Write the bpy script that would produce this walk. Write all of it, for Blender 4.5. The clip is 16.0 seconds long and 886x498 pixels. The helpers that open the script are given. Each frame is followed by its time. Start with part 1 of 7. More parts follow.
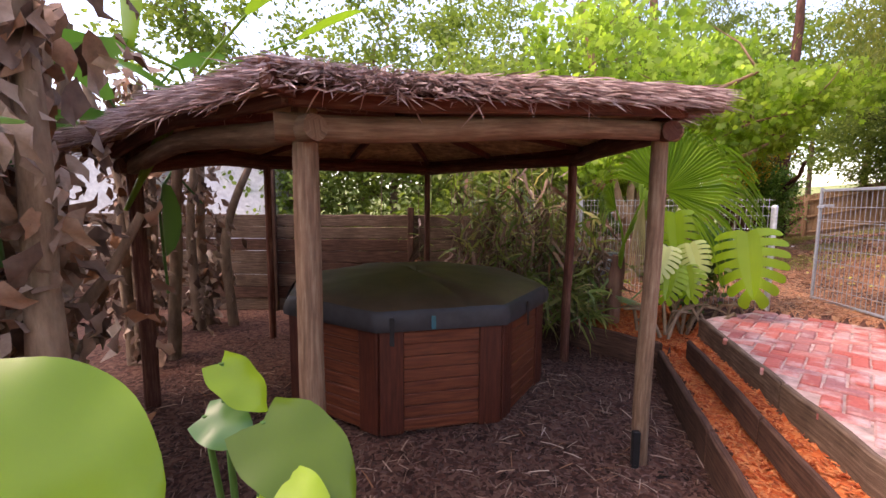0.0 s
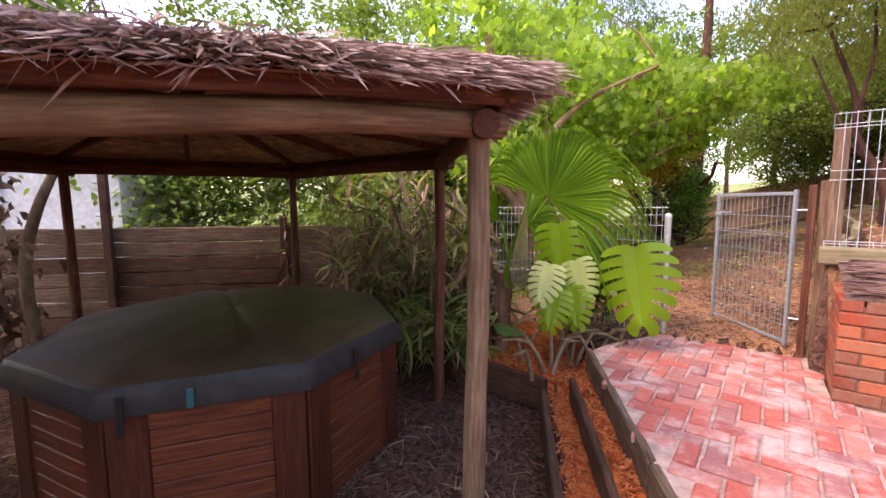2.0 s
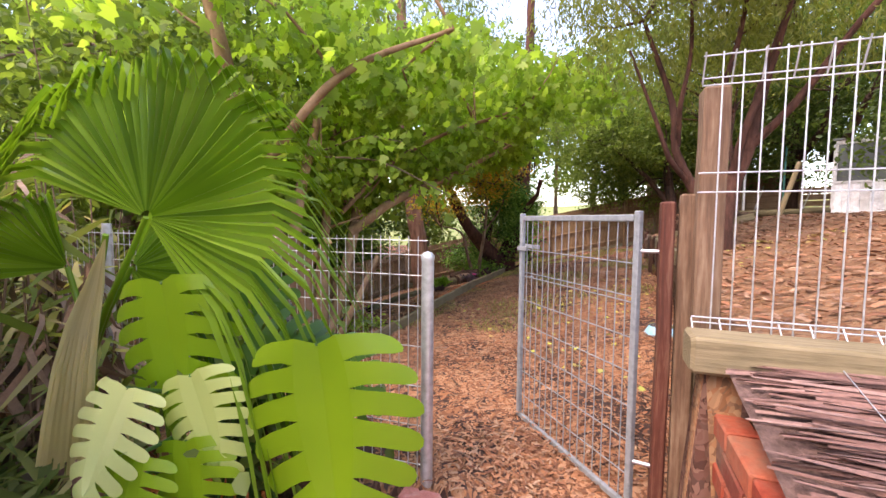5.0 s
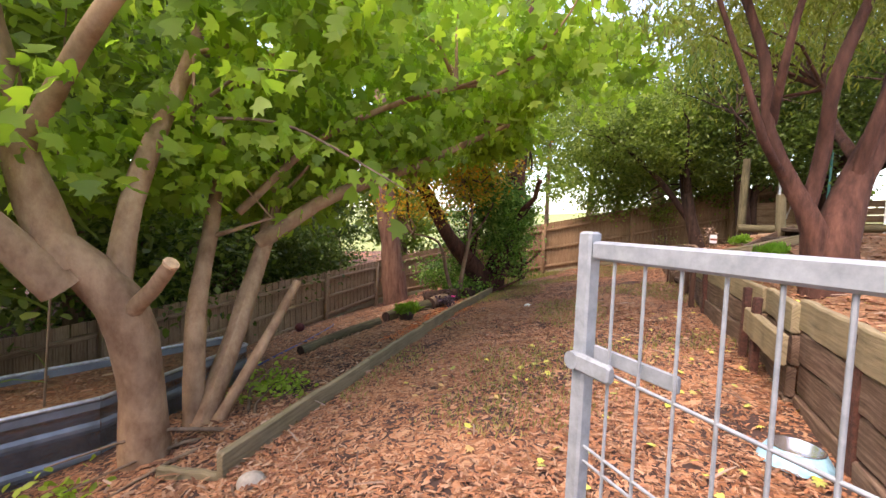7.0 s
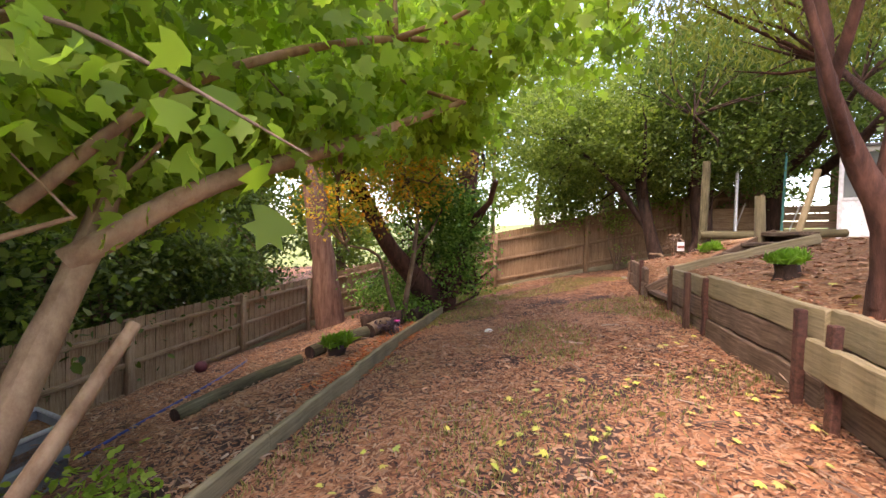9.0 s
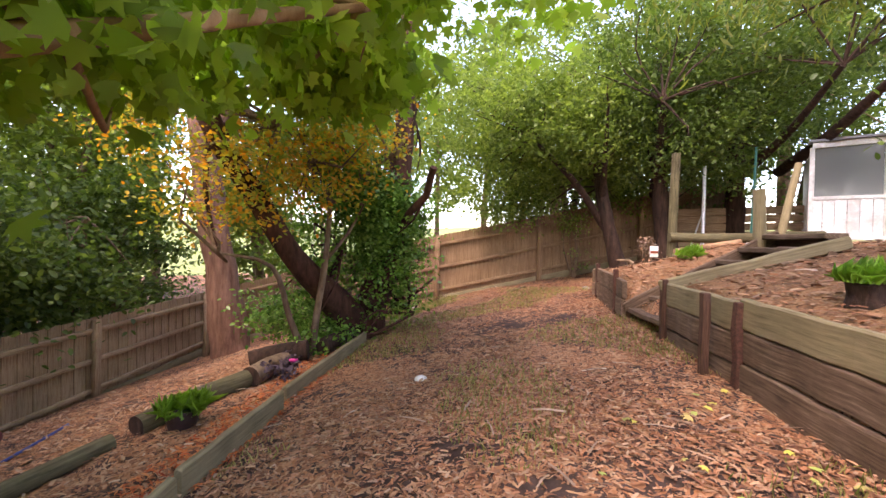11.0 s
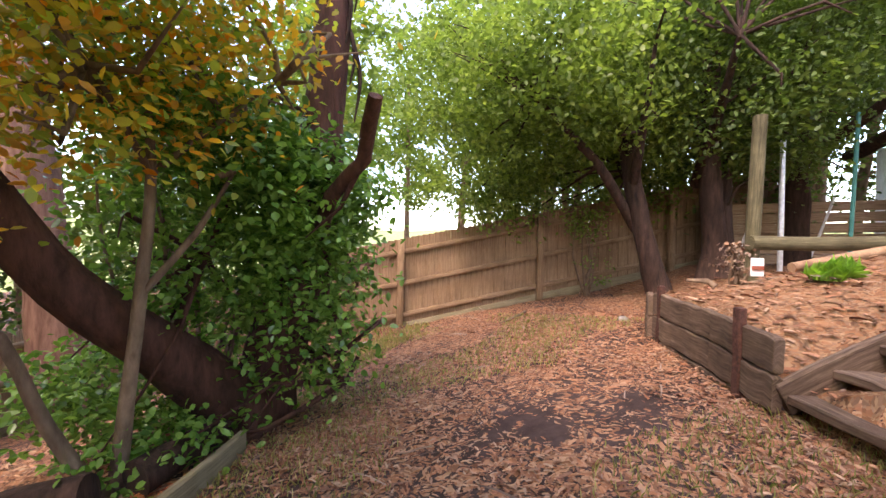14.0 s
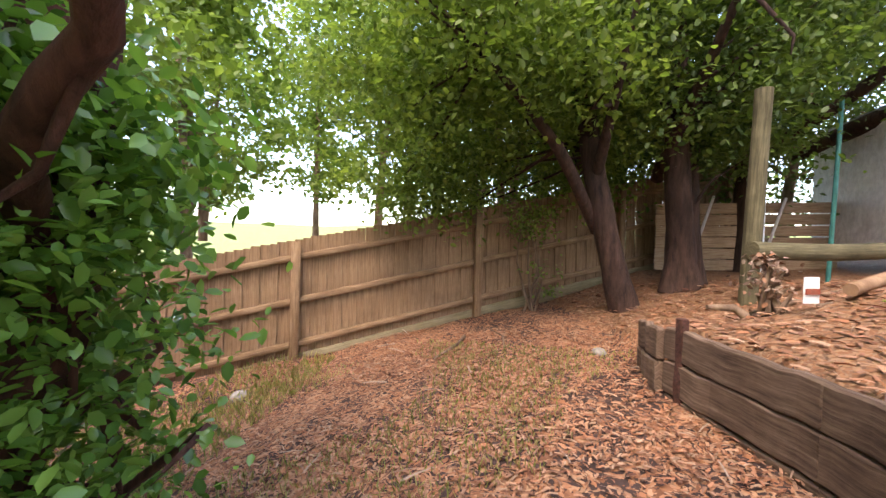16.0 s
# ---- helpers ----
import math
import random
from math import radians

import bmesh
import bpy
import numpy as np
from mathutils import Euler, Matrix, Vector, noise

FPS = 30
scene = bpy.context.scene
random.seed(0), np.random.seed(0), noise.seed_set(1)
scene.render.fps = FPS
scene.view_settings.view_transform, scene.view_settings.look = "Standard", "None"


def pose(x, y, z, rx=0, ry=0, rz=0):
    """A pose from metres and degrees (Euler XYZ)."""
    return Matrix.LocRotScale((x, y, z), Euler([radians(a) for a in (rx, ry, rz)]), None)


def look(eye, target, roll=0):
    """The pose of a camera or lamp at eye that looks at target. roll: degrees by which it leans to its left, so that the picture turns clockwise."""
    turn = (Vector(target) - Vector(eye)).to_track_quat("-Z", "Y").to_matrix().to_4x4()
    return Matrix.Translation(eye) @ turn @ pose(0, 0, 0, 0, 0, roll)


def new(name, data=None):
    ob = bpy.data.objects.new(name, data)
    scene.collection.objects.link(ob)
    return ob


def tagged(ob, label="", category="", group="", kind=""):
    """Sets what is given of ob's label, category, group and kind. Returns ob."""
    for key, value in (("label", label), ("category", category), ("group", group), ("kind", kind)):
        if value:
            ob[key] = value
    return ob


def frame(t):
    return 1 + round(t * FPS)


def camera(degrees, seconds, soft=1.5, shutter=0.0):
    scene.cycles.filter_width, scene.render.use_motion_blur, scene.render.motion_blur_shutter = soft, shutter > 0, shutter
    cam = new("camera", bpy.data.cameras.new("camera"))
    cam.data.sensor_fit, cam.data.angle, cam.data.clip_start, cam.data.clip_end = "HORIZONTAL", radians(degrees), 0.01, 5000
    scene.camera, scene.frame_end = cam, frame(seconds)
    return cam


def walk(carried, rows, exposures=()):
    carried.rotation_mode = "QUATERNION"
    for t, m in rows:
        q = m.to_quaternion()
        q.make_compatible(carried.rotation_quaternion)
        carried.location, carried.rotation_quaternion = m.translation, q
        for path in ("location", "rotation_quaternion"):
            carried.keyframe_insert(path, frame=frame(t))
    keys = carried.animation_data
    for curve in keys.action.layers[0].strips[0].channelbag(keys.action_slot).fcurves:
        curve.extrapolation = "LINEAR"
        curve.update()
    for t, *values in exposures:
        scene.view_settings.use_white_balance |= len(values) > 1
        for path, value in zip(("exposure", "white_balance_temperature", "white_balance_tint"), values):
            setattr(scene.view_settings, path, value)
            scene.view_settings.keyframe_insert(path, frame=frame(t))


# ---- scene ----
cam = camera(92.7, 16.0)
PATH = [
    (0, (0.013, -0.075, 1.057), (0.017, 1.914, 0.846), 0.3),
    (0.5, (0.137, 0.107, 1.08), (0.142, 2.096, 0.867), 0.1),
    (1, (0.35, 0.314, 1.124), (0.378, 2.302, 0.908), -0.1),
    (1.5, (0.667, 0.539, 1.155), (0.765, 2.525, 0.941), -0.3),
    (2, (1.021, 0.766, 1.175), (1.249, 2.741, 0.96), -0.4),
    (2.5, (1.356, 0.997, 1.194), (1.728, 2.951, 0.985), -0.4),
    (3, (1.699, 1.262, 1.175), (2.223, 3.182, 0.979), -0.0),
    (3.5, (1.994, 1.551, 1.182), (2.633, 3.437, 0.998), 0.0),
    (4, (2.313, 1.902, 1.21), (3.054, 3.753, 1.048), 0.1),
    (4.5, (2.6, 2.258, 1.216), (3.406, 4.082, 1.07), 0.2),
    (4.7, (2.681, 2.399, 1.216), (3.509, 4.214, 1.074), 0.1),
    (6.8, (3.749, 4.186, 1.267), (4.655, 5.965, 1.147), 2.3),
    (7, (3.834, 4.294, 1.267), (4.739, 6.074, 1.152), 2.2),
    (7.3, (3.935, 4.447, 1.269), (4.863, 6.215, 1.156), 1.9),
    (7.5, (3.999, 4.566, 1.261), (4.928, 6.334, 1.154), 1.8),
    (8, (4.144, 4.84, 1.242), (5.147, 6.568, 1.148), 1.8),
    (8.5, (4.263, 5.074, 1.219), (5.335, 6.761, 1.145), 1.7),
    (9, (4.416, 5.341, 1.212), (5.549, 6.989, 1.166), 1.5),
    (9.5, (4.604, 5.592, 1.194), (5.816, 7.183, 1.158), 1.4),
    (9.7, (4.705, 5.701, 1.196), (5.945, 7.27, 1.161), 1.3),
    (11.8, (5.957, 6.937, 1.277), (7.328, 8.393, 1.239), 1.3),
    (12, (6.044, 7.065, 1.285), (7.428, 8.509, 1.243), 1.2),
    (12.5, (6.326, 7.358, 1.294), (7.723, 8.788, 1.26), 1.2),
    (13, (6.644, 7.663, 1.297), (8.048, 9.088, 1.272), 1.2),
    (13.5, (6.968, 7.94, 1.286), (8.382, 9.354, 1.269), 1.3),
    (14, (7.278, 8.248, 1.302), (8.7, 9.654, 1.29), 1.4),
    (14.5, (7.564, 8.525, 1.325), (9.003, 9.914, 1.316), 1.5),
    (15, (7.849, 8.79, 1.351), (9.315, 10.151, 1.34), 1.5),
    (15.5, (8.092, 9.034, 1.372), (9.607, 10.34, 1.36), 1.5),
    (16, (8.391, 9.281, 1.391), (10.06, 10.383, 1.372), 1.7),
]
EXPOSURES = [(0, 0.36, 7900, 33), (2, 0.4, 7800, 30), (4.5, 0.5, 7700, 27), (7, 0.82, 7700, 25), (9.5, 0.9, 7800, 27), (12, 1.05, 7400, 28), (14, 1.08, 7300, 26), (16, 0.97, 7200, 20)]
walk(cam, [(t, look(eye, target, roll)) for t, eye, target, roll in PATH], EXPOSURES)

WORLD_STRENGTH, SUN_STRENGTH = 0.6, 0.9
world = bpy.data.worlds.new("world")
scene.world = world
world.use_nodes = True
_nt = world.node_tree
_sky = _nt.nodes.new("ShaderNodeTexSky")
_sky.sky_type, _sky.sun_disc = "NISHITA", False
_sky.sun_elevation, _sky.sun_rotation = radians(56), radians(258)
_sky.air_density, _sky.dust_density, _sky.ozone_density = 1.0, 2.0, 1.2
_bg = _nt.nodes["Background"]
_nt.links.new(_sky.outputs[0], _bg.inputs[0])
_bg.inputs[1].default_value = WORLD_STRENGTH
sun = new("sun", bpy.data.lights.new("sun", "SUN"))
sun.data.energy, sun.data.angle, sun.data.color = SUN_STRENGTH, radians(14), (1.0, 0.95, 0.86)
sun.rotation_euler = Euler((0, radians(-34), radians(12)), "XYZ")
sun.location = (-10, 0, 20)

# ---- materials ----
def mat(name, rough=0.8, metal=0.0, spec=0.3):
    m = bpy.data.materials.new(name)
    m.use_nodes = True
    nt = m.node_tree
    b = nt.nodes["Principled BSDF"]
    b.inputs["Roughness"].default_value = rough
    b.inputs["Metallic"].default_value = metal
    b.inputs["Specular IOR Level"].default_value = spec
    return m, nt, b


def node(nt, kind, **kw):
    n = nt.nodes.new(kind)
    for k, v in kw.items():
        if k in n.inputs:
            n.inputs[k].default_value = v
    return n


def ramp(nt, fac, stops):
    r = nt.nodes.new("ShaderNodeValToRGB")
    e = r.color_ramp.elements
    while len(e) < len(stops):
        e.new(0.5)
    for el, (p, c) in zip(e, stops):
        el.position, el.color = p, (*c, 1)
    nt.links.new(fac, r.inputs[0])
    return r.outputs[0]


def mixc(nt, fac, a, b, kind="MIX"):
    m = nt.nodes.new("ShaderNodeMix")
    m.data_type, m.blend_type = "RGBA", kind
    for s, v in ((m.inputs[0], fac), (m.inputs[6], a), (m.inputs[7], b)):
        if isinstance(v, (int, float)):
            s.default_value = v
        elif isinstance(v, tuple):
            s.default_value = (*v, 1)
        else:
            nt.links.new(v, s)
    return m.outputs[2]


def coords(nt, uv=False, scale=(1, 1, 1)):
    mp = nt.nodes.new("ShaderNodeMapping")
    mp.inputs["Scale"].default_value = scale
    if uv:
        s = nt.nodes.new("ShaderNodeUVMap").outputs[0]
    else:
        s = nt.nodes.new("ShaderNodeNewGeometry").outputs["Position"]
    nt.links.new(s, mp.inputs[0])
    return mp.outputs[0]


def noise_tex(nt, vec, scale, detail=4, rough=0.6):
    n = nt.nodes.new("ShaderNodeTexNoise")
    n.inputs["Scale"].default_value, n.inputs["Detail"].default_value, n.inputs["Roughness"].default_value = scale, detail, rough
    nt.links.new(vec, n.inputs["Vector"])
    return n.outputs[0]


def bump(nt, b, h, strength=0.4, dist=0.01):
    n = nt.nodes.new("ShaderNodeBump")
    n.inputs["Strength"].default_value, n.inputs["Distance"].default_value = strength, dist
    nt.links.new(h, n.inputs["Height"])
    nt.links.new(n.outputs[0], b.inputs["Normal"])


def timber(name, dark, mid, light, rough=0.8, grain=1.0, mottle=0.5):
    m, nt, b = mat(name, rough)
    uv = coords(nt, True, (1.2, 28 * grain, 1))
    g = noise_tex(nt, uv, 3.0, 6, 0.65)
    big = noise_tex(nt, coords(nt, False), 2.2, 5, 0.65)
    c = ramp(nt, g, [(0.28, dark), (0.5, mid), (0.75, light)])
    ob = nt.nodes.new("ShaderNodeNewGeometry").outputs["Random Per Island"]
    v = ramp(nt, ob, [(0.0, (0.72, 0.7, 0.68)), (1.0, (1.15, 1.1, 1.05))])
    c = mixc(nt, 1.0, c, v, "MULTIPLY")
    stain = ramp(nt, big, [(0.35, (0.45, 0.42, 0.38)), (0.6, (1, 1, 1))])
    c = mixc(nt, mottle, c, stain, "MULTIPLY")
    nt.links.new(c, b.inputs["Base Color"])
    bump(nt, b, g, 0.6, 0.006)
    return m


def pieces(name, cols, rough=0.85, scale=30, grime=(0.5, 0.47, 0.42), grime_amt=0.5, by="object"):
    """Colour by the piece's own random number, with grime and fine relief."""
    m, nt, b = mat(name, rough)
    if by == "object":
        r = nt.nodes.new("ShaderNodeObjectInfo").outputs["Random"]
    else:
        r = nt.nodes.new("ShaderNodeNewGeometry").outputs["Random Per Island"]
    n = len(cols)
    c = ramp(nt, r, [(i / max(n - 1, 1), c) for i, c in enumerate(cols)])
    fine = noise_tex(nt, coords(nt), scale, 5, 0.7)
    c = mixc(nt, 0.7, c, ramp(nt, fine, [(0.3, (0.6, 0.6, 0.6)), (0.7, (1.15, 1.15, 1.15))]), "MULTIPLY")
    big = noise_tex(nt, coords(nt), 3.3, 6, 0.7)
    f = ramp(nt, big, [(0.48, (0, 0, 0)), (0.68, (1, 1, 1))])
    mul = nt.nodes.new("ShaderNodeMath")
    mul.operation = "MULTIPLY"
    nt.links.new(f, mul.inputs[0])
    mul.inputs[1].default_value = grime_amt
    c = mixc(nt, mul.outputs[0], c, grime)
    nt.links.new(c, b.inputs["Base Color"])
    bump(nt, b, fine, 0.5, 0.004)
    return m


def leafmat(name, cols, trans=0.35, rough=0.45, spec=0.4, by="island"):
    m, nt, b = mat(name, rough, 0, spec)
    src = nt.nodes.new("ShaderNodeNewGeometry").outputs["Random Per Island"] if by == "island" else nt.nodes.new("ShaderNodeObjectInfo").outputs["Random"]
    n = len(cols)
    c = ramp(nt, src, [(i / max(n - 1, 1), c) for i, c in enumerate(cols)])
    big = noise_tex(nt, coords(nt), 1.1, 3, 0.6)
    c = mixc(nt, 0.6, c, ramp(nt, big, [(0.35, (0.6, 0.66, 0.6)), (0.65, (1.25, 1.2, 1.0))]), "MULTIPLY")
    nt.links.new(c, b.inputs["Base Color"])
    t = nt.nodes.new("ShaderNodeBsdfTranslucent")
    tc = mixc(nt, 1.0, c, (1.5, 1.6, 0.8), "MULTIPLY")
    nt.links.new(tc, t.inputs[0])
    mx = nt.nodes.new("ShaderNodeMixShader")
    mx.inputs[0].default_value = trans
    out = nt.nodes["Material Output"]
    nt.links.new(b.outputs[0], mx.inputs[1])
    nt.links.new(t.outputs[0], mx.inputs[2])
    nt.links.new(mx.outputs[0], out.inputs[0])
    return m


def bark(name, dark, light, scale=14, stretch=0.25, strength=1.0):
    m, nt, b = mat(name, 0.9)
    n = noise_tex(nt, coords(nt, False, (1, 1, stretch)), scale, 7, 0.7)
    big = noise_tex(nt, coords(nt), 1.7, 4, 0.6)
    c = ramp(nt, n, [(0.3, dark), (0.68, light)])
    c = mixc(nt, 0.7, c, ramp(nt, big, [(0.35, (0.55, 0.5, 0.48)), (0.65, (1.2, 1.15, 1.1))]), "MULTIPLY")
    nt.links.new(c, b.inputs["Base Color"])
    bump(nt, b, n, strength, 0.02)
    return m


def soil(name, dirt, chips, cover, scale=26):
    """Earth under a litter of chips: random-coloured stretched cells over dirt."""
    m, nt, b = mat(name, 0.95, 0, 0.15)
    pos = coords(nt)
    warp = noise_tex(nt, pos, 5, 3)
    add = nt.nodes.new("ShaderNodeVectorMath")
    add.operation = "ADD"
    sc = nt.nodes.new("ShaderNodeVectorMath")
    sc.operation = "SCALE"
    sc.inputs["Scale"].default_value = 0.25
    wn = nt.nodes.new("ShaderNodeTexNoise")
    wn.inputs["Scale"].default_value = 6
    nt.links.new(pos, wn.inputs["Vector"])
    nt.links.new(wn.outputs["Color"], sc.inputs[0])
    nt.links.new(pos, add.inputs[0])
    nt.links.new(sc.outputs[0], add.inputs[1])
    heights = []
    c = ramp(nt, noise_tex(nt, pos, 9, 6, 0.7), [(0.3, tuple(v * 0.6 for v in dirt)), (0.7, tuple(v * 1.3 for v in dirt))])
    h = None
    for k, (s, st) in enumerate(((scale, (1, 0.35, 1)), (scale * 0.8, (0.35, 1, 1)), (scale * 1.5, (0.7, 0.6, 1)))):
        mp = nt.nodes.new("ShaderNodeMapping")
        mp.inputs["Scale"].default_value = st
        mp.inputs["Rotation"].default_value = (0, 0, 0.6 + k * 1.1)
        nt.links.new(add.outputs[0], mp.inputs[0])
        v = nt.nodes.new("ShaderNodeTexVoronoi")
        v.inputs["Scale"].default_value = s
        nt.links.new(mp.outputs[0], v.inputs["Vector"])
        sep = nt.nodes.new("ShaderNodeSeparateColor")
        nt.links.new(v.outputs["Color"], sep.inputs[0])
        cc = ramp(nt, sep.outputs[0], [(i / (len(chips) - 1), q) for i, q in enumerate(chips)])
        big = noise_tex(nt, pos, 1.3, 3, 0.6)
        mth = nt.nodes.new("ShaderNodeMath")
        mth.operation = "MULTIPLY_ADD"
        nt.links.new(big, mth.inputs[0])
        mth.inputs[1].default_value = 1.65
        sub_ = nt.nodes.new("ShaderNodeMath")
        sub_.operation = "SUBTRACT"
        nt.links.new(sep.outputs[1], sub_.inputs[0])
        sub_.inputs[1].default_value = 0.6
        nt.links.new(sub_.outputs[0], mth.inputs[2])
        f = ramp(nt, mth.outputs[0], [(min(0.99, 1.0 - cover * 0.5), (0, 0, 0)), (min(1.0, 1.04 - cover * 0.5), (1, 1, 1))])
        c = mixc(nt, f, c, cc)
        h = f if h is None else mixc(nt, 0.5, h, sep.outputs[2])
    nt.links.new(c, b.inputs["Base Color"])
    bump(nt, b, h, 0.8, 0.012)
    return m


TAN = [(0.1, 0.045, 0.025), (0.2, 0.1, 0.05), (0.3, 0.145, 0.07), (0.36, 0.23, 0.13), (0.15, 0.08, 0.045)]
M_YARD = soil("leaf_littered_earth", (0.062, 0.038, 0.031), [(r * 1.2, g * 1.08, b * 1.1) for r, g, b in TAN], 0.26, 55)
M_BANK = soil("bark_mulch", (0.065, 0.034, 0.021), [(r * 0.82, g * 0.76, b * 0.74) for r, g, b in TAN[1:]] + [(0.25, 0.15, 0.09)], 1.4, 46)
# Wood mulch with the gazebo's shade darkened into its colours.
M_GAZ = soil("shade_darkened_mulch", (0.014, 0.009, 0.007), [(0.03, 0.015, 0.011), (0.085, 0.036, 0.025), (0.15, 0.08, 0.058), (0.045, 0.022, 0.016)], 1.2, 30)
M_ORANGE = soil("orange_mulch", (0.12, 0.03, 0.012), [(0.3, 0.05, 0.015), (0.5, 0.11, 0.03), (0.6, 0.2, 0.07), (0.25, 0.05, 0.02)], 1.5, 24)
M_GRASS = soil("rough_grass", (0.12, 0.16, 0.04), [(0.2, 0.26, 0.07), (0.3, 0.3, 0.12), (0.12, 0.2, 0.05)], 1.3, 8)
M_MORTAR, _n, _b = mat("mortar_sand", 0.95)
_f = noise_tex(_n, coords(_n), 60, 5, 0.7)
_n.links.new(ramp(_n, _f, [(0.3, (0.3, 0.24, 0.2)), (0.7, (0.58, 0.5, 0.44))]), _b.inputs[0])
bump(_n, _b, _f, 0.5, 0.004)
M_CHIP = pieces("wood_chips", [(r * 1.25, g * 1.1, b * 1.15) for r, g, b in TAN] + [(0.46, 0.3, 0.19)], 0.9, 90, grime_amt=0.0, by="island")
M_CHIPL = pieces("pale_wood_chips", [(r * 1.3, g * 1.2, b * 1.25) for r, g, b in TAN] + [(0.55, 0.38, 0.26)], 0.9, 90, grime_amt=0.0, by="island")
# Chips kept as dark as the mulch below, gazebo shade included in the colour.
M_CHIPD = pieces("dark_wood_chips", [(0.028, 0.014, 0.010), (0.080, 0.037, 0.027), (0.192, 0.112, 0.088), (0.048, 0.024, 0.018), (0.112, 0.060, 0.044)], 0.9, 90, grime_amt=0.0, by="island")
M_CHIPO = pieces("orange_wood_chips", [(0.32, 0.05, 0.015), (0.55, 0.13, 0.035), (0.62, 0.24, 0.09), (0.25, 0.04, 0.015)], 0.9, 90, grime_amt=0.0, by="island")
M_PALING = timber("weathered_paling", (0.13, 0.075, 0.04), (0.27, 0.17, 0.095), (0.4, 0.29, 0.18), 0.85, 0.8, 0.5)
M_PALING2 = timber("paling_grey", (0.2, 0.12, 0.075), (0.4, 0.28, 0.18), (0.54, 0.42, 0.3), 0.85, 0.8, 0.5)
M_SLEEPER = timber("weathered_sleeper", (0.05, 0.03, 0.02), (0.15, 0.1, 0.07), (0.28, 0.21, 0.15), 0.9, 0.7, 0.75)
M_SLEEPG = timber("treated_sleeper", (0.13, 0.11, 0.06), (0.24, 0.2, 0.12), (0.33, 0.28, 0.17), 0.85, 0.7, 0.4)
M_SLEEPD = timber("dark_sleeper", (0.03, 0.014, 0.01), (0.09, 0.045, 0.03), (0.18, 0.1, 0.07), 0.9, 0.7, 0.6)
M_POST = timber("weathered_post", (0.1, 0.055, 0.035), (0.2, 0.125, 0.08), (0.34, 0.25, 0.17), 0.8, 0.5, 0.5)
M_BEAM = timber("stained_beam", (0.055, 0.016, 0.01), (0.12, 0.04, 0.025), (0.24, 0.13, 0.09), 0.75, 0.5, 0.5)
M_TUB = timber("red_cedar", (0.055, 0.012, 0.006), (0.13, 0.033, 0.015), (0.22, 0.07, 0.03), 0.5, 0.6, 0.35)
M_TUBD = timber("dark_cedar", (0.04, 0.008, 0.005), (0.075, 0.018, 0.01), (0.13, 0.035, 0.018), 0.5, 0.6, 0.4)
M_GALV, _n, _b = mat("galvanised_steel", 0.45, 0.7)
_f = noise_tex(_n, coords(_n), 25, 4)
_n.links.new(ramp(_n, _f, [(0.3, (0.42, 0.44, 0.45)), (0.7, (0.66, 0.68, 0.7))]), _b.inputs[0])
M_GATE, _n, _b = mat("dull_galvanised_paint", 0.6, 0.25)
_f = noise_tex(_n, coords(_n), 35, 5, 0.7)
_n.links.new(ramp(_n, _f, [(0.3, (0.19, 0.21, 0.22)), (0.7, (0.31, 0.335, 0.35))]), _b.inputs[0])
bump(_n, _b, _f, 0.15, 0.002)
M_BRUSH = pieces("brushwood", [(0.15, 0.075, 0.058), (0.27, 0.15, 0.12), (0.2, 0.105, 0.085), (0.36, 0.23, 0.19)], 0.95, 60, grime_amt=0.0, by="island")
M_STAKE = bark("rusted_stake", (0.03, 0.015, 0.012), (0.12, 0.05, 0.035), 40, 1, 0.4)
M_BRICK = pieces("red_brick", [(0.3, 0.05, 0.025), (0.42, 0.085, 0.04), (0.22, 0.055, 0.035), (0.5, 0.13, 0.06), (0.33, 0.09, 0.05), (0.25, 0.09, 0.06)], 0.85, 45, (0.24, 0.17, 0.11), 0.6)
M_PAVER = pieces("red_paver", [(0.42, 0.1, 0.075), (0.48, 0.13, 0.1), (0.33, 0.09, 0.08), (0.5, 0.2, 0.16), (0.38, 0.15, 0.13), (0.3, 0.12, 0.12)], 0.8, 45, (0.55, 0.46, 0.42), 0.8)
M_BARK_RED = bark("reddish_bark", (0.03, 0.012, 0.008), (0.125, 0.055, 0.037), 16, 0.25)
M_BARK_DARK = bark("dark_bark", (0.015, 0.009, 0.007), (0.09, 0.05, 0.035), 18, 0.2)
M_BARK_PALE = bark("pale_smooth_bark", (0.2, 0.11, 0.06), (0.42, 0.28, 0.17), 9, 0.6, 0.4)
M_BARK_GUM = bark("stringy_gum_bark", (0.1, 0.045, 0.03), (0.3, 0.17, 0.12), 14, 0.12)
M_BARK_MID = bark("grey_brown_bark", (0.1, 0.065, 0.04), (0.3, 0.21, 0.14), 12, 0.3, 0.6)
M_THATCH = pieces("brush_thatch", [(0.24, 0.15, 0.135), (0.4, 0.27, 0.24), (0.6, 0.47, 0.42), (0.32, 0.2, 0.18)], 0.95, 60, grime_amt=0.0, by="island")
M_THATCHB = bark("thatch_bulk", (0.07, 0.04, 0.03), (0.26, 0.165, 0.135), 30, 1.0)
M_LINING = bark("rush_lining", (0.14, 0.07, 0.03), (0.7, 0.5, 0.28), 9, 1.0, 0.6)
M_MAPLE = leafmat("maple_leaf", [(0.156, 0.240, 0.036), (0.240, 0.360, 0.054), (0.360, 0.504, 0.096), (0.180, 0.288, 0.048), (0.456, 0.576, 0.144)], 0.65)
M_IVY = leafmat("ivy_leaf", [(0.06, 0.14, 0.035), (0.12, 0.25, 0.05), (0.24, 0.42, 0.1), (0.09, 0.19, 0.04)], 0.35, 0.25, 0.5)
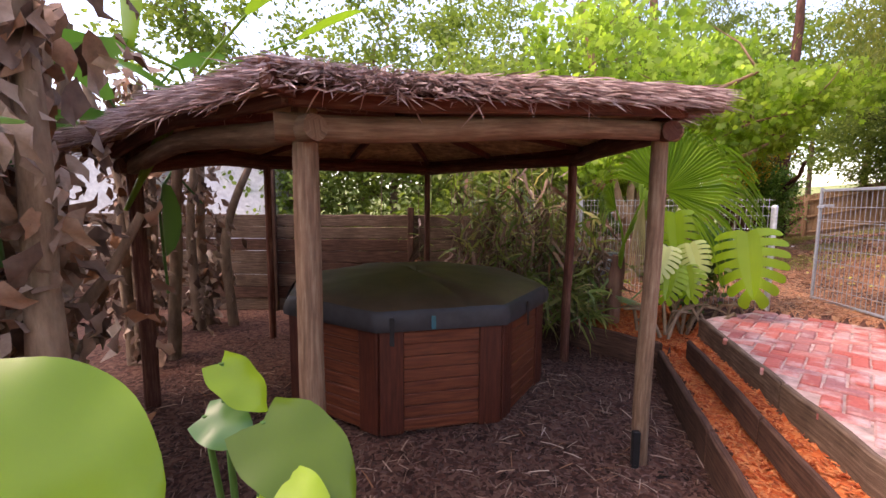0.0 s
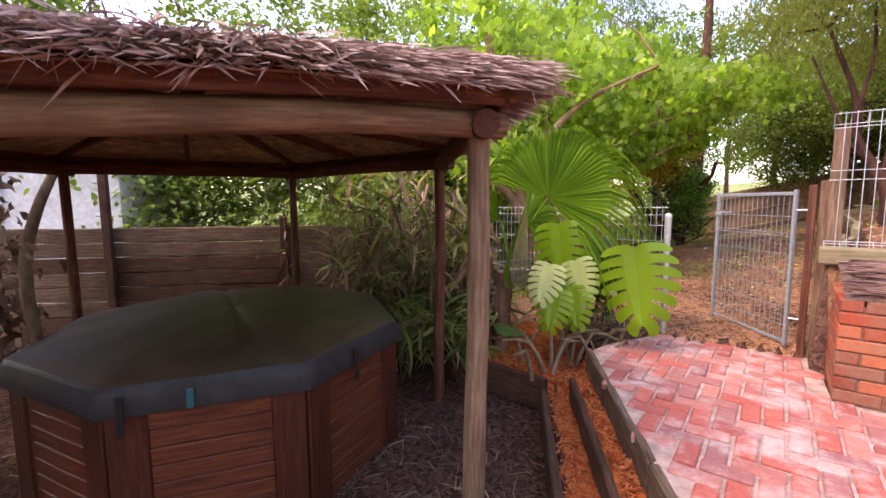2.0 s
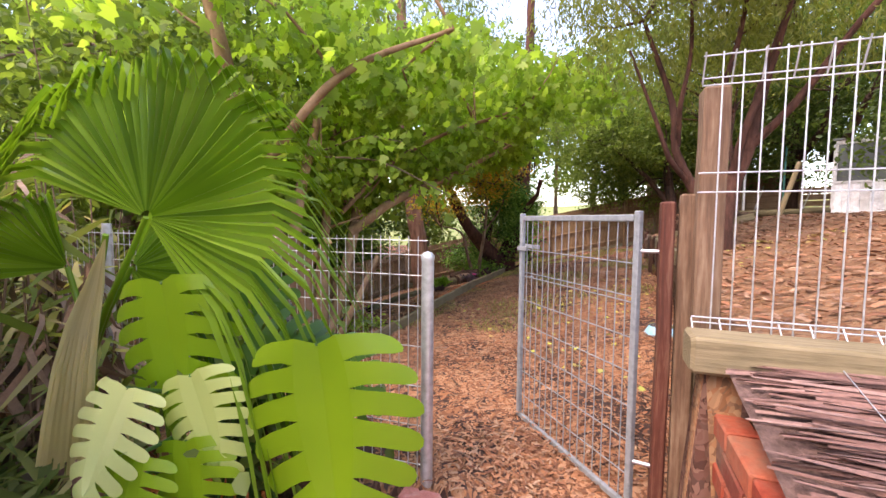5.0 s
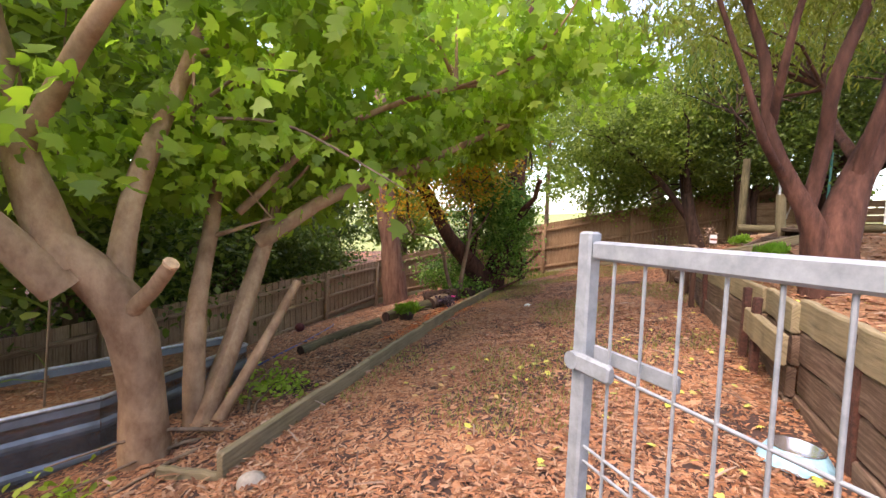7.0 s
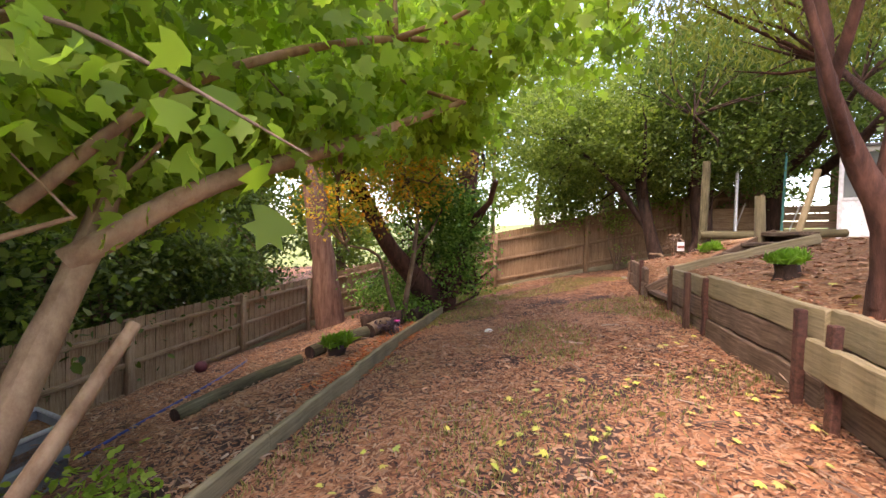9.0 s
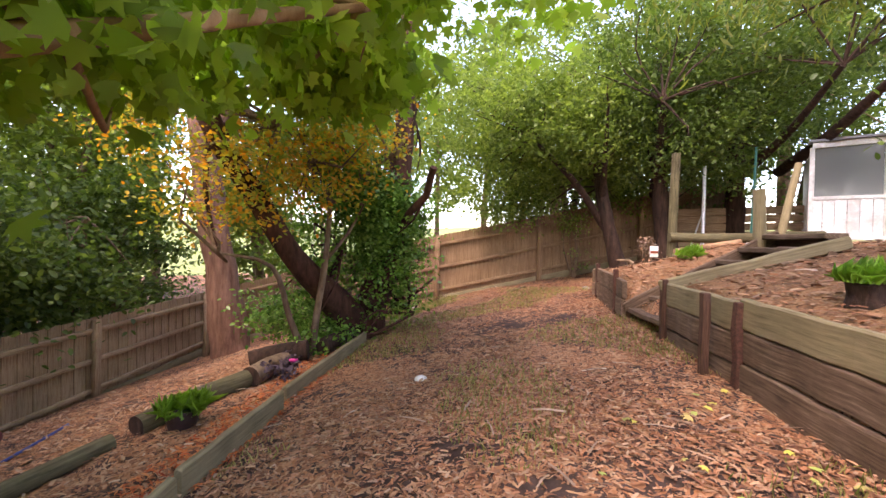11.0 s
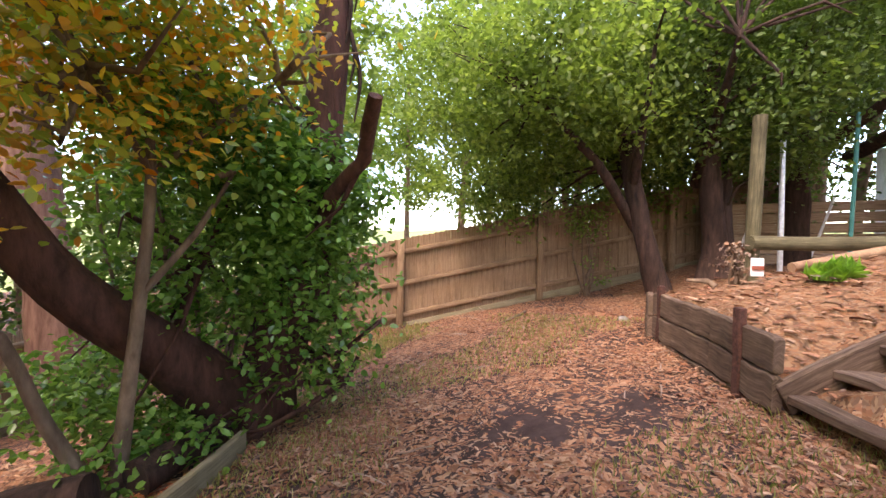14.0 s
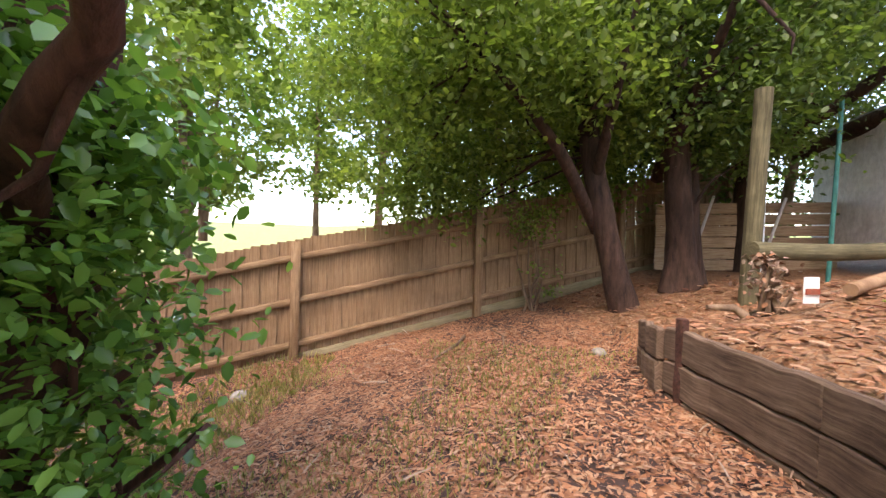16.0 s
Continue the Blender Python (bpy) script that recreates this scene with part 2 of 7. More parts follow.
M_DARKLEAF = leafmat("dark_tree_leaf", [(0.043, 0.076, 0.021), (0.085, 0.136, 0.034), (0.136, 0.196, 0.051), (0.060, 0.102, 0.025)], 0.45)
M_MIDLEAF = leafmat("mid_green_leaf", [(0.078, 0.117, 0.027), (0.140, 0.203, 0.047), (0.218, 0.281, 0.078), (0.101, 0.156, 0.039)], 0.55)
M_LIME = leafmat("bright_leaf", [(0.115, 0.173, 0.036), (0.187, 0.259, 0.065), (0.245, 0.317, 0.101), (0.144, 0.216, 0.050)], 0.5)
M_AUTUMN = leafmat("autumn_leaf", [(0.240, 0.312, 0.048), (0.360, 0.384, 0.072), (0.720, 0.240, 0.024), (0.288, 0.336, 0.060), (0.780, 0.408, 0.048), (0.240, 0.288, 0.060)], 0.55)
M_OLIVE = leafmat("olive_needle", [(0.112, 0.135, 0.030), (0.188, 0.210, 0.045), (0.255, 0.270, 0.075)], 0.55)
M_PALM = leafmat("palm_leaf", [(0.08, 0.17, 0.015), (0.14, 0.26, 0.02), (0.22, 0.36, 0.05)], 0.4, 0.3, 0.5)
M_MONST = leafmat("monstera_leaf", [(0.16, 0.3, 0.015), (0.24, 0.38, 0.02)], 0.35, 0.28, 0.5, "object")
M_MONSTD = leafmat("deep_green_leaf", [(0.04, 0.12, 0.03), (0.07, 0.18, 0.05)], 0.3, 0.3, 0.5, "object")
# Monstera green darkened: shade put into the colour of one low leaf.
M_MONST_SHADE = leafmat("monstera_painted_shade", [(0.07, 0.13, 0.012), (0.1, 0.17, 0.015)], 0.3, 0.3, 0.4, "object")
M_DRY = pieces("dry_leaf", [(0.08, 0.045, 0.03), (0.2, 0.12, 0.08), (0.36, 0.26, 0.19), (0.22, 0.09, 0.035), (0.46, 0.35, 0.27)], 0.8, 30, grime_amt=0.0, by="island")
M_REED = leafmat("reed_leaf", [(0.08, 0.13, 0.03), (0.15, 0.21, 0.05), (0.28, 0.3, 0.1), (0.42, 0.33, 0.18)], 0.35)
M_FERN = leafmat("fern_leaf", [(0.16, 0.34, 0.04), (0.25, 0.45, 0.07)], 0.4)
M_GRASSB = leafmat("grass_blade", [(0.16, 0.22, 0.05), (0.3, 0.3, 0.1), (0.4, 0.32, 0.16)], 0.3)
M_FALLEN = pieces("fallen_leaves", [(0.45, 0.5, 0.08), (0.6, 0.5, 0.1), (0.35, 0.42, 0.1), (0.5, 0.3, 0.12)], 0.7, 30, grime_amt=0.0, by="island")
M_WHITE = pieces("white_paint", [(0.7, 0.69, 0.66)], 0.6, 12, (0.45, 0.42, 0.38), 0.5)


def plain(name, col, rough=0.5, metal=0.0, var=0.25, scale=20):
    m, nt, b = mat(name, rough, metal)
    n = noise_tex(nt, coords(nt), scale, 4)
    nt.links.new(ramp(nt, n, [(0.3, tuple(c * (1 - var) for c in col)), (0.7, tuple(c * (1 + var) for c in col))]), b.inputs[0])
    bump(nt, b, n, 0.15, 0.003)
    return m


M_VINYL = plain("olive_vinyl", (0.066, 0.045, 0.026), 0.42, 0, 0.35, 5)
M_SKIRT = plain("charcoal_vinyl", (0.028, 0.027, 0.03), 0.5, 0, 0.3, 12)
M_BLUEV = plain("teal_strap", (0.01, 0.09, 0.11), 0.4)
M_LIP = plain("white_shell_lip", (0.65, 0.68, 0.68), 0.25)
M_BLACK = plain("black_bracket", (0.012, 0.012, 0.013), 0.5)
M_TROUGH = plain("zincalume_sheet", (0.22, 0.25, 0.28), 0.5, 0.4, 0.25, 6)
M_BOWL = plain("pale_blue_plastic", (0.25, 0.5, 0.62), 0.4)
M_STEEL = plain("bright_steel", (0.6, 0.6, 0.6), 0.25, 0.9, 0.1)
M_GREENP = plain("green_paint", (0.03, 0.14, 0.12), 0.5)
M_POTD = plain("dark_pot", (0.05, 0.03, 0.03), 0.6)
M_BALL = plain("dull_red_rubber", (0.12, 0.03, 0.035), 0.6)
M_HOSE = plain("blue_hose", (0.03, 0.05, 0.2), 0.5)
M_PINK = plain("pink_petals", (0.6, 0.05, 0.25), 0.6)
M_JOINT = plain("dark_mortar", (0.2, 0.11, 0.075), 0.95, 0, 0.4, 30)
M_SAND = plain("paving_sand", (0.4, 0.28, 0.24), 0.95, 0, 0.45, 9)
M_MOSSLOG = timber("mossy_log", (0.05, 0.045, 0.025), (0.11, 0.1, 0.055), (0.2, 0.18, 0.11), 0.9, 0.6, 0.7)
M_STONE = plain("grey_stone", (0.3, 0.27, 0.23), 0.9, 0, 0.35, 15)
M_CUT = plain("fresh_cut_wood", (0.5, 0.32, 0.18), 0.8, 0, 0.3, 30)
M_ROOF = plain("roof_sheet", (0.3, 0.31, 0.32), 0.6, 0, 0.2, 3)
M_GLASS, _n, _b = mat("window_glass", 0.06, 0, 0.6)
_b.inputs["Base Color"].default_value = (0.14, 0.15, 0.15, 1)
M_TAG = plain("white_card", (0.7, 0.68, 0.66), 0.6, 0, 0.05)
# ---- mesh tools ----
rng = np.random.default_rng(7)


class Builder:
    """Collects vertices, faces and their UVs for one mesh."""

    def __init__(self):
        self.v, self.f, self.uv, self.mi = [], [], [], []

    def add(self, verts, faces, uvs=None, mi=0):
        o = len(self.v)
        self.v += [tuple(p) for p in verts]
        for k, f in enumerate(faces):
            self.f.append(tuple(i + o for i in f))
            self.uv += [uvs[i] for i in f] if uvs else [(0, 0)] * len(f)
            self.mi.append(mi)

    def mesh(self, name, smooth=True, mats=()):
        me = bpy.data.meshes.new(name)
        me.from_pydata(self.v, [], self.f)
        me.uv_layers.new(name="UVMap").data.foreach_set("uv", np.array(self.uv, float).ravel())
        for m in mats:
            me.materials.append(m)
        me.polygons.foreach_set("material_index", self.mi)
        me.polygons.foreach_set("use_smooth", [smooth] * len(me.polygons))
        me.update()
        return me


def thing(name, at, label, category, group="", kind=""):
    ob = new(name)
    ob.location = at
    ob.empty_display_size = 0.1
    return tagged(ob, label, category, group, kind)


def absolute(ob):
    loc = Vector(ob.location)
    while ob.parent:
        ob = ob.parent
        loc = loc + Vector(ob.location)
    return loc


def part(name, b, material, parent=None, label="", smooth=True, kind=""):
    """One mesh object from a Builder in world coordinates, under a thing or a part."""
    me = b.mesh(name, smooth, material if isinstance(material, (list, tuple)) else [material])
    ob = new(name, me)
    if parent:
        ob.parent = parent
        ob.location = -absolute(parent)
    return tagged(ob, label, kind=kind)


def single(name, b, material, label, category, group="", smooth=True, kind=""):
    ob = part(name, b, material, None, label, smooth, kind)
    return tagged(ob, label, category, group, kind)


def frame_of(d, up=(0, 0, 1)):
    d = Vector(d).normalized()
    s = d.cross(Vector(up))
    if s.length < 1e-4:
        s = d.cross(Vector((1, 0, 0)))
    s.normalize()
    return d, s, s.cross(d).normalized()


def beam(b, p0, p1, w, h, ch=0.006, n=1, wob=0.0, up=(0, 0, 1), mi=0):
    """A squared timber from p0 to p1 (centre line), w across, h along up, with eased edges."""
    p0, p1 = Vector(p0), Vector(p1)
    d, s, u = frame_of(p1 - p0, up)
    L = (p1 - p0).length
    ch = min(ch, w * 0.3, h * 0.3)
    prof = [(-w / 2 + ch, -h / 2), (w / 2 - ch, -h / 2), (w / 2, -h / 2 + ch), (w / 2, h / 2 - ch), (w / 2 - ch, h / 2), (-w / 2 + ch, h / 2), (-w / 2, h / 2 - ch), (-w / 2, -h / 2 + ch)]
    per = [0]
    for i in range(8):
        a, c = prof[i], prof[(i + 1) % 8]
        per.append(per[-1] + math.hypot(c[0] - a[0], c[1] - a[1]))
    u0, v0 = rng.random() * 20, rng.random() * 20
    stations = [0, ch / L] + [i / n for i in range(1, n)] + [1 - ch / L, 1]
    rows = []
    for k, t in enumerate(stations):
        sc = 1 - (2 * ch / max(w, h) if k in (0, len(stations) - 1) else 0)
        off = s * (rng.normal() * wob) + u * (rng.normal() * wob) if 1 < k < len(stations) - 2 else Vector()
        c = p0 + d * (L * t) + off
        rows.append([c + s * (x * sc) + u * (y * sc) for x, y in prof])
    V, UV = [], []
    for t, r in zip(stations, rows):
        for i in range(9):
            V.append(r[i % 8])
            UV.append((u0 + L * t, v0 + per[i]))
    F = []
    for k in range(len(rows) - 1):
        for i in range(8):
            F.append((k * 9 + i, k * 9 + i + 1, (k + 1) * 9 + i + 1, (k + 1) * 9 + i))
    F.append(tuple(reversed(range(8))))
    F.append(tuple((len(rows) - 1) * 9 + i for i in range(8)))
    b.add(V, F, UV, mi)


def tube(b, pts, radii, seg=10, rough=0.0, cap=True, mi=0, step=None, cap_mi=None):
    """A round limb along pts, resampled smoothly, with lumps."""
    P = [Vector(p) for p in pts]
    if step:
        Q, R = [], []
        for i in range(len(P) - 1):
            a, c = P[i], P[i + 1]
            a0 = P[i - 1] if i else a * 2 - c
            c1 = P[i + 2] if i + 2 < len(P) else c * 2 - a
            n = max(1, int((c - a).length / step))
            for k in range(n):
                t = k / n
                Q.append(0.5 * ((2 * a) + (c - a0) * t + (2 * a0 - 5 * a + 4 * c - c1) * t * t + (3 * a - 3 * c + c1 - a0) * t ** 3))
                R.append(radii[i] + (radii[i + 1] - radii[i]) * t)
        Q.append(P[-1])
        R.append(radii[-1])
        P, radii = Q, R
    V, UV, F = [], [], []
    ref = Vector((0.3, 0.2, 1)).normalized()
    v0, run = rng.random() * 20, rng.random() * 20
    seed = Vector(rng.random(3) * 50)
    for k, (p, r) in enumerate(zip(P, radii)):
        d = (P[min(k + 1, len(P) - 1)] - P[max(k - 1, 0)]).normalized()
        s = ref - d * ref.dot(d)
        if s.length < 0.1:
            s = Vector((1, 0, 0)) - d * d.x
        s.normalize()
        ref = s
        t = d.cross(s)
        if k:
            run += (p - P[k - 1]).length
        for i in range(seg + 1):
            a = 2 * math.pi * (i % seg) / seg
            o = s * math.cos(a) + t * math.sin(a)
            rr = r * (1 + rough * noise.noise(seed + Vector((math.cos(a) * 1.5, math.sin(a) * 1.5, run * 2.5))) * 2)
            V.append(p + o * rr)
            UV.append((run, v0 + a * r))
    for k in range(len(P) - 1):
        for i in range(seg):
            F.append((k * (seg + 1) + i, k * (seg + 1) + i + 1, (k + 1) * (seg + 1) + i + 1, (k + 1) * (seg + 1) + i))
    b.add(V, F, UV, mi)
    if cap:
        o = len(P) - 1
        b.add([V[i] for i in range(seg)], [tuple(reversed(range(seg)))], [UV[i] for i in range(seg)], mi if cap_mi is None else cap_mi)
        b.add([V[o * (seg + 1) + i] for i in range(seg)], [tuple(range(seg))], [UV[o * (seg + 1) + i] for i in range(seg)], mi if cap_mi is None else cap_mi)


def lathe(b, at, prof, seg=24, mi=0):
    """A turned shape: prof is (radius, height) pairs."""
    V, F = [], []
    for r, z in prof:
        for i in range(seg):
            a = 2 * math.pi * i / seg
            V.append((at[0] + r * math.cos(a), at[1] + r * math.sin(a), at[2] + z))
    for k in range(len(prof) - 1):
        for i in range(seg):
            j = (i + 1) % seg
            F.append((k * seg + i, k * seg + j, (k + 1) * seg + j, (k + 1) * seg + i))
    b.add(V, F, None, mi)


def slab(b, poly, z0, z1, mi=0):
    n = len(poly)
    V = [(x, y, z0) for x, y in poly] + [(x, y, z1) for x, y in poly]
    F = [tuple(reversed(range(n))), tuple(range(n, 2 * n))] + [(i, (i + 1) % n, n + (i + 1) % n, n + i) for i in range(n)]
    b.add(V, F, [(p[0], p[1]) for p in V], mi)


OVAL = (np.array([(0, 0, 0), (0.28, 0.3, 0.05), (0.25, 0.7, 0.03), (0, 1, -0.08), (-0.25, 0.7, 0.03), (-0.28, 0.3, 0.05)], float), [(0, 1, 2, 3), (0, 3, 4, 5)])
NARROW = (np.array([(0, 0, 0), (0.09, 0.45, 0.02), (0, 1, -0.15), (-0.09, 0.45, 0.02)], float), [(0, 1, 2, 3)])
LOBED = (np.array([(0, 0, 0), (0.3, 0.02, 0.02), (0.55, 0.2, -0.05), (0.3, 0.42, 0.04), (0.48, 0.72, -0.05), (0.16, 0.68, 0.03), (0, 1.05, -0.1), (-0.16, 0.68, 0.03), (-0.48, 0.72, -0.05), (-0.3, 0.42, 0.04), (-0.55, 0.2, -0.05), (-0.3, 0.02, 0.02)], float),
         [(0, 1, 2, 3), (0, 3, 4, 5), (0, 5, 6, 7), (0, 7, 8, 9), (0, 9, 10, 11)])
CHIP = (np.array([(-0.12, 0, 0), (0.13, 0.02, 0.03), (0.1, 0.55, 0.1), (0.06, 1, 0.02), (-0.08, 0.96, 0), (-0.14, 0.5, 0.08)], float), [(0, 1, 2, 5), (5, 2, 3, 4)])
BLADE = (np.array([(-0.03, 0, 0), (0.03, 0, 0), (0.025, 0.5, 0.05), (0, 1, -0.15), (-0.025, 0.5, 0.05)], float), [(0, 1, 2, 3, 4)])


def scatter(name, P, size, shape, material, parent=None, label="", face="out", tilt=0.6, kind="", seed=1, dirs=None, category=""):
    """Many small leaves in one mesh: at P, each size long, randomly turned. face: 'out' any way, 'down' hanging, 'flat' lying, 'up' standing."""
    g = np.random.default_rng(seed)
    P = np.asarray(P, float)
    n = len(P)
    T, F = shape
    k = len(T)
    size = np.broadcast_to(np.asarray(size, float), (n,)) * g.uniform(0.65, 1.25, n)
    if dirs is None:
        a = g.uniform(0, 2 * np.pi, n)
        el = {"out": g.normal(-0.25, 0.55, n), "down": g.normal(-0.9, 0.3, n), "flat": g.normal(0, 0.12, n), "up": g.normal(1.15, 0.2, n)}[face]
        y = np.stack([np.cos(a) * np.cos(el), np.sin(a) * np.cos(el), np.sin(el)], 1)
    else:
        y = dirs / np.linalg.norm(dirs, axis=1)[:, None]
    up = np.stack([g.normal(0, tilt, n), g.normal(0, tilt, n), np.ones(n)], 1)
    if face in ("down", "up"):
        up = g.normal(0, 1, (n, 3))
    x = np.cross(y, up)
    x /= np.linalg.norm(x, axis=1)[:, None] + 1e-9
    z = np.cross(x, y)
    V = P[:, None] + size[:, None, None] * (T[None, :, 0:1] * x[:, None] + T[None, :, 1:2] * y[:, None] + T[None, :, 2:3] * z[:, None])
    me = bpy.data.meshes.new(name)
    sizes = [len(f) for f in F]
    loops = np.concatenate([np.array(f) for f in F])
    nl = len(loops)
    me.vertices.add(n * k)
    me.vertices.foreach_set("co", V.ravel())
    me.loops.add(n * nl)
    me.loops.foreach_set("vertex_index", (loops[None] + (np.arange(n) * k)[:, None]).ravel())
    me.polygons.add(n * len(F))
    starts = np.concatenate([[0], np.cumsum(sizes)[:-1]])
    me.polygons.foreach_set("loop_start", (starts[None] + (np.arange(n) * nl)[:, None]).ravel())
    me.polygons.foreach_set("loop_total", np.tile(sizes, n))
    me.update(calc_edges=True)
    me.validate()
    me.materials.append(material)
    ob = new(name, me)
    if parent:
        ob.parent = parent
        ob.location = -absolute(parent)
    return tagged(ob, label, category, kind=kind)


def blobs(spec, seed=1, clump=0.22, per=40):
    """Points in clumps over the outer part of ellipsoids. spec: (centre, radii, count)."""
    g = np.random.default_rng(seed)
    out = []
    for c, r, n in spec:
        m = max(3, n // per)
        d = g.normal(0, 1, (m, 3))
        d /= np.linalg.norm(d, axis=1)[:, None]
        d *= g.uniform(0.45, 1.05, m)[:, None]
        cc = np.array(c) + d * np.array(r)
        k = g.integers(0, m, n)
        sp = clump * g.uniform(0.6, 1.6, m)[k]
        out.append(cc[k] + g.normal(0, 1, (n, 3)) * sp[:, None] * np.array([1, 1, 0.55]))
    return np.concatenate(out)


PATH_LINE = np.array([(0.0, -0.1, 1.1), (1.4, 1.0, 1.2), (2.7, 2.4, 1.2), (3.8, 4.2, 1.25), (4.8, 5.8, 1.2), (6.3, 7.4, 1.3), (8.4, 9.3, 1.4)])


def clear(P, gap=0.45):
    """Leaves out what would hang in the way along the walk."""
    P = np.asarray(P)
    t = np.linspace(0, len(PATH_LINE) - 1, 200)
    Q = np.stack([np.interp(t, range(len(PATH_LINE)), PATH_LINE[:, i]) for i in range(3)], 1)
    d = np.min(np.linalg.norm(P[:, None] - Q[None], axis=2), axis=1)
    return P[d > gap]



EDGE0, EDGE_DIR = Vector((3.84, 6.75)), Vector((0.731, 0.683))
EDGE_N = Vector((-0.683, 0.731))
WALL_LINE = [(4.42, 3.72), (5.0, 4.1), (7.55, 6.03), (8.66, 7.13), (9.5, 7.88), (10.03, 8.53), (10.54, 8.93), (11.3, 9.55), (12.2, 9.95), (13.2, 10.7), (14.2, 11.5), (17.0, 13.5)]
WALL_TOP = [0.72, 0.74, 0.84, 0.92, 0.94, 0.6, 0.90, 0.95, 0.74, 0.66, 0.7, 0.9]
T3 = ((2.70, 4.19), (1.42, -0.6))
T2 = ((2.46, 3.98), (1.20, -0.6))
T1 = ((2.30, 4.20), (0.86, -0.6))
PATIO_Z = -0.10


def yard(x, y):
    x, y = min(max(x, 2.5), 15), min(max(y, 4.0), 13.0)
    return -0.742 + 0.062 * x + 0.1492 * y - 0.007 * x * x + 0.0194 * x * y - 0.0226 * y * y


def seg_side(x, y, a, b):
    """Signed distance to the line a-b, positive on its right."""
    dx, dy = b[0] - a[0], b[1] - a[1]
    return ((x - a[0]) * dy - (y - a[1]) * dx) / math.hypot(dx, dy)


def wall_dist(x, y):
    """Distance behind the retaining line (positive on the bank) and the top there."""
    best = None
    for (a, b, za, zb) in zip(WALL_LINE, WALL_LINE[1:], WALL_TOP, WALL_TOP[1:]):
        dx, dy = b[0] - a[0], b[1] - a[1]
        s = ((x - a[0]) * dx + (y - a[1]) * dy) / (dx * dx + dy * dy)
        c = min(max(s, 0), 1)
        px, py = a[0] + c * dx, a[1] + c * dy
        d = math.hypot(x - px, y - py)
        if best is None or d < best[0]:
            best = (d, seg_side(x, y, a, b), za + (zb - za) * c)
    return (best[0] if best[1] > 0 else -best[0]), best[2]


def zone(x, y):
    """0 yard, 1 bank, 2 gazebo floor, 3 patio bed, 4 back bed, 5 far grass, 6 sloping strip."""
    if abs(x) > 24 or y > 26 or y < -14 or x > 24:
        return 5
    d, _ = wall_dist(x, y)
    gate = seg_side(x, y, (4.27, 3.8), (1.9, 6.1))
    if x > 4.2 and d > 0.11 and y > -8 and (x + y > 7.75):
        return 1
    if gate > 0 and y < 30 and x > 0.3:
        if (Vector((x, y)) - EDGE0).dot(EDGE_N) > 0.05 and y > 6:
            return 6
        return 0
    if seg_side(x, y, T3[1], T3[0]) > 0.03 and x < 6:
        return 7
    if seg_side(x, y, T1[1], T1[0]) > 0.05 and y < 4.2:
        return 3
    if y > 4.0 and seg_side(x, y, (1.1, 5.65), (2.36, 4.30)) < -0.05 and x > 0.9:
        return 4
    return 2


def ground_z(x, y):
    k = zone(x, y)
    if k == 7:
        return PATIO_Z - 0.075
    if k == 3:
        f = seg_side(x, y, T1[1], T1[0])
        return -0.50 if seg_side(x, y, T2[1], T2[0]) < 0.05 else -0.31
    if k == 4:
        t = min(max(-seg_side(x, y, (1.1, 5.65), (2.36, 4.30)), 0) / 1.3, 1)
        return -0.46 + 0.34 * t
    if k == 2:
        return -0.72 + 0.02 * math.sin(x * 2.1) * math.cos(y * 1.7)
    if k == 1:
        d, zt = wall_dist(x, y)
        z = zt - 0.04 + 0.27 * min(max(d - 0.1, 0), 1.5) + 0.06 * min(max(d - 1.6, 0), 4)
        if x + y < 9.4 or (x > 5 and y < 4):
            z = min(z, 1.05)
        return z + 0.02 * math.sin(3.1 * x) * math.sin(2.3 * y)
    q = Vector((x, y)) - EDGE0
    d = max(q.dot(EDGE_N), 0)
    if d > 0 and y > 4.5:
        s = q.dot(EDGE_DIR)
        bx, by = EDGE0 + EDGE_DIR * s
        z = yard(bx, by) - 0.03 - 0.12 * min(d, 1) - 0.29 * min(max(d - 1, 0), 3.4)
    else:
        z = yard(x, y)
    z += 0.012 * math.sin(2.7 * x + 1) * math.sin(2.2 * y)
    far = math.hypot(x - 8, y - 9)
    if far > 9:
        z += 0.055 * min(far - 9, 120) * (1 if x + y > 14 else 0.2)
    return z
# ---- ground ----
def axis_steps(lo, hi, fine_lo, fine_hi, fine, coarse):
    out = [lo]
    while out[-1] < hi:
        v = out[-1]
        out.append(v + (fine if fine_lo <= v < fine_hi else max(fine, coarse * max(abs(v - (fine_lo if v < fine_lo else fine_hi)), 1))))
    return out


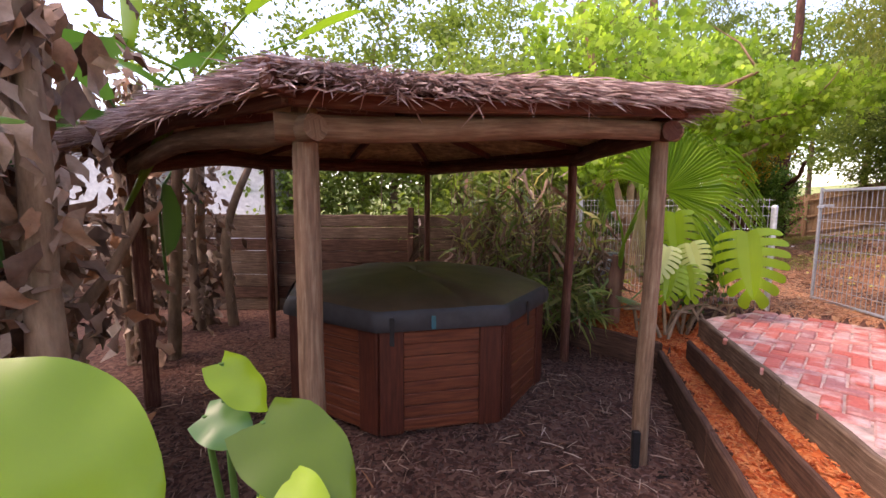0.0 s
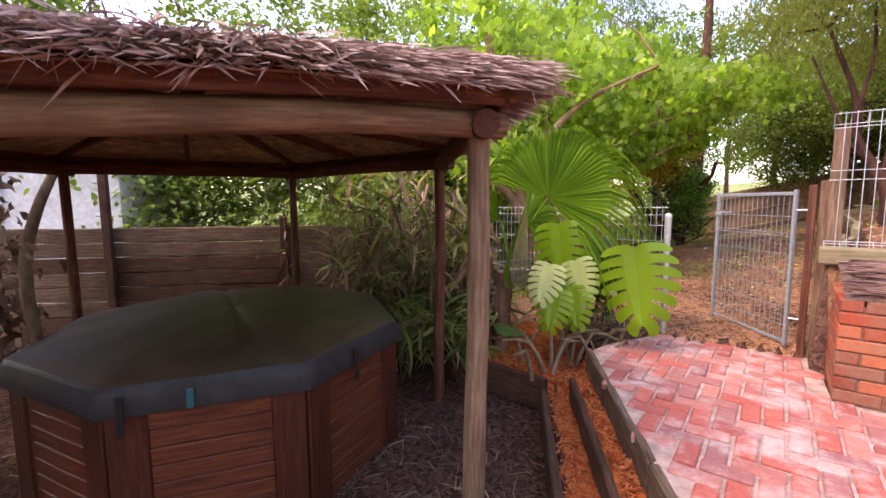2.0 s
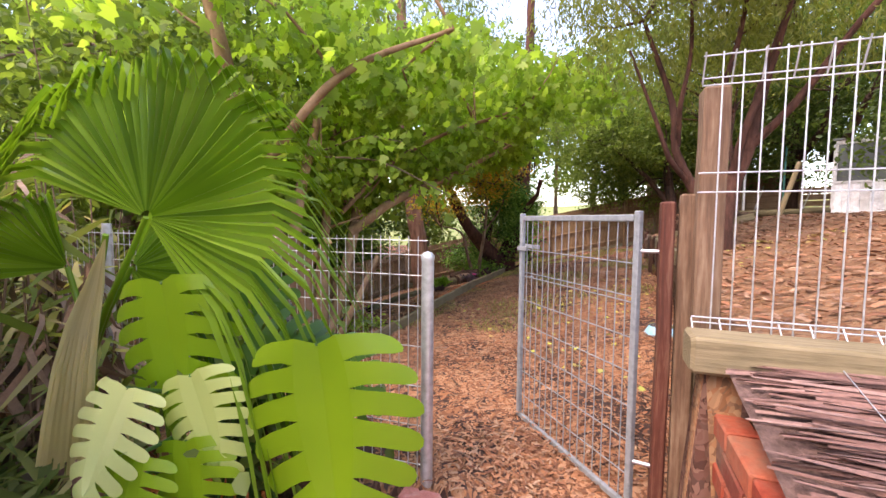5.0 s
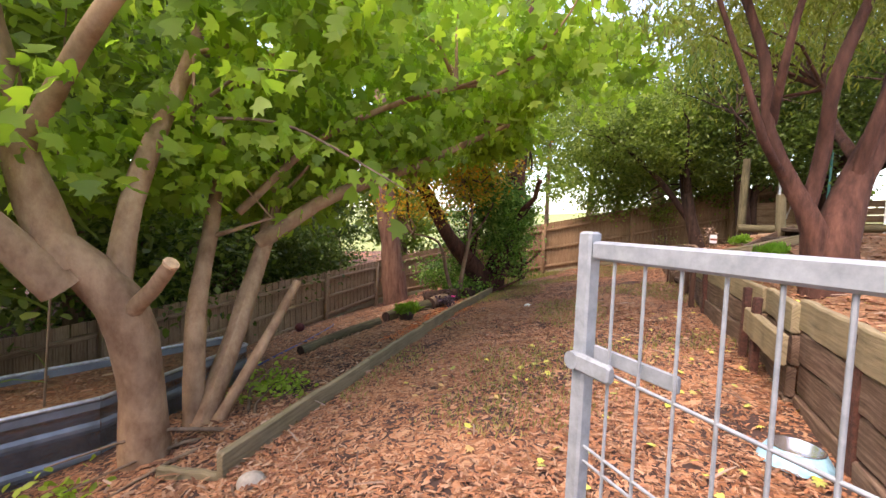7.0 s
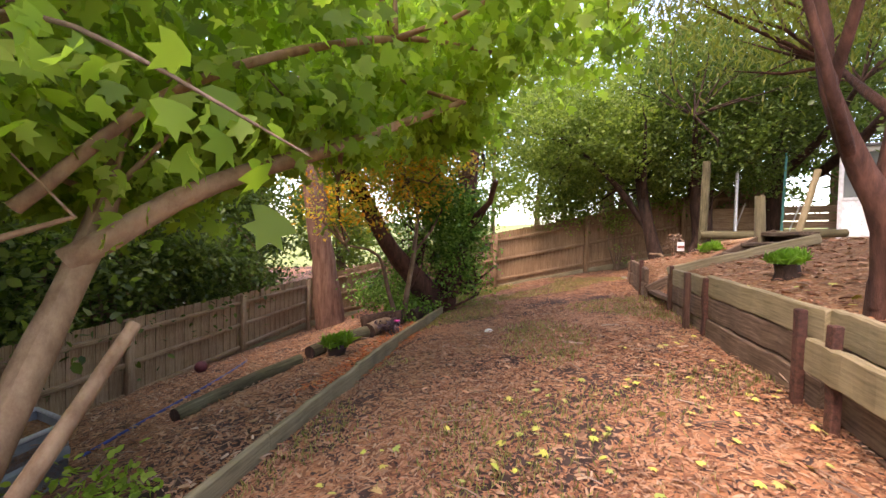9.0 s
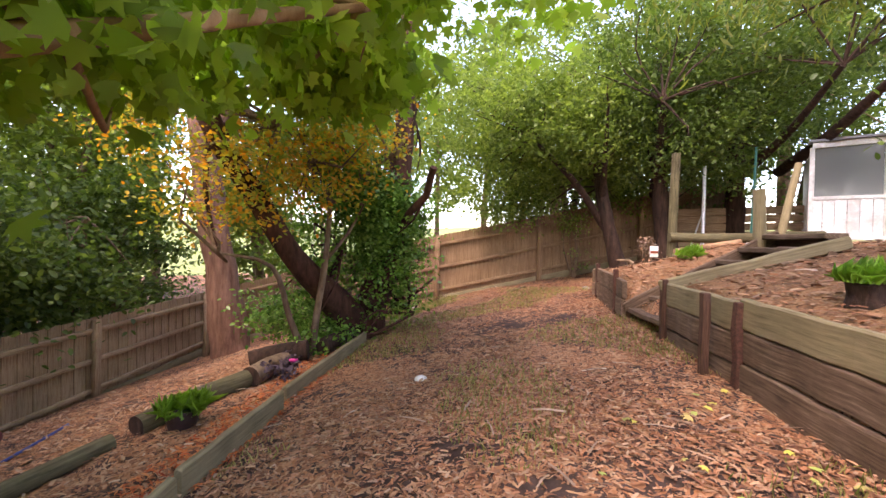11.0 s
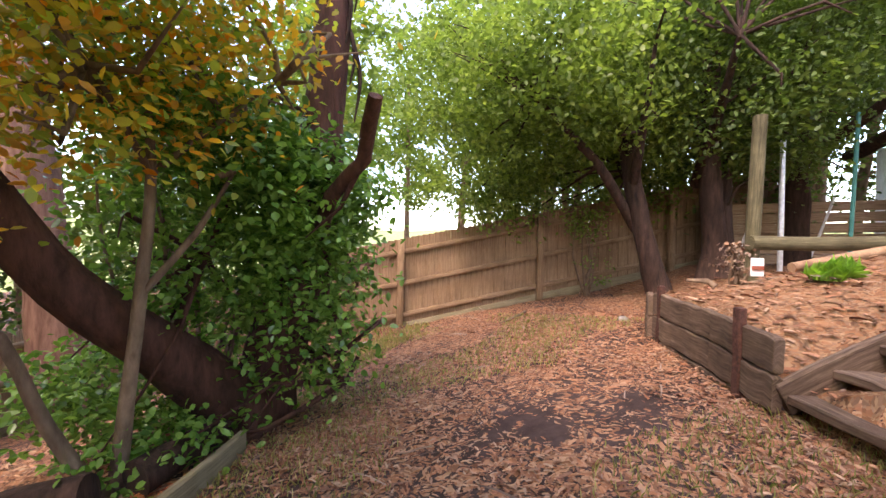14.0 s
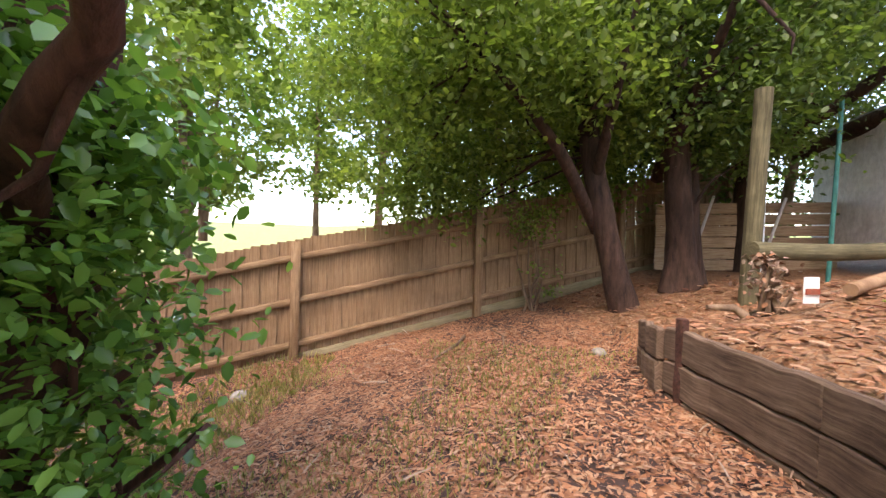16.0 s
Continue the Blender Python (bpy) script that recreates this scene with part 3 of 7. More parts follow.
def ground():
    left = [-v for v in reversed(axis_steps(3.5, 420, 0, 0, 0.12, 0.16)[1:])]
    xs = left + axis_steps(-3.4, 16, -4, 16, 0.085, 0.2)[:-1] + axis_steps(16.1, 420, 0, 0, 0.2, 0.16)
    down = [-v for v in reversed(axis_steps(1.0, 420, 0, 0, 0.12, 0.16)[1:])]
    ys = down + axis_steps(-0.95, 16, -1, 16, 0.085, 0.2)[:-1] + axis_steps(16.1, 420, 0, 0, 0.2, 0.16)
    V, F, MI = [], [], []
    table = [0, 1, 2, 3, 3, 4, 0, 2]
    for y in ys:
        for x in xs:
            z = ground_z(x, y)
            if -4 < x < 16 and -1 < y < 16:
                z += 0.012 * noise.noise(Vector((x * 5, y * 5, 0))) + 0.02 * noise.noise(Vector((x * 1.3, y * 1.3, 3)))
            V.append((x, y, z))
    nx = len(xs)
    for j in range(len(ys) - 1):
        for i in range(nx - 1):
            F.append((j * nx + i, j * nx + i + 1, (j + 1) * nx + i + 1, (j + 1) * nx + i))
            MI.append(table[zone((xs[i] + xs[i + 1]) / 2, (ys[j] + ys[j + 1]) / 2)])
    me = bpy.data.meshes.new("ground")
    me.from_pydata(V, [], F)
    for m in (M_YARD, M_BANK, M_GAZ, M_ORANGE, M_GRASS):
        me.materials.append(m)
    me.polygons.foreach_set("material_index", MI)
    me.polygons.foreach_set("use_smooth", [True] * len(F))
    tagged(new("ground", me), "mulched and leaf-littered sloping garden ground", "ground", kind="structure")


ground()

# ---- fences ----
_b = Builder()
beam(_b, (0, 0, 0), (0, 0, 1), 0.098, 0.016, 0.004, up=(0, 1, 0))
PALING = _b.mesh("paling", False, [M_PALING])
PALING_G = PALING.copy()
PALING_G.materials.clear()
PALING_G.materials.append(M_PALING2)


def paling_fence(name, a, b, za, zb, ha, hb, posts, label, side=1, mesh=PALING, m=M_PALING, plinth=True):
    """Lapped vertical palings with three rails and posts on the garden side."""
    a, b = Vector(a), Vector(b)
    f = thing(name, (a.x, a.y, za), label, "fence", kind="structure")
    L = (b - a).length
    d = (b - a) / L
    nrm = Vector((-d.y, d.x)) * side
    yaw = math.atan2(d.y, d.x)
    n = int(L / 0.088)
    for i in range(n):
        t = (i + 0.5) / n
        p = a + d * (L * t)
        z = za + (zb - za) * t
        h = ha + (hb - ha) * t
        o = new("paling", mesh)
        o.parent = f
        off = nrm * (-0.02 if i % 2 else -0.038)
        o.location = Vector((p.x + off.x, p.y + off.y, z + (0.12 if plinth else 0) + rng.normal() * 0.004)) - Vector(f.location)
        o.rotation_euler = (0, rng.normal() * 0.004, yaw)
        o.scale = (1, 1, h - (0.12 if plinth else 0))
    for k, r in enumerate((0.18, 0.52, 0.86)):
        q = Builder()
        pa, pb = a + nrm * 0.015, b + nrm * 0.015
        beam(q, (pa.x, pa.y, za + ha * r), (pb.x, pb.y, zb + hb * r), 0.04, 0.07, 0.006, 8, 0.003)
        part("rail", q, m, f)
    for t in posts:
        p = a + d * (L * t) + nrm * 0.05
        z, h = za + (zb - za) * t, ha + (hb - ha) * t
        q = Builder()
        beam(q, (p.x, p.y, z - 0.1), (p.x, p.y, z + h * 0.985), 0.1, 0.075, 0.006, up=(nrm.x, nrm.y, 0))
        part("post", q, m, f)
    if plinth:
        q = Builder()
        beam(q, (a.x, a.y, za + 0.05), (b.x, b.y, zb + 0.05), 0.03, 0.15, 0.004, 6, 0.003)
        part("plinth_board", q, M_SLEEPG, f)
    return f


paling_fence("paling_fence", (9.6, 14.68), (16.9, 9.2), -0.52, 1.42, 1.42, 1.45, [0.01, 0.254, 0.498, 0.75, 0.99], "brown timber paling fence with three rails and square posts beside the mulched path", -1)
paling_fence("paling_fence", (0.6, 9.1), (7.6, 15.85), -1.5, -1.05, 1.35, 1.2, [0.0, 0.26, 0.505, 0.745, 0.995], "weathered grey-brown paling fence sloping down beside the garden bed", -1, PALING_G, M_PALING2)
paling_fence("paling_fence", (7.62, 15.87), (9.55, 15.6), -1.05, -0.7, 1.2, 1.3, [1.0], "shaded paling fence behind the gum tree", -1)
paling_fence("paling_fence", (9.58, 15.6), (9.6, 14.75), -0.7, -0.52, 1.3, 1.42, [0.5], "paling fence hidden behind the ivy", 1)


def sleeper_wall(name, runs, label):
    w = thing(name, (*runs[0][0], runs[0][2]), label, "retaining wall", kind="structure")
    for a, b, z0, zt, zt2, mats in runs:
        n = len(mats)
        for k, m in enumerate(mats):
            q = Builder()
            h = 0.2
            z = zt - h * (k + 0.5)
            z2 = zt2 - h * (k + 0.5)
            A, B = Vector(a), Vector(b)
            d = (B - A).normalized()
            j = rng.normal() * 0.01
            beam(q, (a[0] + d.y * j, a[1] - d.x * j, z), (b[0] + d.y * j, b[1] - d.x * j, z2), 0.055, h - 0.008, 0.01, 10, 0.004)
            part("sleeper", q, m, w, "", False)
    return w


S, G, D = M_SLEEPER, M_SLEEPG, M_SLEEPD
sleeper_wall("retaining_wall", [
    ((4.62, 3.84), (5.95, 4.78), 0, 0.78, 0.8, (G, S, S, S)),
    ((5.85, 4.68), (7.0, 5.58), 0, 0.88, 0.9, (G, S, S, S)),
    ((6.78, 5.56), (7.42, 6.08), 0, 0.70, 0.73, (G,)),
    ((6.95, 5.60), (7.6, 6.06), 0, 0.87, 0.88, (G, S, S, S)),
    ((7.55, 6.04), (8.66, 7.14), 0, 0.88, 0.95, (G, S, S, S)),
    ((8.64, 7.16), (9.5, 7.89), 0, 0.93, 0.94, (G, S, S, S)),
    ((10.02, 8.54), (10.55, 8.95), 0, 0.88, 0.92, (S, S, S)),
    ((10.53, 8.93), (11.3, 9.54), 0, 0.92, 0.94, (S, S, S)),
    ((11.3, 9.58), (11.75, 9.75), 0, 0.92, 0.9, (S, S)),
], "weathered timber sleeper retaining wall holding the bark-mulched bank")
for x, y, z0, z1, m in ((7.57, 6.14, 0.1, 0.86, M_STAKE), (7.28, 5.92, 0.1, 0.83, M_STAKE), (8.65, 7.12, 0.2, 0.92, M_STAKE), (8.75, 7.34, 0.2, 0.95, M_SLEEPD), (6.4, 5.05, 0.2, 0.85, M_STAKE), (9.5, 7.88, 0.3, 0.97, M_SLEEPD), (9.7, 8.0, 0.4, 0.9, None), (10.27, 8.70, 0.4, 0.99, M_STAKE), (11.21, 9.42, 0.5, 1.01, M_STAKE), (5.4, 4.3, 0, 0.8, M_STAKE)):
    if m is None:
        continue
    q = Builder()
    beam(q, (x - 0.03, y + 0.04, z0), (x - 0.03, y + 0.04, z1), 0.058, 0.05, 0.006, 4, 0.004, up=(0.7, -0.7, 0))
    single("wall_stake", q, m, "dark rusted steel stake holding the sleepers", "post", "retaining wall stakes", False)


def steps():
    st = thing("garden_steps", (9.8, 8.3, 0.5), "weathered timber garden steps with mulch on the treads, between timber stringers", "steps")
    up = Vector((0.655, -0.756, 0))
    l0, r0 = Vector((10.04, 8.52, 0)), Vector((9.45, 7.95, 0))
    for k in range(7):
        z = 0.57 + 0.135 * k
        a, c = l0 + up * (0.215 * k), r0 + up * (0.215 * k)
        q = Builder()
        off = up * 0.11
        beam(q, (a.x + off.x, a.y + off.y, z), (c.x + off.x, c.y + off.y, z), 0.2, 0.05, 0.008, 8, 0.004)
        part("tread", q, M_SLEEPER, st, "", False)
        q = Builder()
        o2 = up * 0.17
        beam(q, (a.x + o2.x, a.y + o2.y, z - 0.09), (c.x + o2.x, c.y + o2.y, z - 0.09), 0.03, 0.125, 0.006)
        part("riser", q, M_SLEEPD, st, "", False)
    for base, z0, z1, m, h in ((l0, 0.56, 1.38, M_SLEEPER, 0.17), (r0, 0.90, 1.33, M_SLEEPG, 0.11)):
        e = base + up * 1.5
        q = Builder()
        beam(q, (base.x, base.y, z0), (e.x, e.y, z1), 0.05, h, 0.01, 8, 0.004)
        part("stringer", q, m, st, "", False)


steps()

# ---- gazebo ----
GZ = -0.72
GPOST = [(-0.61, 1.88), (1.39, 2.70), (1.42, 4.62), (-0.22, 6.2), (-2.25, 5.45), (-2.50, 3.45)]
GC = (-0.45, 4.05)


def gazebo():
    g = thing("gazebo", (GC[0], GC[1], GZ), "open timber pole gazebo with a low brush-thatched roof over the spa", "gazebo")
    tops = 1.50
    for k, (x, y) in enumerate(GPOST):
        q = Builder()
        r = (0.062, 0.055, 0.05, 0.045, 0.045, 0.06)[k]
        lean = (-0.0, 0.02, 0.02, 0.01, 0, -0.02)[k]
        tube(q, [(x, y, GZ - 0.15), (x, y, GZ + 0.6), (x + lean, y, GZ + 1.4), (x + lean, y, tops + (-0.02 if k in (0, 5) else 0.02))], [r * 1.02, r, r * 0.96, r * 0.93], 14, 0.03, step=0.15)
        part("post", q, M_POST if k in (0, 1) else M_BEAM, g)
    q = Builder()
    beam(q, (1.33, 2.63, GZ + 0.0), (1.33, 2.63, GZ + 0.26), 0.035, 0.05, 0.004)
    part("post_bracket", q, M_BLACK, g, "black metal post bracket", False)
    n = len(GPOST)
    for k in range(n):
        a, c = Vector(GPOST[k]), Vector(GPOST[(k + 1) % n])
        d = (c - a).normalized()
        out = Vector((d.y, -d.x))
        a2, c2 = a - d * 0.13 + out * 0.03, c + d * 0.13 + out * 0.03
        zo = (0.0, -0.01, 0.0, 0.01, 0.0, -0.01)[k]
        q = Builder()
        tube(q, [(a2.x, a2.y, tops + 0.07 + zo), ((a2.x + c2.x) / 2, (a2.y + c2.y) / 2, tops + 0.085 + zo), (c2.x, c2.y, tops + 0.07 + zo)], [0.062, 0.066, 0.06], 12, 0.05, step=0.2)
        part("ring_beam", q, M_POST if k in (0, 5) else M_BEAM, g)
        q = Builder()
        e, f2 = a + out * 0.12 - d * 0.1, c + out * 0.12 + d * 0.1
        beam(q, (e.x, e.y, tops + 0.19), (f2.x, f2.y, tops + 0.19), 0.035, 0.1, 0.006, 4, 0.003)
        part("fascia", q, M_BEAM, g, "", False)
    apex = Vector((GC[0], GC[1], 2.0))
    for k in range(n):
        a = Vector((*GPOST[k], tops + 0.17))
        o = (a - apex)
        o.z = 0
        e = a + o.normalized() * 0.36 + Vector((0, 0, 0.03))
        q = Builder()
        beam(q, e, apex - Vector((0, 0, 0.03)), 0.05, 0.11, 0.006, 6, 0.003)
        part("rafter", q, M_POST if k == 1 else M_BEAM, g, "", False)
    for k in range(n):
        for s in (0.5,):
            a, c = Vector(GPOST[k]), Vector(GPOST[(k + 1) % n])
            m = a + (c - a) * s
            q = Builder()
            beam(q, (m.x, m.y, tops + 0.2), apex - Vector((0, 0, 0.05)), 0.04, 0.08, 0.005, 3)
            part("rafter", q, M_BEAM, g, "", False)
    # thatch bulk: a shallow cone with a thick ragged rim
    rim = []
    for k in range(n):
        a, c = Vector(GPOST[k]), Vector(GPOST[(k + 1) % n])
        for s in range(14):
            m = a + (c - a) * (s / 14)
            o = (m - Vector(GC)).normalized()
            ov = 0.22 + 0.08 * abs(1 - 2 * (s / 14)) ** 3 + 0.3 * math.exp(-(m - Vector(GPOST[5])).length_squared / 0.25)
            rim.append(m + o * ov)
    N = len(rim)
    q, q2 = Builder(), Builder()
    rings = [(1.0, 0.0, 0.0), (1.015, 0.035, 0), (0.985, 0.085, 0), (0.85, 0.16, 0), (0.6, 0.29, 0), (0.3, 0.44, 0), (0.03, 0.56, 0)]
    V = []
    for f, dz, _ in rings:
        for i, p in enumerate(rim):
            x, y = GC[0] + (p.x - GC[0]) * f, GC[1] + (p.y - GC[1]) * f
            w = 0.02 * noise.noise(Vector((x * 4, y * 4, dz * 6)))
            V.append((x + w, y + w, 1.70 + dz * 0.75 + w))
    F = [(k * N + i, k * N + (i + 1) % N, (k + 1) * N + (i + 1) % N, (k + 1) * N + i) for k in range(len(rings) - 1) for i in range(N)]
    q.add(V, F)
    V = []
    for f, z in ((0.995, 1.69), (0.6, 1.82), (0.3, 1.92), (0.02, 1.98)):
        for p in rim:
            V.append((GC[0] + (p.x - GC[0]) * f, GC[1] + (p.y - GC[1]) * f, z))
    F = [((k + 1) * N + i, (k + 1) * N + (i + 1) % N, k * N + (i + 1) % N, k * N + i) for k in range(3) for i in range(N)]
    q2.add(V, F)
    part("thatch", q, M_THATCHB, g, "thick grey-brown brush thatch", kind="")
    part("thatch_lining", q2, M_LINING, g, "tan rush lining under the roof")
    gg = np.random.default_rng(5)
    P, D_ = [], []
    for i in range(N):
        for _ in range(900):
            t = gg.random()
            p = rim[i] * (1 - t) + rim[(i + 1) % N] * t
            o = (p - Vector(GC)).normalized()
            f = gg.choice([1, 1, 1, 0.93, 0.85, 0.7])
            f -= gg.random() * 0.12
            x, y = GC[0] + (p.x - GC[0]) * f, GC[1] + (p.y - GC[1]) * f
            dist = (1 - f)
            z = 1.70 + (0.085 + dist * 0.33 if dist > 0.03 else gg.uniform(0.0, 0.1)) + gg.normal() * 0.01
            P.append((x, y, z))
            D_.append((o.x + gg.normal() * 0.35, o.y + gg.normal() * 0.35, -0.26 + gg.normal() * 0.07))
    strip = (np.array([(-0.006, 0, 0), (0.006, 0, 0), (0.004, 0.5, 0.02), (0.0, 1, -0.06)], float), [(0, 1, 2, 3)])
    scatter("thatch_straw", P, 0.17, strip, M_THATCH, g, "loose dry brush strands", dirs=np.array(D_), kind="stuff", seed=4)
    P = [(GC[0] + (rim[i].x - GC[0]) * f, GC[1] + (rim[i].y - GC[1]) * f, 1.76) for i, f in ((3, .99), (7, 1), (16, 1), (20, 1.0), (22, 1.0), (26, 1.0), (80, 1), (76, 1), (31, 1), (36, 1), (5, 1), (10, 1), (12, 1))]
    scatter("hanging_strand", P, 0.2, strip, M_DRY, g, "", "down", seed=8, kind="stuff")
    # the roof sags towards its near corner
    for ob in g.children:
        if ob.name.startswith("post"):
            continue
        me = ob.data
        co = np.empty(len(me.vertices) * 3)
        me.vertices.foreach_get("co", co)
        co = co.reshape(-1, 3)
        x, y = co[:, 0] + ob.location.x + g.location.x, co[:, 1] + ob.location.y + g.location.y
        d2 = (x - GPOST[0][0]) ** 2 + (y - GPOST[0][1]) ** 2
        d5 = (x - GPOST[5][0] + 0.3) ** 2 + (y - GPOST[5][1] + 0.1) ** 2
        co[:, 2] -= 0.03 + 0.15 * np.exp(-d2 / 2.2) + 0.2 * np.exp(-d5 / 0.9)
        me.vertices.foreach_set("co", co.ravel())
        me.update()


gazebo()


def octagon(c, r, a0, z):
    return [(c[0] + r * math.cos(a0 + k * math.pi / 4), c[1] + r * math.sin(a0 + k * math.pi / 4), z) for k in range(8)]


def spa():
    c, a0 = (-0.256, 4.24), radians(-76.6 + 22.5)
    t = thing("spa_tub", (c[0], c[1], GZ), "octagonal red cedar spa tub with boarded sides", "hot tub")
    R = 1.265
    lo, hi = octagon(c, R, a0, GZ + 0.01), octagon(c, R, a0, 0.19)
    for k in range(8):
        a, d = Vector(lo[k]), Vector(lo[(k + 1) % 8])
        u = (d - a).normalized()
        out = Vector((u.y, -u.x, 0))
        L = (d - a).length
        n = 9
        pan = new("side_panel")
        pan.parent = t
        pan.location = Vector((a + d) / 2) - Vector(t.location)
        for i in range(n):
            h = 0.89 / n
            z = GZ + 0.03 + h * (i + 0.5)
            q = Builder()
            p0, p1 = a + u * (0.19 * L), d - u * (0.19 * L)
            beam(q, (p0.x, p0.y, z), (p1.x, p1.y, z), 0.028, h - 0.004, 0.006, 4, 0.001)
            part("board", q, M_TUB, pan, "", False)
        for e0, e1 in ((0.0, 0.19), (0.81, 1.0)):
            q = Builder()
            p0, p1 = a + u * (e0 * L) - out * 0.002, a + u * (e1 * L) - out * 0.002
            beam(q, ((p0.x + p1.x) / 2 + out.x * 0.012, (p0.y + p1.y) / 2 + out.y * 0.012, GZ + 0.02), ((p0.x + p1.x) / 2 + out.x * 0.012, (p0.y + p1.y) / 2 + out.y * 0.012, 0.17), L * 0.19, 0.034, 0.006, up=(out.x, out.y, 0))
            part("corner_board", q, M_TUBD, t, "", False)
    q = Builder()
    slab(q, [(p[0], p[1]) for p in octagon(c, R - 0.03, a0, 0)], GZ, 0.16)
    part("core", q, M_TUBD, t, "", False)
    q = Builder()
    r0 = octagon(c, R + 0.015, a0, 0.165)
    r1 = octagon(c, R + 0.03, a0, 0.177)
    r2 = octagon(c, R - 0.05, a0, 0.19)
    q.add(r0 + r1 + r2, [(i + o, (i + 1) % 8 + o, (i + 1) % 8 + 8 + o, i + 8 + o) for o in (0, 8) for i in range(8)])
    part("shell_lip", q, M_LIP, t, "white shell edge", False)
    # padded cover in two leaves with a centre fold
    cov = thing("spa_cover", (c[0], c[1], 0.15), "olive-brown padded vinyl spa cover with a dark skirt and centre fold", "spa cover")
    fold = radians(115)
    fx, fy = math.cos(fold), math.sin(fold)
    base = octagon((0, 0), R + 0.045, a0, 0)
    q = Builder()
    rings = [(1.0, 0.14), (1.01, 0.175), (1.0, 0.24), (0.985, 0.27), (0.95, 0.292), (0.85, 0.32), (0.7, 0.345), (0.5, 0.37), (0.3, 0.388), (0.1, 0.4), (0.0, 0.4)]
    M = 12
    V = []
    for f, z in rings:
        for k in range(8):
            a, d = Vector(base[k][:2]), Vector(base[(k + 1) % 8][:2])
            for s in range(M):
                p = (a + (d - a) * (s / M)) * f
                w = 0.012 * noise.noise(Vector((p.x * 3, p.y * 3, z * 2)))
                dist = abs(p.x * fy - p.y * fx)
                groove = -0.03 * math.exp(-(dist / 0.022) ** 2) if f < 0.97 else 0
                V.append((c[0] + p.x, c[1] + p.y, z + (w if f < 1 else 0) + groove))
    N = 8 * M
    q.add(V, [(k * N + i, k * N + (i + 1) % N, (k + 1) * N + (i + 1) % N, (k + 1) * N + i) for k in range(3, len(rings) - 1) for i in range(N)])
    part("cover_top", q, M_VINYL, cov, "olive-brown padded vinyl")
    q = Builder()
    q.add(V, [(k * N + i, k * N + (i + 1) % N, (k + 1) * N + (i + 1) % N, (k + 1) * N + i) for k in range(3) for i in range(N)])
    part("skirt", q, M_SKIRT, cov, "charcoal vinyl skirt")
    q = Builder()
    V2 = []
    for zz, off in ((0.25, 0.012), (0.17, 0.03), (0.115, 0.02)):
        for k in range(8):
            a, d = Vector(base[k][:2]), Vector(base[(k + 1) % 8][:2])
            for s in range(M):
                p = a + (d - a) * (s / M)
                o = p.normalized()
                w = 0.014 * noise.noise(Vector((p.x * 6, p.y * 6, zz * 9)))
                V2.append((c[0] + p.x + o.x * (off + w), c[1] + p.y + o.y * (off + w), zz + w * (2 if zz < 0.1 else 0.5)))
    q.add(V2, [(k * N + (i + 1) % N, k * N + i, (k + 1) * N + i, (k + 1) * N + (i + 1) % N) for k in range(2) for i in range(N)])
    part("skirt_flap", q, M_SKIRT, cov, "loose dark hanging flap")
    for k, s, m in ((7, 0.42, M_BLUEV), (7, 0.12, M_BLACK), (0, 0.4, M_BLACK)):
        a, d = Vector(base[k][:2]), Vector(base[(k + 1) % 8][:2])
        p = a + (d - a) * s
        o = p.normalized()
        q = Builder()
        beam(q, (c[0] + p.x + o.x * 0.04, c[1] + p.y + o.y * 0.04, 0.23), (c[0] + p.x + o.x * 0.05, c[1] + p.y + o.y * 0.05, 0.02 if m is M_BLACK else 0.13), 0.035, 0.006, 0.002, up=(o.x, o.y, 0))
        part("strap", q, m, cov, "", False)


spa()

# ---- sleeper fence behind the gazebo ----
w = thing("sleeper_fence", (-2, 6.9, -0.7), "weathered horizontal timber sleeper fence behind the gazebo", "fence", kind="structure")
for k in range(8):
    z = -0.62 + 0.2 * k
    for x0, x1 in ((-7.6, -5.15), (-5.15, -2.75), (-2.75, -0.5), (-0.5, 0.75)):
        q = Builder()
        beam(q, (x0, 6.9 + rng.normal() * 0.006, z), (x1 - 0.012, 6.9 + rng.normal() * 0.006, z), 0.06, 0.192, 0.01, 8, 0.004)
        part("sleeper", q, (M_SLEEPER, M_SLEEPD)[int(rng.random() * 1.6)], w, "", False)
for x in (-5.15, -2.75, -0.5, 0.8):
    q = Builder()
    beam(q, (x, 6.83, -0.9), (x, 6.83, 1.0 if x != -2.75 else 1.6), 0.1, 0.08, 0.008, up=(0, 1, 0))
    part("post", q, M_SLEEPD, w, "", False)

# ---- patio beds and edging ----
def timber_line(a, b, zt, h, m, label, w=0.05, n=3):
    A, B = Vector(a), Vector(b)
    for i in range(n):
        p, r = A + (B - A) * (i / n), A + (B - A) * ((i + 1) / n - 0.004)
        q = Builder()
        beam(q, (p.x, p.y, zt - h / 2 + rng.normal() * 0.004), (r.x, r.y, zt - h / 2 + rng.normal() * 0.004), w, h, 0.012, 8, 0.004)
        single("edging_timber", q, m, label, "garden edging", "bed edging timbers", False)


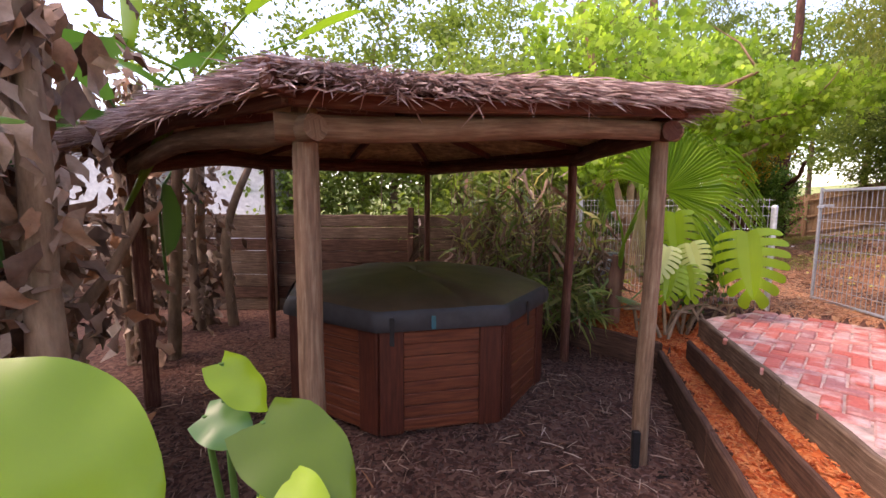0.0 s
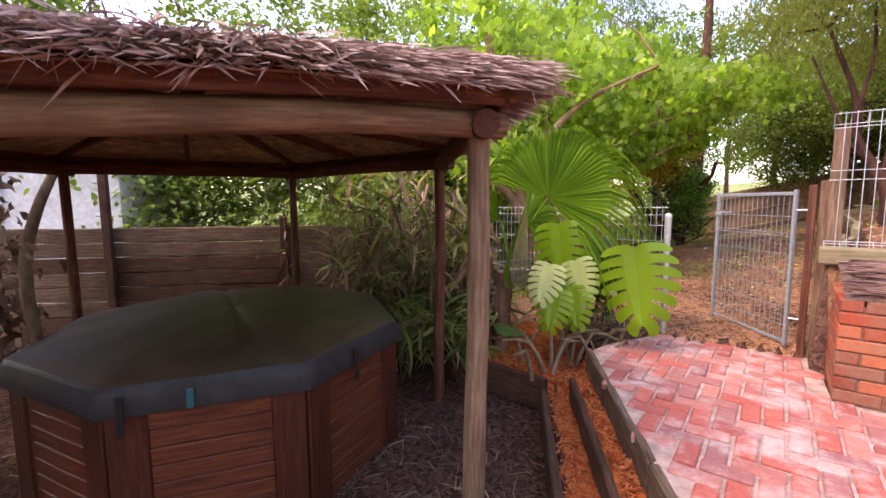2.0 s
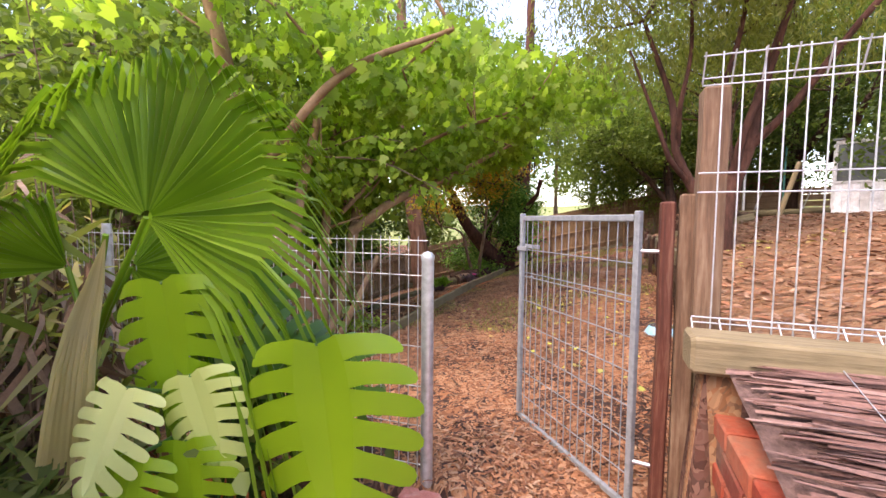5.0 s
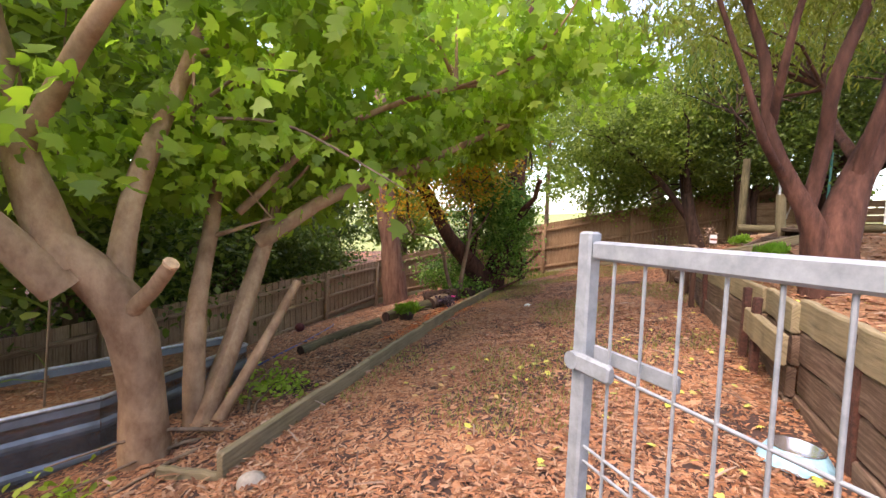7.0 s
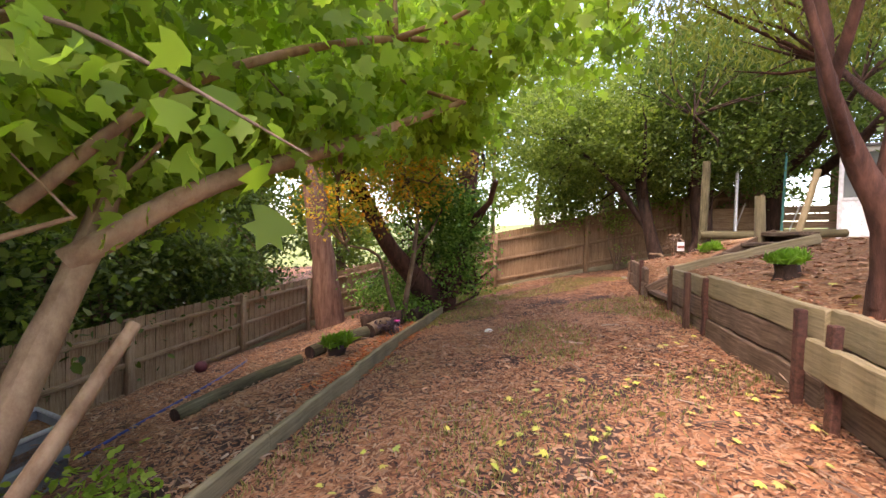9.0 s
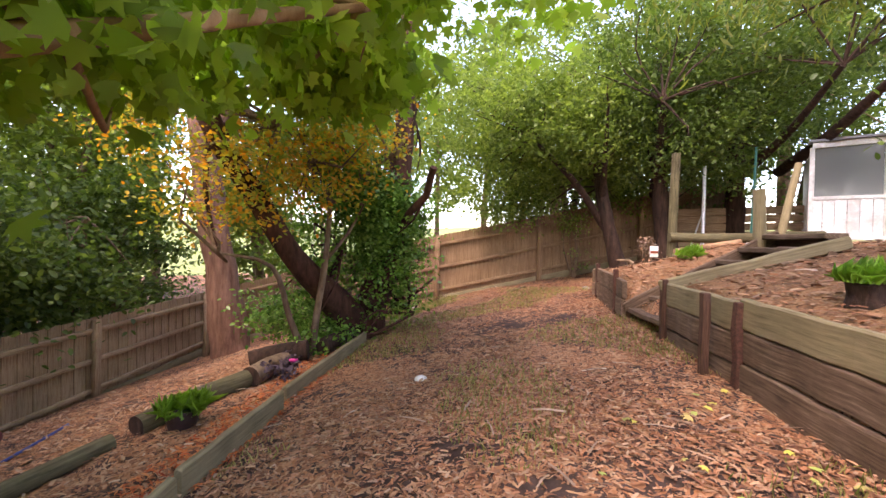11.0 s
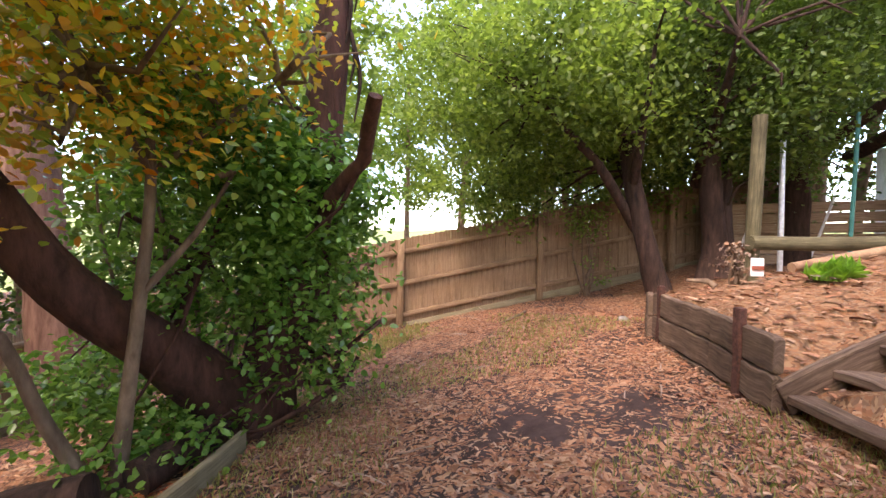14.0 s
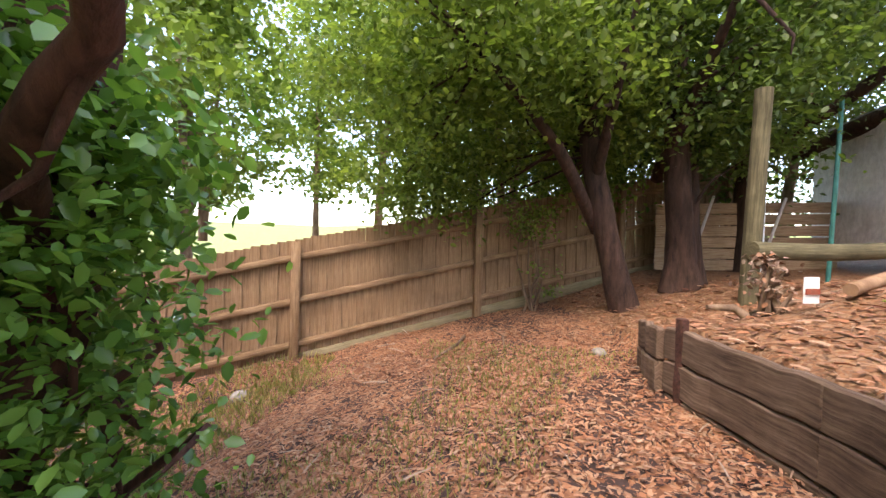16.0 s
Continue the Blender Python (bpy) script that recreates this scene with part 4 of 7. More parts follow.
timber_line(T3[0], T3[1], -0.10, 0.24, M_SLEEPER, "weathered timber edging between brick paving and orange mulch")
timber_line(T2[0], T2[1], -0.27, 0.2, M_SLEEPD, "dark timber edging in the stepped orange-mulched bed", 0.045)
timber_line(T1[0], T1[1], -0.44, 0.3, M_SLEEPD, "dark timber edging at the foot of the stepped bed", 0.055)
timber_line((0.7, 6.1), (2.36, 4.28), -0.40, 0.3, M_SLEEPD, "dark timber edging of the planted bed behind the gazebo", 0.06, 2)
timber_line((3.49, 7.04), (3.80, 6.84), -0.14, 0.2, M_SLEEPG, "short timber garden edging at the maple", 0.045, 1)
for a, b in (((3.80, 6.82), (5.0, 8.03)), ((5.0, 8.03), (5.92, 8.83)), ((5.95, 8.9), (6.75, 9.63)), ((6.83, 9.78), (8.3, 10.98))):
    za, zb = ground_z(a[0] + .1, a[1] - .1) + 0.06, ground_z(b[0] + .1, b[1] - .1) + 0.06
    q = Builder()
    beam(q, (*a, za - 0.05), (*b, zb - 0.05), 0.045, 0.19, 0.01, 8, 0.004)
    single("edging_timber", q, M_SLEEPG, "weathered timber garden edging beside the path", "garden edging", "path edging timbers", False)

# ---- pool-style gate and mesh panels ----
def rod(b, p0, p1, r=0.003, seg=6):
    tube(b, [p0, p1], [r, r], seg, 0, True)


def mesh_panel(par, a, b, z0, z1, spacing, rows, r=0.0025, m=None):
    A, B = Vector(a), Vector(b)
    L = (B - A).length
    n = int(round(L / spacing))
    for i in range(1, n):
        p = A + (B - A) * (i / n)
        q = Builder()
        rod(q, (p.x, p.y, z0), (p.x, p.y, z1), r)
        part("wire", q, m or M_GALV, par)
    for z in rows:
        q = Builder()
        rod(q, (A.x, A.y, z), (B.x, B.y, z), r)
        part("cross_wire", q, m or M_GALV, par)


HINGE, FREE, LATCH = (4.28, 3.88), (4.37, 4.81), (3.60, 4.50)


def gate():
    g = thing("metal_gate", (*HINGE, -0.09), "open galvanised steel wire-mesh gate standing ajar into the yard", "gate")
    z0, z1 = -0.02, 1.255
    for x, y in (HINGE, FREE):
        q = Builder()
        beam(q, (x, y, z0 - 0.02), (x, y, z1 + 0.01), 0.028, 0.028, 0.004, up=(0, 1, 0))
        part("gate_stile", q, M_GATE, g, "", False)
    for z in (z0 + 0.012, z1 - 0.02):
        q = Builder()
        beam(q, (HINGE[0], HINGE[1] + 0.016, z), (FREE[0], FREE[1] - 0.016, z), 0.024, 0.03, 0.004)
        part("gate_rail", q, M_GATE, g, "", False)
    mesh_panel(g, HINGE, FREE, z0 + 0.03, z1 - 0.03, 0.06, [0.13, 0.28, 0.43, 0.58, 0.73, 0.88, 0.905, 1.045], 0.0028, M_GATE)
    q = Builder()
    beam(q, (FREE[0] - 0.018, FREE[1] + 0.010, 1.05), (FREE[0] - 0.024, FREE[1] - 0.08, 1.05), 0.014, 0.03, 0.008)
    tube(q, [(FREE[0] - 0.027, FREE[1] + 0.002, 1.05), (FREE[0] - 0.012, FREE[1] + 0.002, 1.05)], [0.015, 0.015], 14)
    part("latch", q, M_GATE, g, "grey cast latch", False)
    q = Builder()
    beam(q, (FREE[0] + 0.012, FREE[1] - 0.01, 1.065), (FREE[0] + 0.0, FREE[1] - 0.17, 1.065), 0.006, 0.024, 0.002)
    part("latch_strap", q, M_GATE, g, "thin galvanised strap", False)
    q = Builder()
    for z in (0.2, 1.1):
        q = Builder()
        rod(q, (HINGE[0], HINGE[1], z), (HINGE[0] + 0.05, HINGE[1] - 0.07, z), 0.008)
        part("hinge", q, M_GALV, g)
    p = thing("mesh_fence", (*LATCH, -0.12), "galvanised wire-mesh fence panels behind the palm, with a grey steel post", "fence")
    q = Builder()
    tube(q, [(*LATCH, -0.2), (*LATCH, 1.03)], [0.03, 0.03], 14)
    part("post", q, M_GALV, p)
    q = Builder()
    lathe(q, (*LATCH, 1.03), [(0.032, 0), (0.033, 0.02), (0.02, 0.035), (0.0, 0.04)], 14)
    part("post_cap", q, M_GALV, p)
    far = (2.0, 6.02)
    mesh_panel(p, LATCH, far, -0.1, 1.14, 0.05, [0.0, 0.2, 0.4, 0.6, 0.8, 0.95, 1.05, 1.12], 0.0022)
    q = Builder()
    tube(q, [(*far, -0.3), (*far, 1.18)], [0.028, 0.028], 12)
    part("post", q, M_GALV, p)
    mesh_panel(p, far, (0.5, 7.5), -0.1, 1.14, 0.06, [0.0, 0.3, 0.6, 0.9, 1.12], 0.0022)


gate()


def wood_post(at, z0, z1, w, h, m, label, up=(0, 1, 0)):
    q = Builder()
    beam(q, (*at, z0), (*at, z1), w, h, 0.007, 5, 0.002, up=up)
    single("timber_post", q, m, label, "post", "", False)


wood_post((4.345, 3.80), -0.15, 1.30, 0.085, 0.05, M_BEAM, "reddish timber gate post with worn edges", (0.7, -0.7, 0))
wood_post((4.40, 3.745), -0.15, 1.33, 0.04, 0.07, M_POST, "slim timber strip fixed beside the gate post", (0.7, -0.7, 0))
wood_post((4.42, 3.68), 0.8, 1.72, 0.095, 0.09, M_POST, "square stained timber post carrying the mesh", (0.7, -0.7, 0))
wood_post((5.04, 3.02), 0.8, 2.15, 0.1, 0.1, M_POST, "tall square timber post on the retaining sleeper", (0.7, -0.7, 0))
ms = thing("mesh_screen", (4.3, 3.66, 0.82), "galvanised wire-mesh screen on the sleeper wall with looped top and foot", "fence")
_a, _e = Vector((4.33, 3.67)), Vector((5.35, 2.635))
mesh_panel(ms, _a, _e, 0.80, 1.83, 0.064, [0.845, 0.865, 1.33, 1.40, 1.715, 1.74, 1.82], 0.003)
_e2 = Vector((6.6, 1.37))
mesh_panel(ms, _e, _e2, 0.80, 1.83, 0.064, [0.865, 1.33, 1.40, 1.72, 1.82], 0.003)
for i in range(17):
    q = Builder()
    p = _a + (_e - _a) * (i / 16)
    rod(q, (p.x, p.y, 0.86), (p.x - 0.04, p.y - 0.04, 0.80), 0.003)
    part("loop", q, M_GALV, ms)
    q = Builder()
    rod(q, (p.x, p.y, 1.72), (p.x - 0.03, p.y - 0.03, 1.82), 0.003)
    part("loop", q, M_GALV, ms)
q = Builder()
beam(q, (4.24, 3.62, 0.765), (5.8, 2.06, 0.765), 0.16, 0.13, 0.012, 8, 0.003)
single("capping_sleeper", q, M_SLEEPG, "pale treated sleeper capping the brick retaining wall", "sleeper", "", False)
for k in range(5):
    q = Builder()
    beam(q, (4.34 + (k % 2) * 0.01, 3.58, 0.60 - 0.17 * k), (4.62, 3.84, 0.60 - 0.17 * k), 0.08, 0.162, 0.01, 3, 0.003)
    single("sleeper_end", q, M_SLEEPG, "green-grey sleeper stacked beside the gate post", "sleeper", "stacked sleepers by the gate", False)

# ---- brick retaining wall with brush laid on top ----
BW0, BWD = Vector((3.79, 3.06)), Vector((0.70, -0.714))
BWN = Vector((-0.714, -0.70))


def brick_mesh(name, l, h, w, m, ch=0.006):
    b = Builder()
    beam(b, (-l / 2, 0, 0), (l / 2, 0, 0), w, h, ch)
    me = b.mesh(name, False, [m])
    return me


BR = [brick_mesh("brick", 0.228, 0.074, 0.1, M_BRICK), brick_mesh("brick", 0.11, 0.074, 0.1, M_BRICK)]


def brick_wall():
    w = thing("brick_wall", (BW0.x, BW0.y, -0.1), "weathered red brick retaining wall with rough mortar joints", "wall", kind="structure")
    q = Builder()
    n = -BWN
    a, c = BW0 + n * 0.012 + BWD * 0.01, BW0 + BWD * 3.0 + n * 0.012
    slab(q, [(a.x, a.y), (c.x, c.y), (c.x + n.x * 0.72, c.y + n.y * 0.72), (a.x + n.x * 0.72, a.y + n.y * 0.72)], -0.25, 0.52)
    part("mortar", q, M_JOINT, w, "", False)
    yaw = math.atan2(BWD.y, BWD.x)
    for k in range(8):
        z = -0.06 + 0.0835 * k
        s = 0.114 if k % 2 == 0 else 0.055
        if k % 2:
            o = new("brick", BR[1])
            p = BW0 + BWD * 0.055 + n * 0.05
            o.parent, o.location, o.rotation_euler = w, (p.x - BW0.x, p.y - BW0.y, z + 0.1), (0, 0, yaw)
            s = 0.114 + 0.12
        while s < 2.9:
            p = BW0 + BWD * s + n * (0.05 + rng.normal() * 0.003)
            o = new("brick", BR[0])
            o.parent = w
            o.location = (p.x - BW0.x, p.y - BW0.y, z + 0.1 + rng.normal() * 0.0015)
            o.rotation_euler = (rng.normal() * 0.01, rng.normal() * 0.006, yaw + rng.normal() * 0.006)
            s += 0.24
        # return face towards the gate
        t = 0.16 if k % 2 else 0.22
        while t < 0.66:
            p = BW0 + n * t + BWD * 0.05
            o = new("brick", BR[0])
            o.parent = w
            o.location = (p.x - BW0.x, p.y - BW0.y, z + 0.1)
            o.rotation_euler = (0, rng.normal() * 0.01, yaw + math.pi / 2 + rng.normal() * 0.01)
            t += 0.24


brick_wall()
g8 = np.random.default_rng(9)
_n2 = -BWN
q = Builder()
V = []
NX, NY = 30, 6
for i in range(NX + 1):
    for j in range(NY + 1):
        p = BW0 + BWD * (2.8 * i / NX + 0.02) + _n2 * (0.66 * j / NY)
        z = 0.58 + 0.16 * (j / NY) + 0.02 * noise.noise(Vector((p.x * 5, p.y * 5, 1))) - (0.02 if j == 0 else 0)
        V.append((p.x, p.y, z))
q.add(V, [(i * (NY + 1) + j, (i + 1) * (NY + 1) + j, (i + 1) * (NY + 1) + j + 1, i * (NY + 1) + j + 1) for i in range(NX) for j in range(NY)])
mat_thing = thing("brush_mat", (BW0.x, BW0.y, 0.58), "brown brushwood mat wired over the top of the brick wall", "brushwood mat")
part("mat_base", q, M_THATCHB, mat_thing)
P, Dd = [], []
for _ in range(2600):
    s, t = g8.uniform(0, 2.8), g8.uniform(0.0, 0.66)
    p = BW0 + BWD * s + _n2 * t
    P.append((p.x, p.y, 0.595 + 0.16 * t / 0.66 + g8.normal() * 0.006))
    a = g8.normal(0, 0.12)
    Dd.append((BWD.x + a * _n2.x, BWD.y + a * _n2.y, g8.normal(0, 0.02)))
stick = (np.array([(-0.012, 0, 0), (0.012, 0, 0.005), (0.012, 1, 0), (-0.01, 1, 0.005), (0, 0.5, 0.02)], float), [(0, 1, 4), (1, 2, 4), (2, 3, 4), (3, 0, 4)])
scatter("brush_stick", P, 0.4, stick, M_BRUSH, mat_thing, "thin dry brush sticks", dirs=np.array(Dd), kind="stuff", seed=3)
q = Builder()
for s in (0.3, 0.62, 0.95, 1.3):
    p, r = BW0 + BWD * s, BW0 + BWD * (s + 0.03) + _n2 * 0.66
    rod(q, (p.x, p.y, 0.62), (r.x, r.y, 0.77), 0.002)
part("tie_wire", q, M_GALV, mat_thing)

# ---- paving ----
def paving():
    p = thing("brick_paving", (3.0, 2.5, PATIO_Z), "worn red brick paving with pale sandy joints, laid in a herringbone pattern", "paving", kind="structure")
    q = Builder()
    bed = [(2.68, 4.14), (2.92, 4.30), (3.58, 4.52), (4.27, 3.86), (4.40, 3.72), (3.84, 3.10), (5.9, 0.98), (5.9, -0.6), (1.45, -0.6)]
    slab(q, list(reversed(bed)), PATIO_Z - 0.08, PATIO_Z - 0.014)
    part("sand_bed", q, M_SAND, p, "", False)
    me = brick_mesh("paver", 0.216, 0.05, 0.1, M_PAVER, 0.009)
    a = radians(-45)
    ca, sa = math.cos(a), math.sin(a)
    cells = []
    for i in range(-40, 40):
        for j in range(-12, 13):
            bx, by = i * 0.115 + j * 0.46 + 0, i * 0.115 - 0 * j
            cells.append((bx + 0.115, by + 0.0575, 0))
            cells.append((bx + 0.2875, by, 1))

    def inside(x, y):
        c = False
        for (x1, y1), (x2, y2) in zip(bed, bed[1:] + bed[:1]):
            if (y1 > y) != (y2 > y) and x < (x2 - x1) * (y - y1) / (y2 - y1) + x1:
                c = not c
        return c
    placed = []
    for u, v, r in cells:
        x, y = 3.1 + u * ca - v * sa, 2.2 + u * sa + v * ca
        m = 0.05
        if all(inside(x + dx, y + dy) for dx in (-m, m) for dy in (-m, m)):
            placed.append((math.hypot(x - 2.9, y - 3.0), x, y, a + (math.pi / 2 if r else 0)))
    placed.sort()
    rest = Builder()
    for k, (_, x, y, yaw) in enumerate(placed):
        z = PATIO_Z - 0.024 + rng.normal() * 0.003
        if k < 300:
            o = new("paver", me)
            o.parent = p
            o.location = (x - 3.0 + rng.normal() * 0.002, y - 2.5 + rng.normal() * 0.002, z - PATIO_Z)
            o.rotation_euler = (rng.normal() * 0.01, rng.normal() * 0.012, yaw + rng.normal() * 0.012)
        else:
            dx, dy = math.cos(yaw) * 0.111, math.sin(yaw) * 0.111
            beam(rest, (x - dx, y - dy, z), (x + dx, y + dy, z), 0.106, 0.05, 0.007)
    part("outer_paver", rest, M_PAVER2, p, "", False, "stuff")


M_PAVER2 = pieces("red_paver_far", [(0.4, 0.1, 0.06), (0.5, 0.14, 0.09), (0.33, 0.09, 0.07), (0.55, 0.2, 0.13)], 0.8, 45, (0.55, 0.42, 0.36), 0.75, by="island")
paving()
# ---- trees ----
def tree(at, label, bark_m, trunks, crown, leaf_m, shape=OVAL, size=0.07, seed=1, clump=0.25, per=40, face="out", twigs=30, name="tree", keep=0.0, sub=None):
    t = thing(name, at, label, "tree")
    q = Builder()
    for pts, rad in trunks:
        tube(q, pts, rad, 12 if rad[0] > 0.06 else 8, 0.1, step=0.16)
    part("trunk", q, bark_m, t)
    P = blobs(crown, seed, clump, per)
    g = np.random.default_rng(seed + 50)
    tips = [Vector(p[-1]) for p, _ in trunks] + [Vector(p[len(p) // 2]) for p, _ in trunks]
    if twigs:
        q = Builder()
        for i in range(twigs):
            e = Vector(P[g.integers(0, len(P))])
            s = min(tips, key=lambda v: (v - e).length)
            m = (s + e) / 2 + Vector(g.normal(0, 0.12, 3))
            tube(q, [s, m, e], [0.022, 0.014, 0.004], 5, 0.1, step=0.3)
        part("branch", q, bark_m, t, kind="stuff")
    if keep:
        P = clear(P, keep)
    scatter("crown", P, size, shape, leaf_m, t, "", face, seed=seed, kind="stuff")
    return t


def bush(at, label, crown, leaf_m, shape=OVAL, size=0.06, seed=1, clump=0.15, per=30, face="out", name="shrub", stems=8, stem_m=None):
    t = thing(name, at, label, "shrub")
    P = blobs(crown, seed, clump, per)
    g = np.random.default_rng(seed)
    q = Builder()
    for i in range(stems):
        e = Vector(P[g.integers(0, len(P))])
        tube(q, [Vector(at) + Vector((g.normal() * 0.05, g.normal() * 0.05, -0.05)), (Vector(at) + e) / 2 + Vector(g.normal(0, 0.06, 3)), e], [0.02, 0.012, 0.004], 5, 0.05, step=0.25)
    part("stem", q, stem_m or M_BARK_MID, t)
    scatter("foliage", P, size, shape, leaf_m, t, "", face, seed=seed, kind="stuff")
    return t


# maple by the gate
mx, my, mz = 3.39, 7.35, -0.27
tree((mx, my, mz), "multi-stemmed pale-barked maple with cut stubs and broad leaves over the path", M_BARK_PALE, [
    ([(3.39, 7.35, -0.35), (3.36, 7.33, 0.3), (3.28, 7.28, 0.75), (3.0, 7.2, 1.1)], [0.14, 0.12, 0.13, 0.10]),
    ([(3.05, 7.2, 0.95), (2.85, 7.2, 1.7), (2.62, 7.25, 2.9), (2.3, 7.3, 4.4)], [0.10, 0.085, 0.07, 0.04]),
    ([(3.05, 7.15, 0.85), (2.7, 7.0, 1.35), (2.5, 6.9, 1.45)], [0.09, 0.06, 0.055]),
    ([(3.25, 7.28, 0.8), (3.35, 7.45, 1.5), (3.6, 7.8, 2.4), (3.8, 8.2, 3.6)], [0.075, 0.06, 0.045, 0.03]),
    ([(3.35, 7.2, 0.72), (3.47, 7.08, 0.86), (3.56, 6.98, 1.0)], [0.05, 0.045, 0.042]),
    ([(3.62, 7.75, -0.35), (3.62, 7.8, 0.4), (3.7, 8.0, 1.1), (3.9, 8.3, 2.6)], [0.08, 0.07, 0.06, 0.03]),
    ([(3.66, 7.7, -0.3), (3.95, 8.0, 0.55), (4.2, 8.4, 1.4), (4.4, 8.9, 2.6)], [0.085, 0.075, 0.065, 0.03]),
    ([(3.75, 7.65, -0.25), (4.05, 7.75, 0.25), (4.35, 7.95, 0.75)], [0.045, 0.04, 0.03]),
    ([(4.05, 8.2, 1.05), (4.7, 8.2, 1.5), (5.5, 8.2, 1.85), (6.6, 8.3, 2.4)], [0.07, 0.06, 0.045, 0.02]),
    ([(3.9, 8.0, 1.3), (4.6, 7.9, 2.0), (5.8, 8.0, 2.6), (7.2, 8.2, 2.9)], [0.035, 0.028, 0.022, 0.015]),
    ([(2.9, 7.2, 1.6), (3.6, 6.6, 2.5), (4.6, 6.3, 3.0)], [0.05, 0.04, 0.02]),
], [((2.6, 7.2, 3.4), (1.5, 1.4, 1.2), 1700), ((4.2, 8.4, 2.85), (1.5, 1.4, 0.8), 2100), ((4.0, 8.7, 1.95), (0.8, 0.9, 0.5), 1000), ((6.0, 8.2, 3.0), (1.5, 1.2, 0.55), 2300), ((4.2, 6.9, 2.75), (0.9, 0.7, 0.5), 900), ((7.4, 8.6, 3.3), (1.3, 1.2, 0.5), 1300), ((4.1, 9.2, 3.8), (2.2, 1.6, 0.9), 700), ((5.0, 8.7, 2.1), (1.0, 0.8, 0.4), 1500), ((6.4, 9.1, 2.5), (1.1, 0.8, 0.35), 1300), ((2.5, 6.9, 1.9), (0.6, 0.5, 0.6), 600), ((3.2, 7.9, 1.75), (0.8, 0.5, 0.4), 700), ((4.2, 8.8, 1.5), (0.7, 0.5, 0.3), 500)],
    M_MAPLE, LOBED, 0.115, 11, 0.16, 22, "down", 46, keep=0.75)
# fresh cuts on the stubs
q = Builder()
tube(q, [(3.555, 6.985, 0.995), (3.563, 6.977, 1.007)], [0.043, 0.041], 12)
single("cut_branch_face", q, M_CUT, "pale fresh-cut face of a pruned maple stub", "branch stub")
q = Builder()
tube(q, [(2.51, 6.905, 1.448), (2.49, 6.895, 1.456)], [0.056, 0.054], 12)
cut = single("cut_branch_face", q, M_CUT, "pale fresh-cut face of a pruned maple stub", "branch stub")
# one low spray of leaves near the path
spray = thing("maple_spray", (3.8, 7.6, 1.7), "drooping maple spray with broad light green leaves beside the path", "branch")
q = Builder()
tube(q, [(3.6, 7.8, 1.95), (4.1, 7.1, 1.85), (4.45, 6.6, 1.6), (4.75, 6.45, 1.42)], [0.015, 0.01, 0.006, 0.003], 6, 0, step=0.2)
tube(q, [(3.6, 7.8, 2.0), (3.9, 6.9, 2.05), (4.1, 6.3, 1.92)], [0.015, 0.008, 0.003], 6, 0, step=0.2)
part("twig", q, M_BARK_MID, spray)
g1 = np.random.default_rng(3)
P = np.concatenate([np.linspace((4.0, 7.2, 1.85), (4.75, 6.45, 1.42), 40), np.linspace((3.8, 7.2, 2.04), (4.1, 6.3, 1.92), 30)]) + g1.normal(0, 0.07, (70, 3))
scatter("leaf_spray", clear(P, 0.55), 0.1, LOBED, M_MAPLE, spray, "", "down", seed=9, kind="stuff")

# red-barked tree on the bank
tree((7.84, 5.79, 1.02), "red-barked tree with several rising limbs on the mulched bank", M_BARK_RED, [
    ([(7.84, 5.79, 0.82), (7.85, 5.78, 1.21), (7.96, 5.76, 1.60), (8.13, 5.68, 2.07), (8.25, 5.61, 2.77), (8.60, 5.53, 3.87)], [0.188, 0.143, 0.112, 0.083, 0.060, 0.030]),
    ([(7.78, 5.84, 0.90), (7.73, 5.86, 1.33), (7.60, 5.96, 1.64), (7.43, 6.07, 2.07), (7.45, 6.15, 2.62), (7.20, 6.39, 3.63)], [0.112, 0.083, 0.060, 0.045, 0.038, 0.022]),
    ([(7.68, 5.90, 1.45), (7.71, 5.84, 1.92), (7.59, 5.76, 2.38), (7.71, 5.61, 3.09), (7.59, 5.37, 4.02)], [0.053, 0.049, 0.045, 0.030, 0.022]),
    ([(7.55, 6.00, 1.72), (7.24, 6.00, 1.95), (7.08, 6.07, 2.38), (6.81, 6.23, 3.16)], [0.034, 0.030, 0.022, 0.015]),
    ([(7.47, 6.07, 2.11), (7.28, 5.92, 2.54), (7.31, 5.84, 3.09), (7.04, 5.68, 3.71)], [0.030, 0.026, 0.022, 0.015]),
    ([(8.06, 5.72, 1.80), (8.45, 6.07, 2.23), (9.15, 6.46, 2.77)], [0.045, 0.034, 0.022]),
    ([(8.13, 5.68, 2.07), (8.29, 5.29, 2.54), (8.60, 4.90, 3.32), (8.91, 4.59, 3.87)], [0.053, 0.041, 0.034, 0.022]),
    ([(7.98, 5.76, 1.60), (7.94, 5.61, 2.23), (8.13, 5.45, 3.01), (8.06, 5.22, 3.79)], [0.053, 0.045, 0.034, 0.022]),
], [((7.7, 6.4, 3.9), (1.7, 1.5, 0.8), 9000), ((9.2, 5.1, 3.9), (1.6, 1.6, 0.9), 7000), ((7.0, 5.4, 4.0), (1.0, 1.0, 0.6), 3500), ((9.2, 6.8, 3.6), (1.3, 1.0, 0.7), 4000)],
    M_OLIVE, NARROW, 0.11, 21, 0.26, 60, "down", 40, keep=0.9)

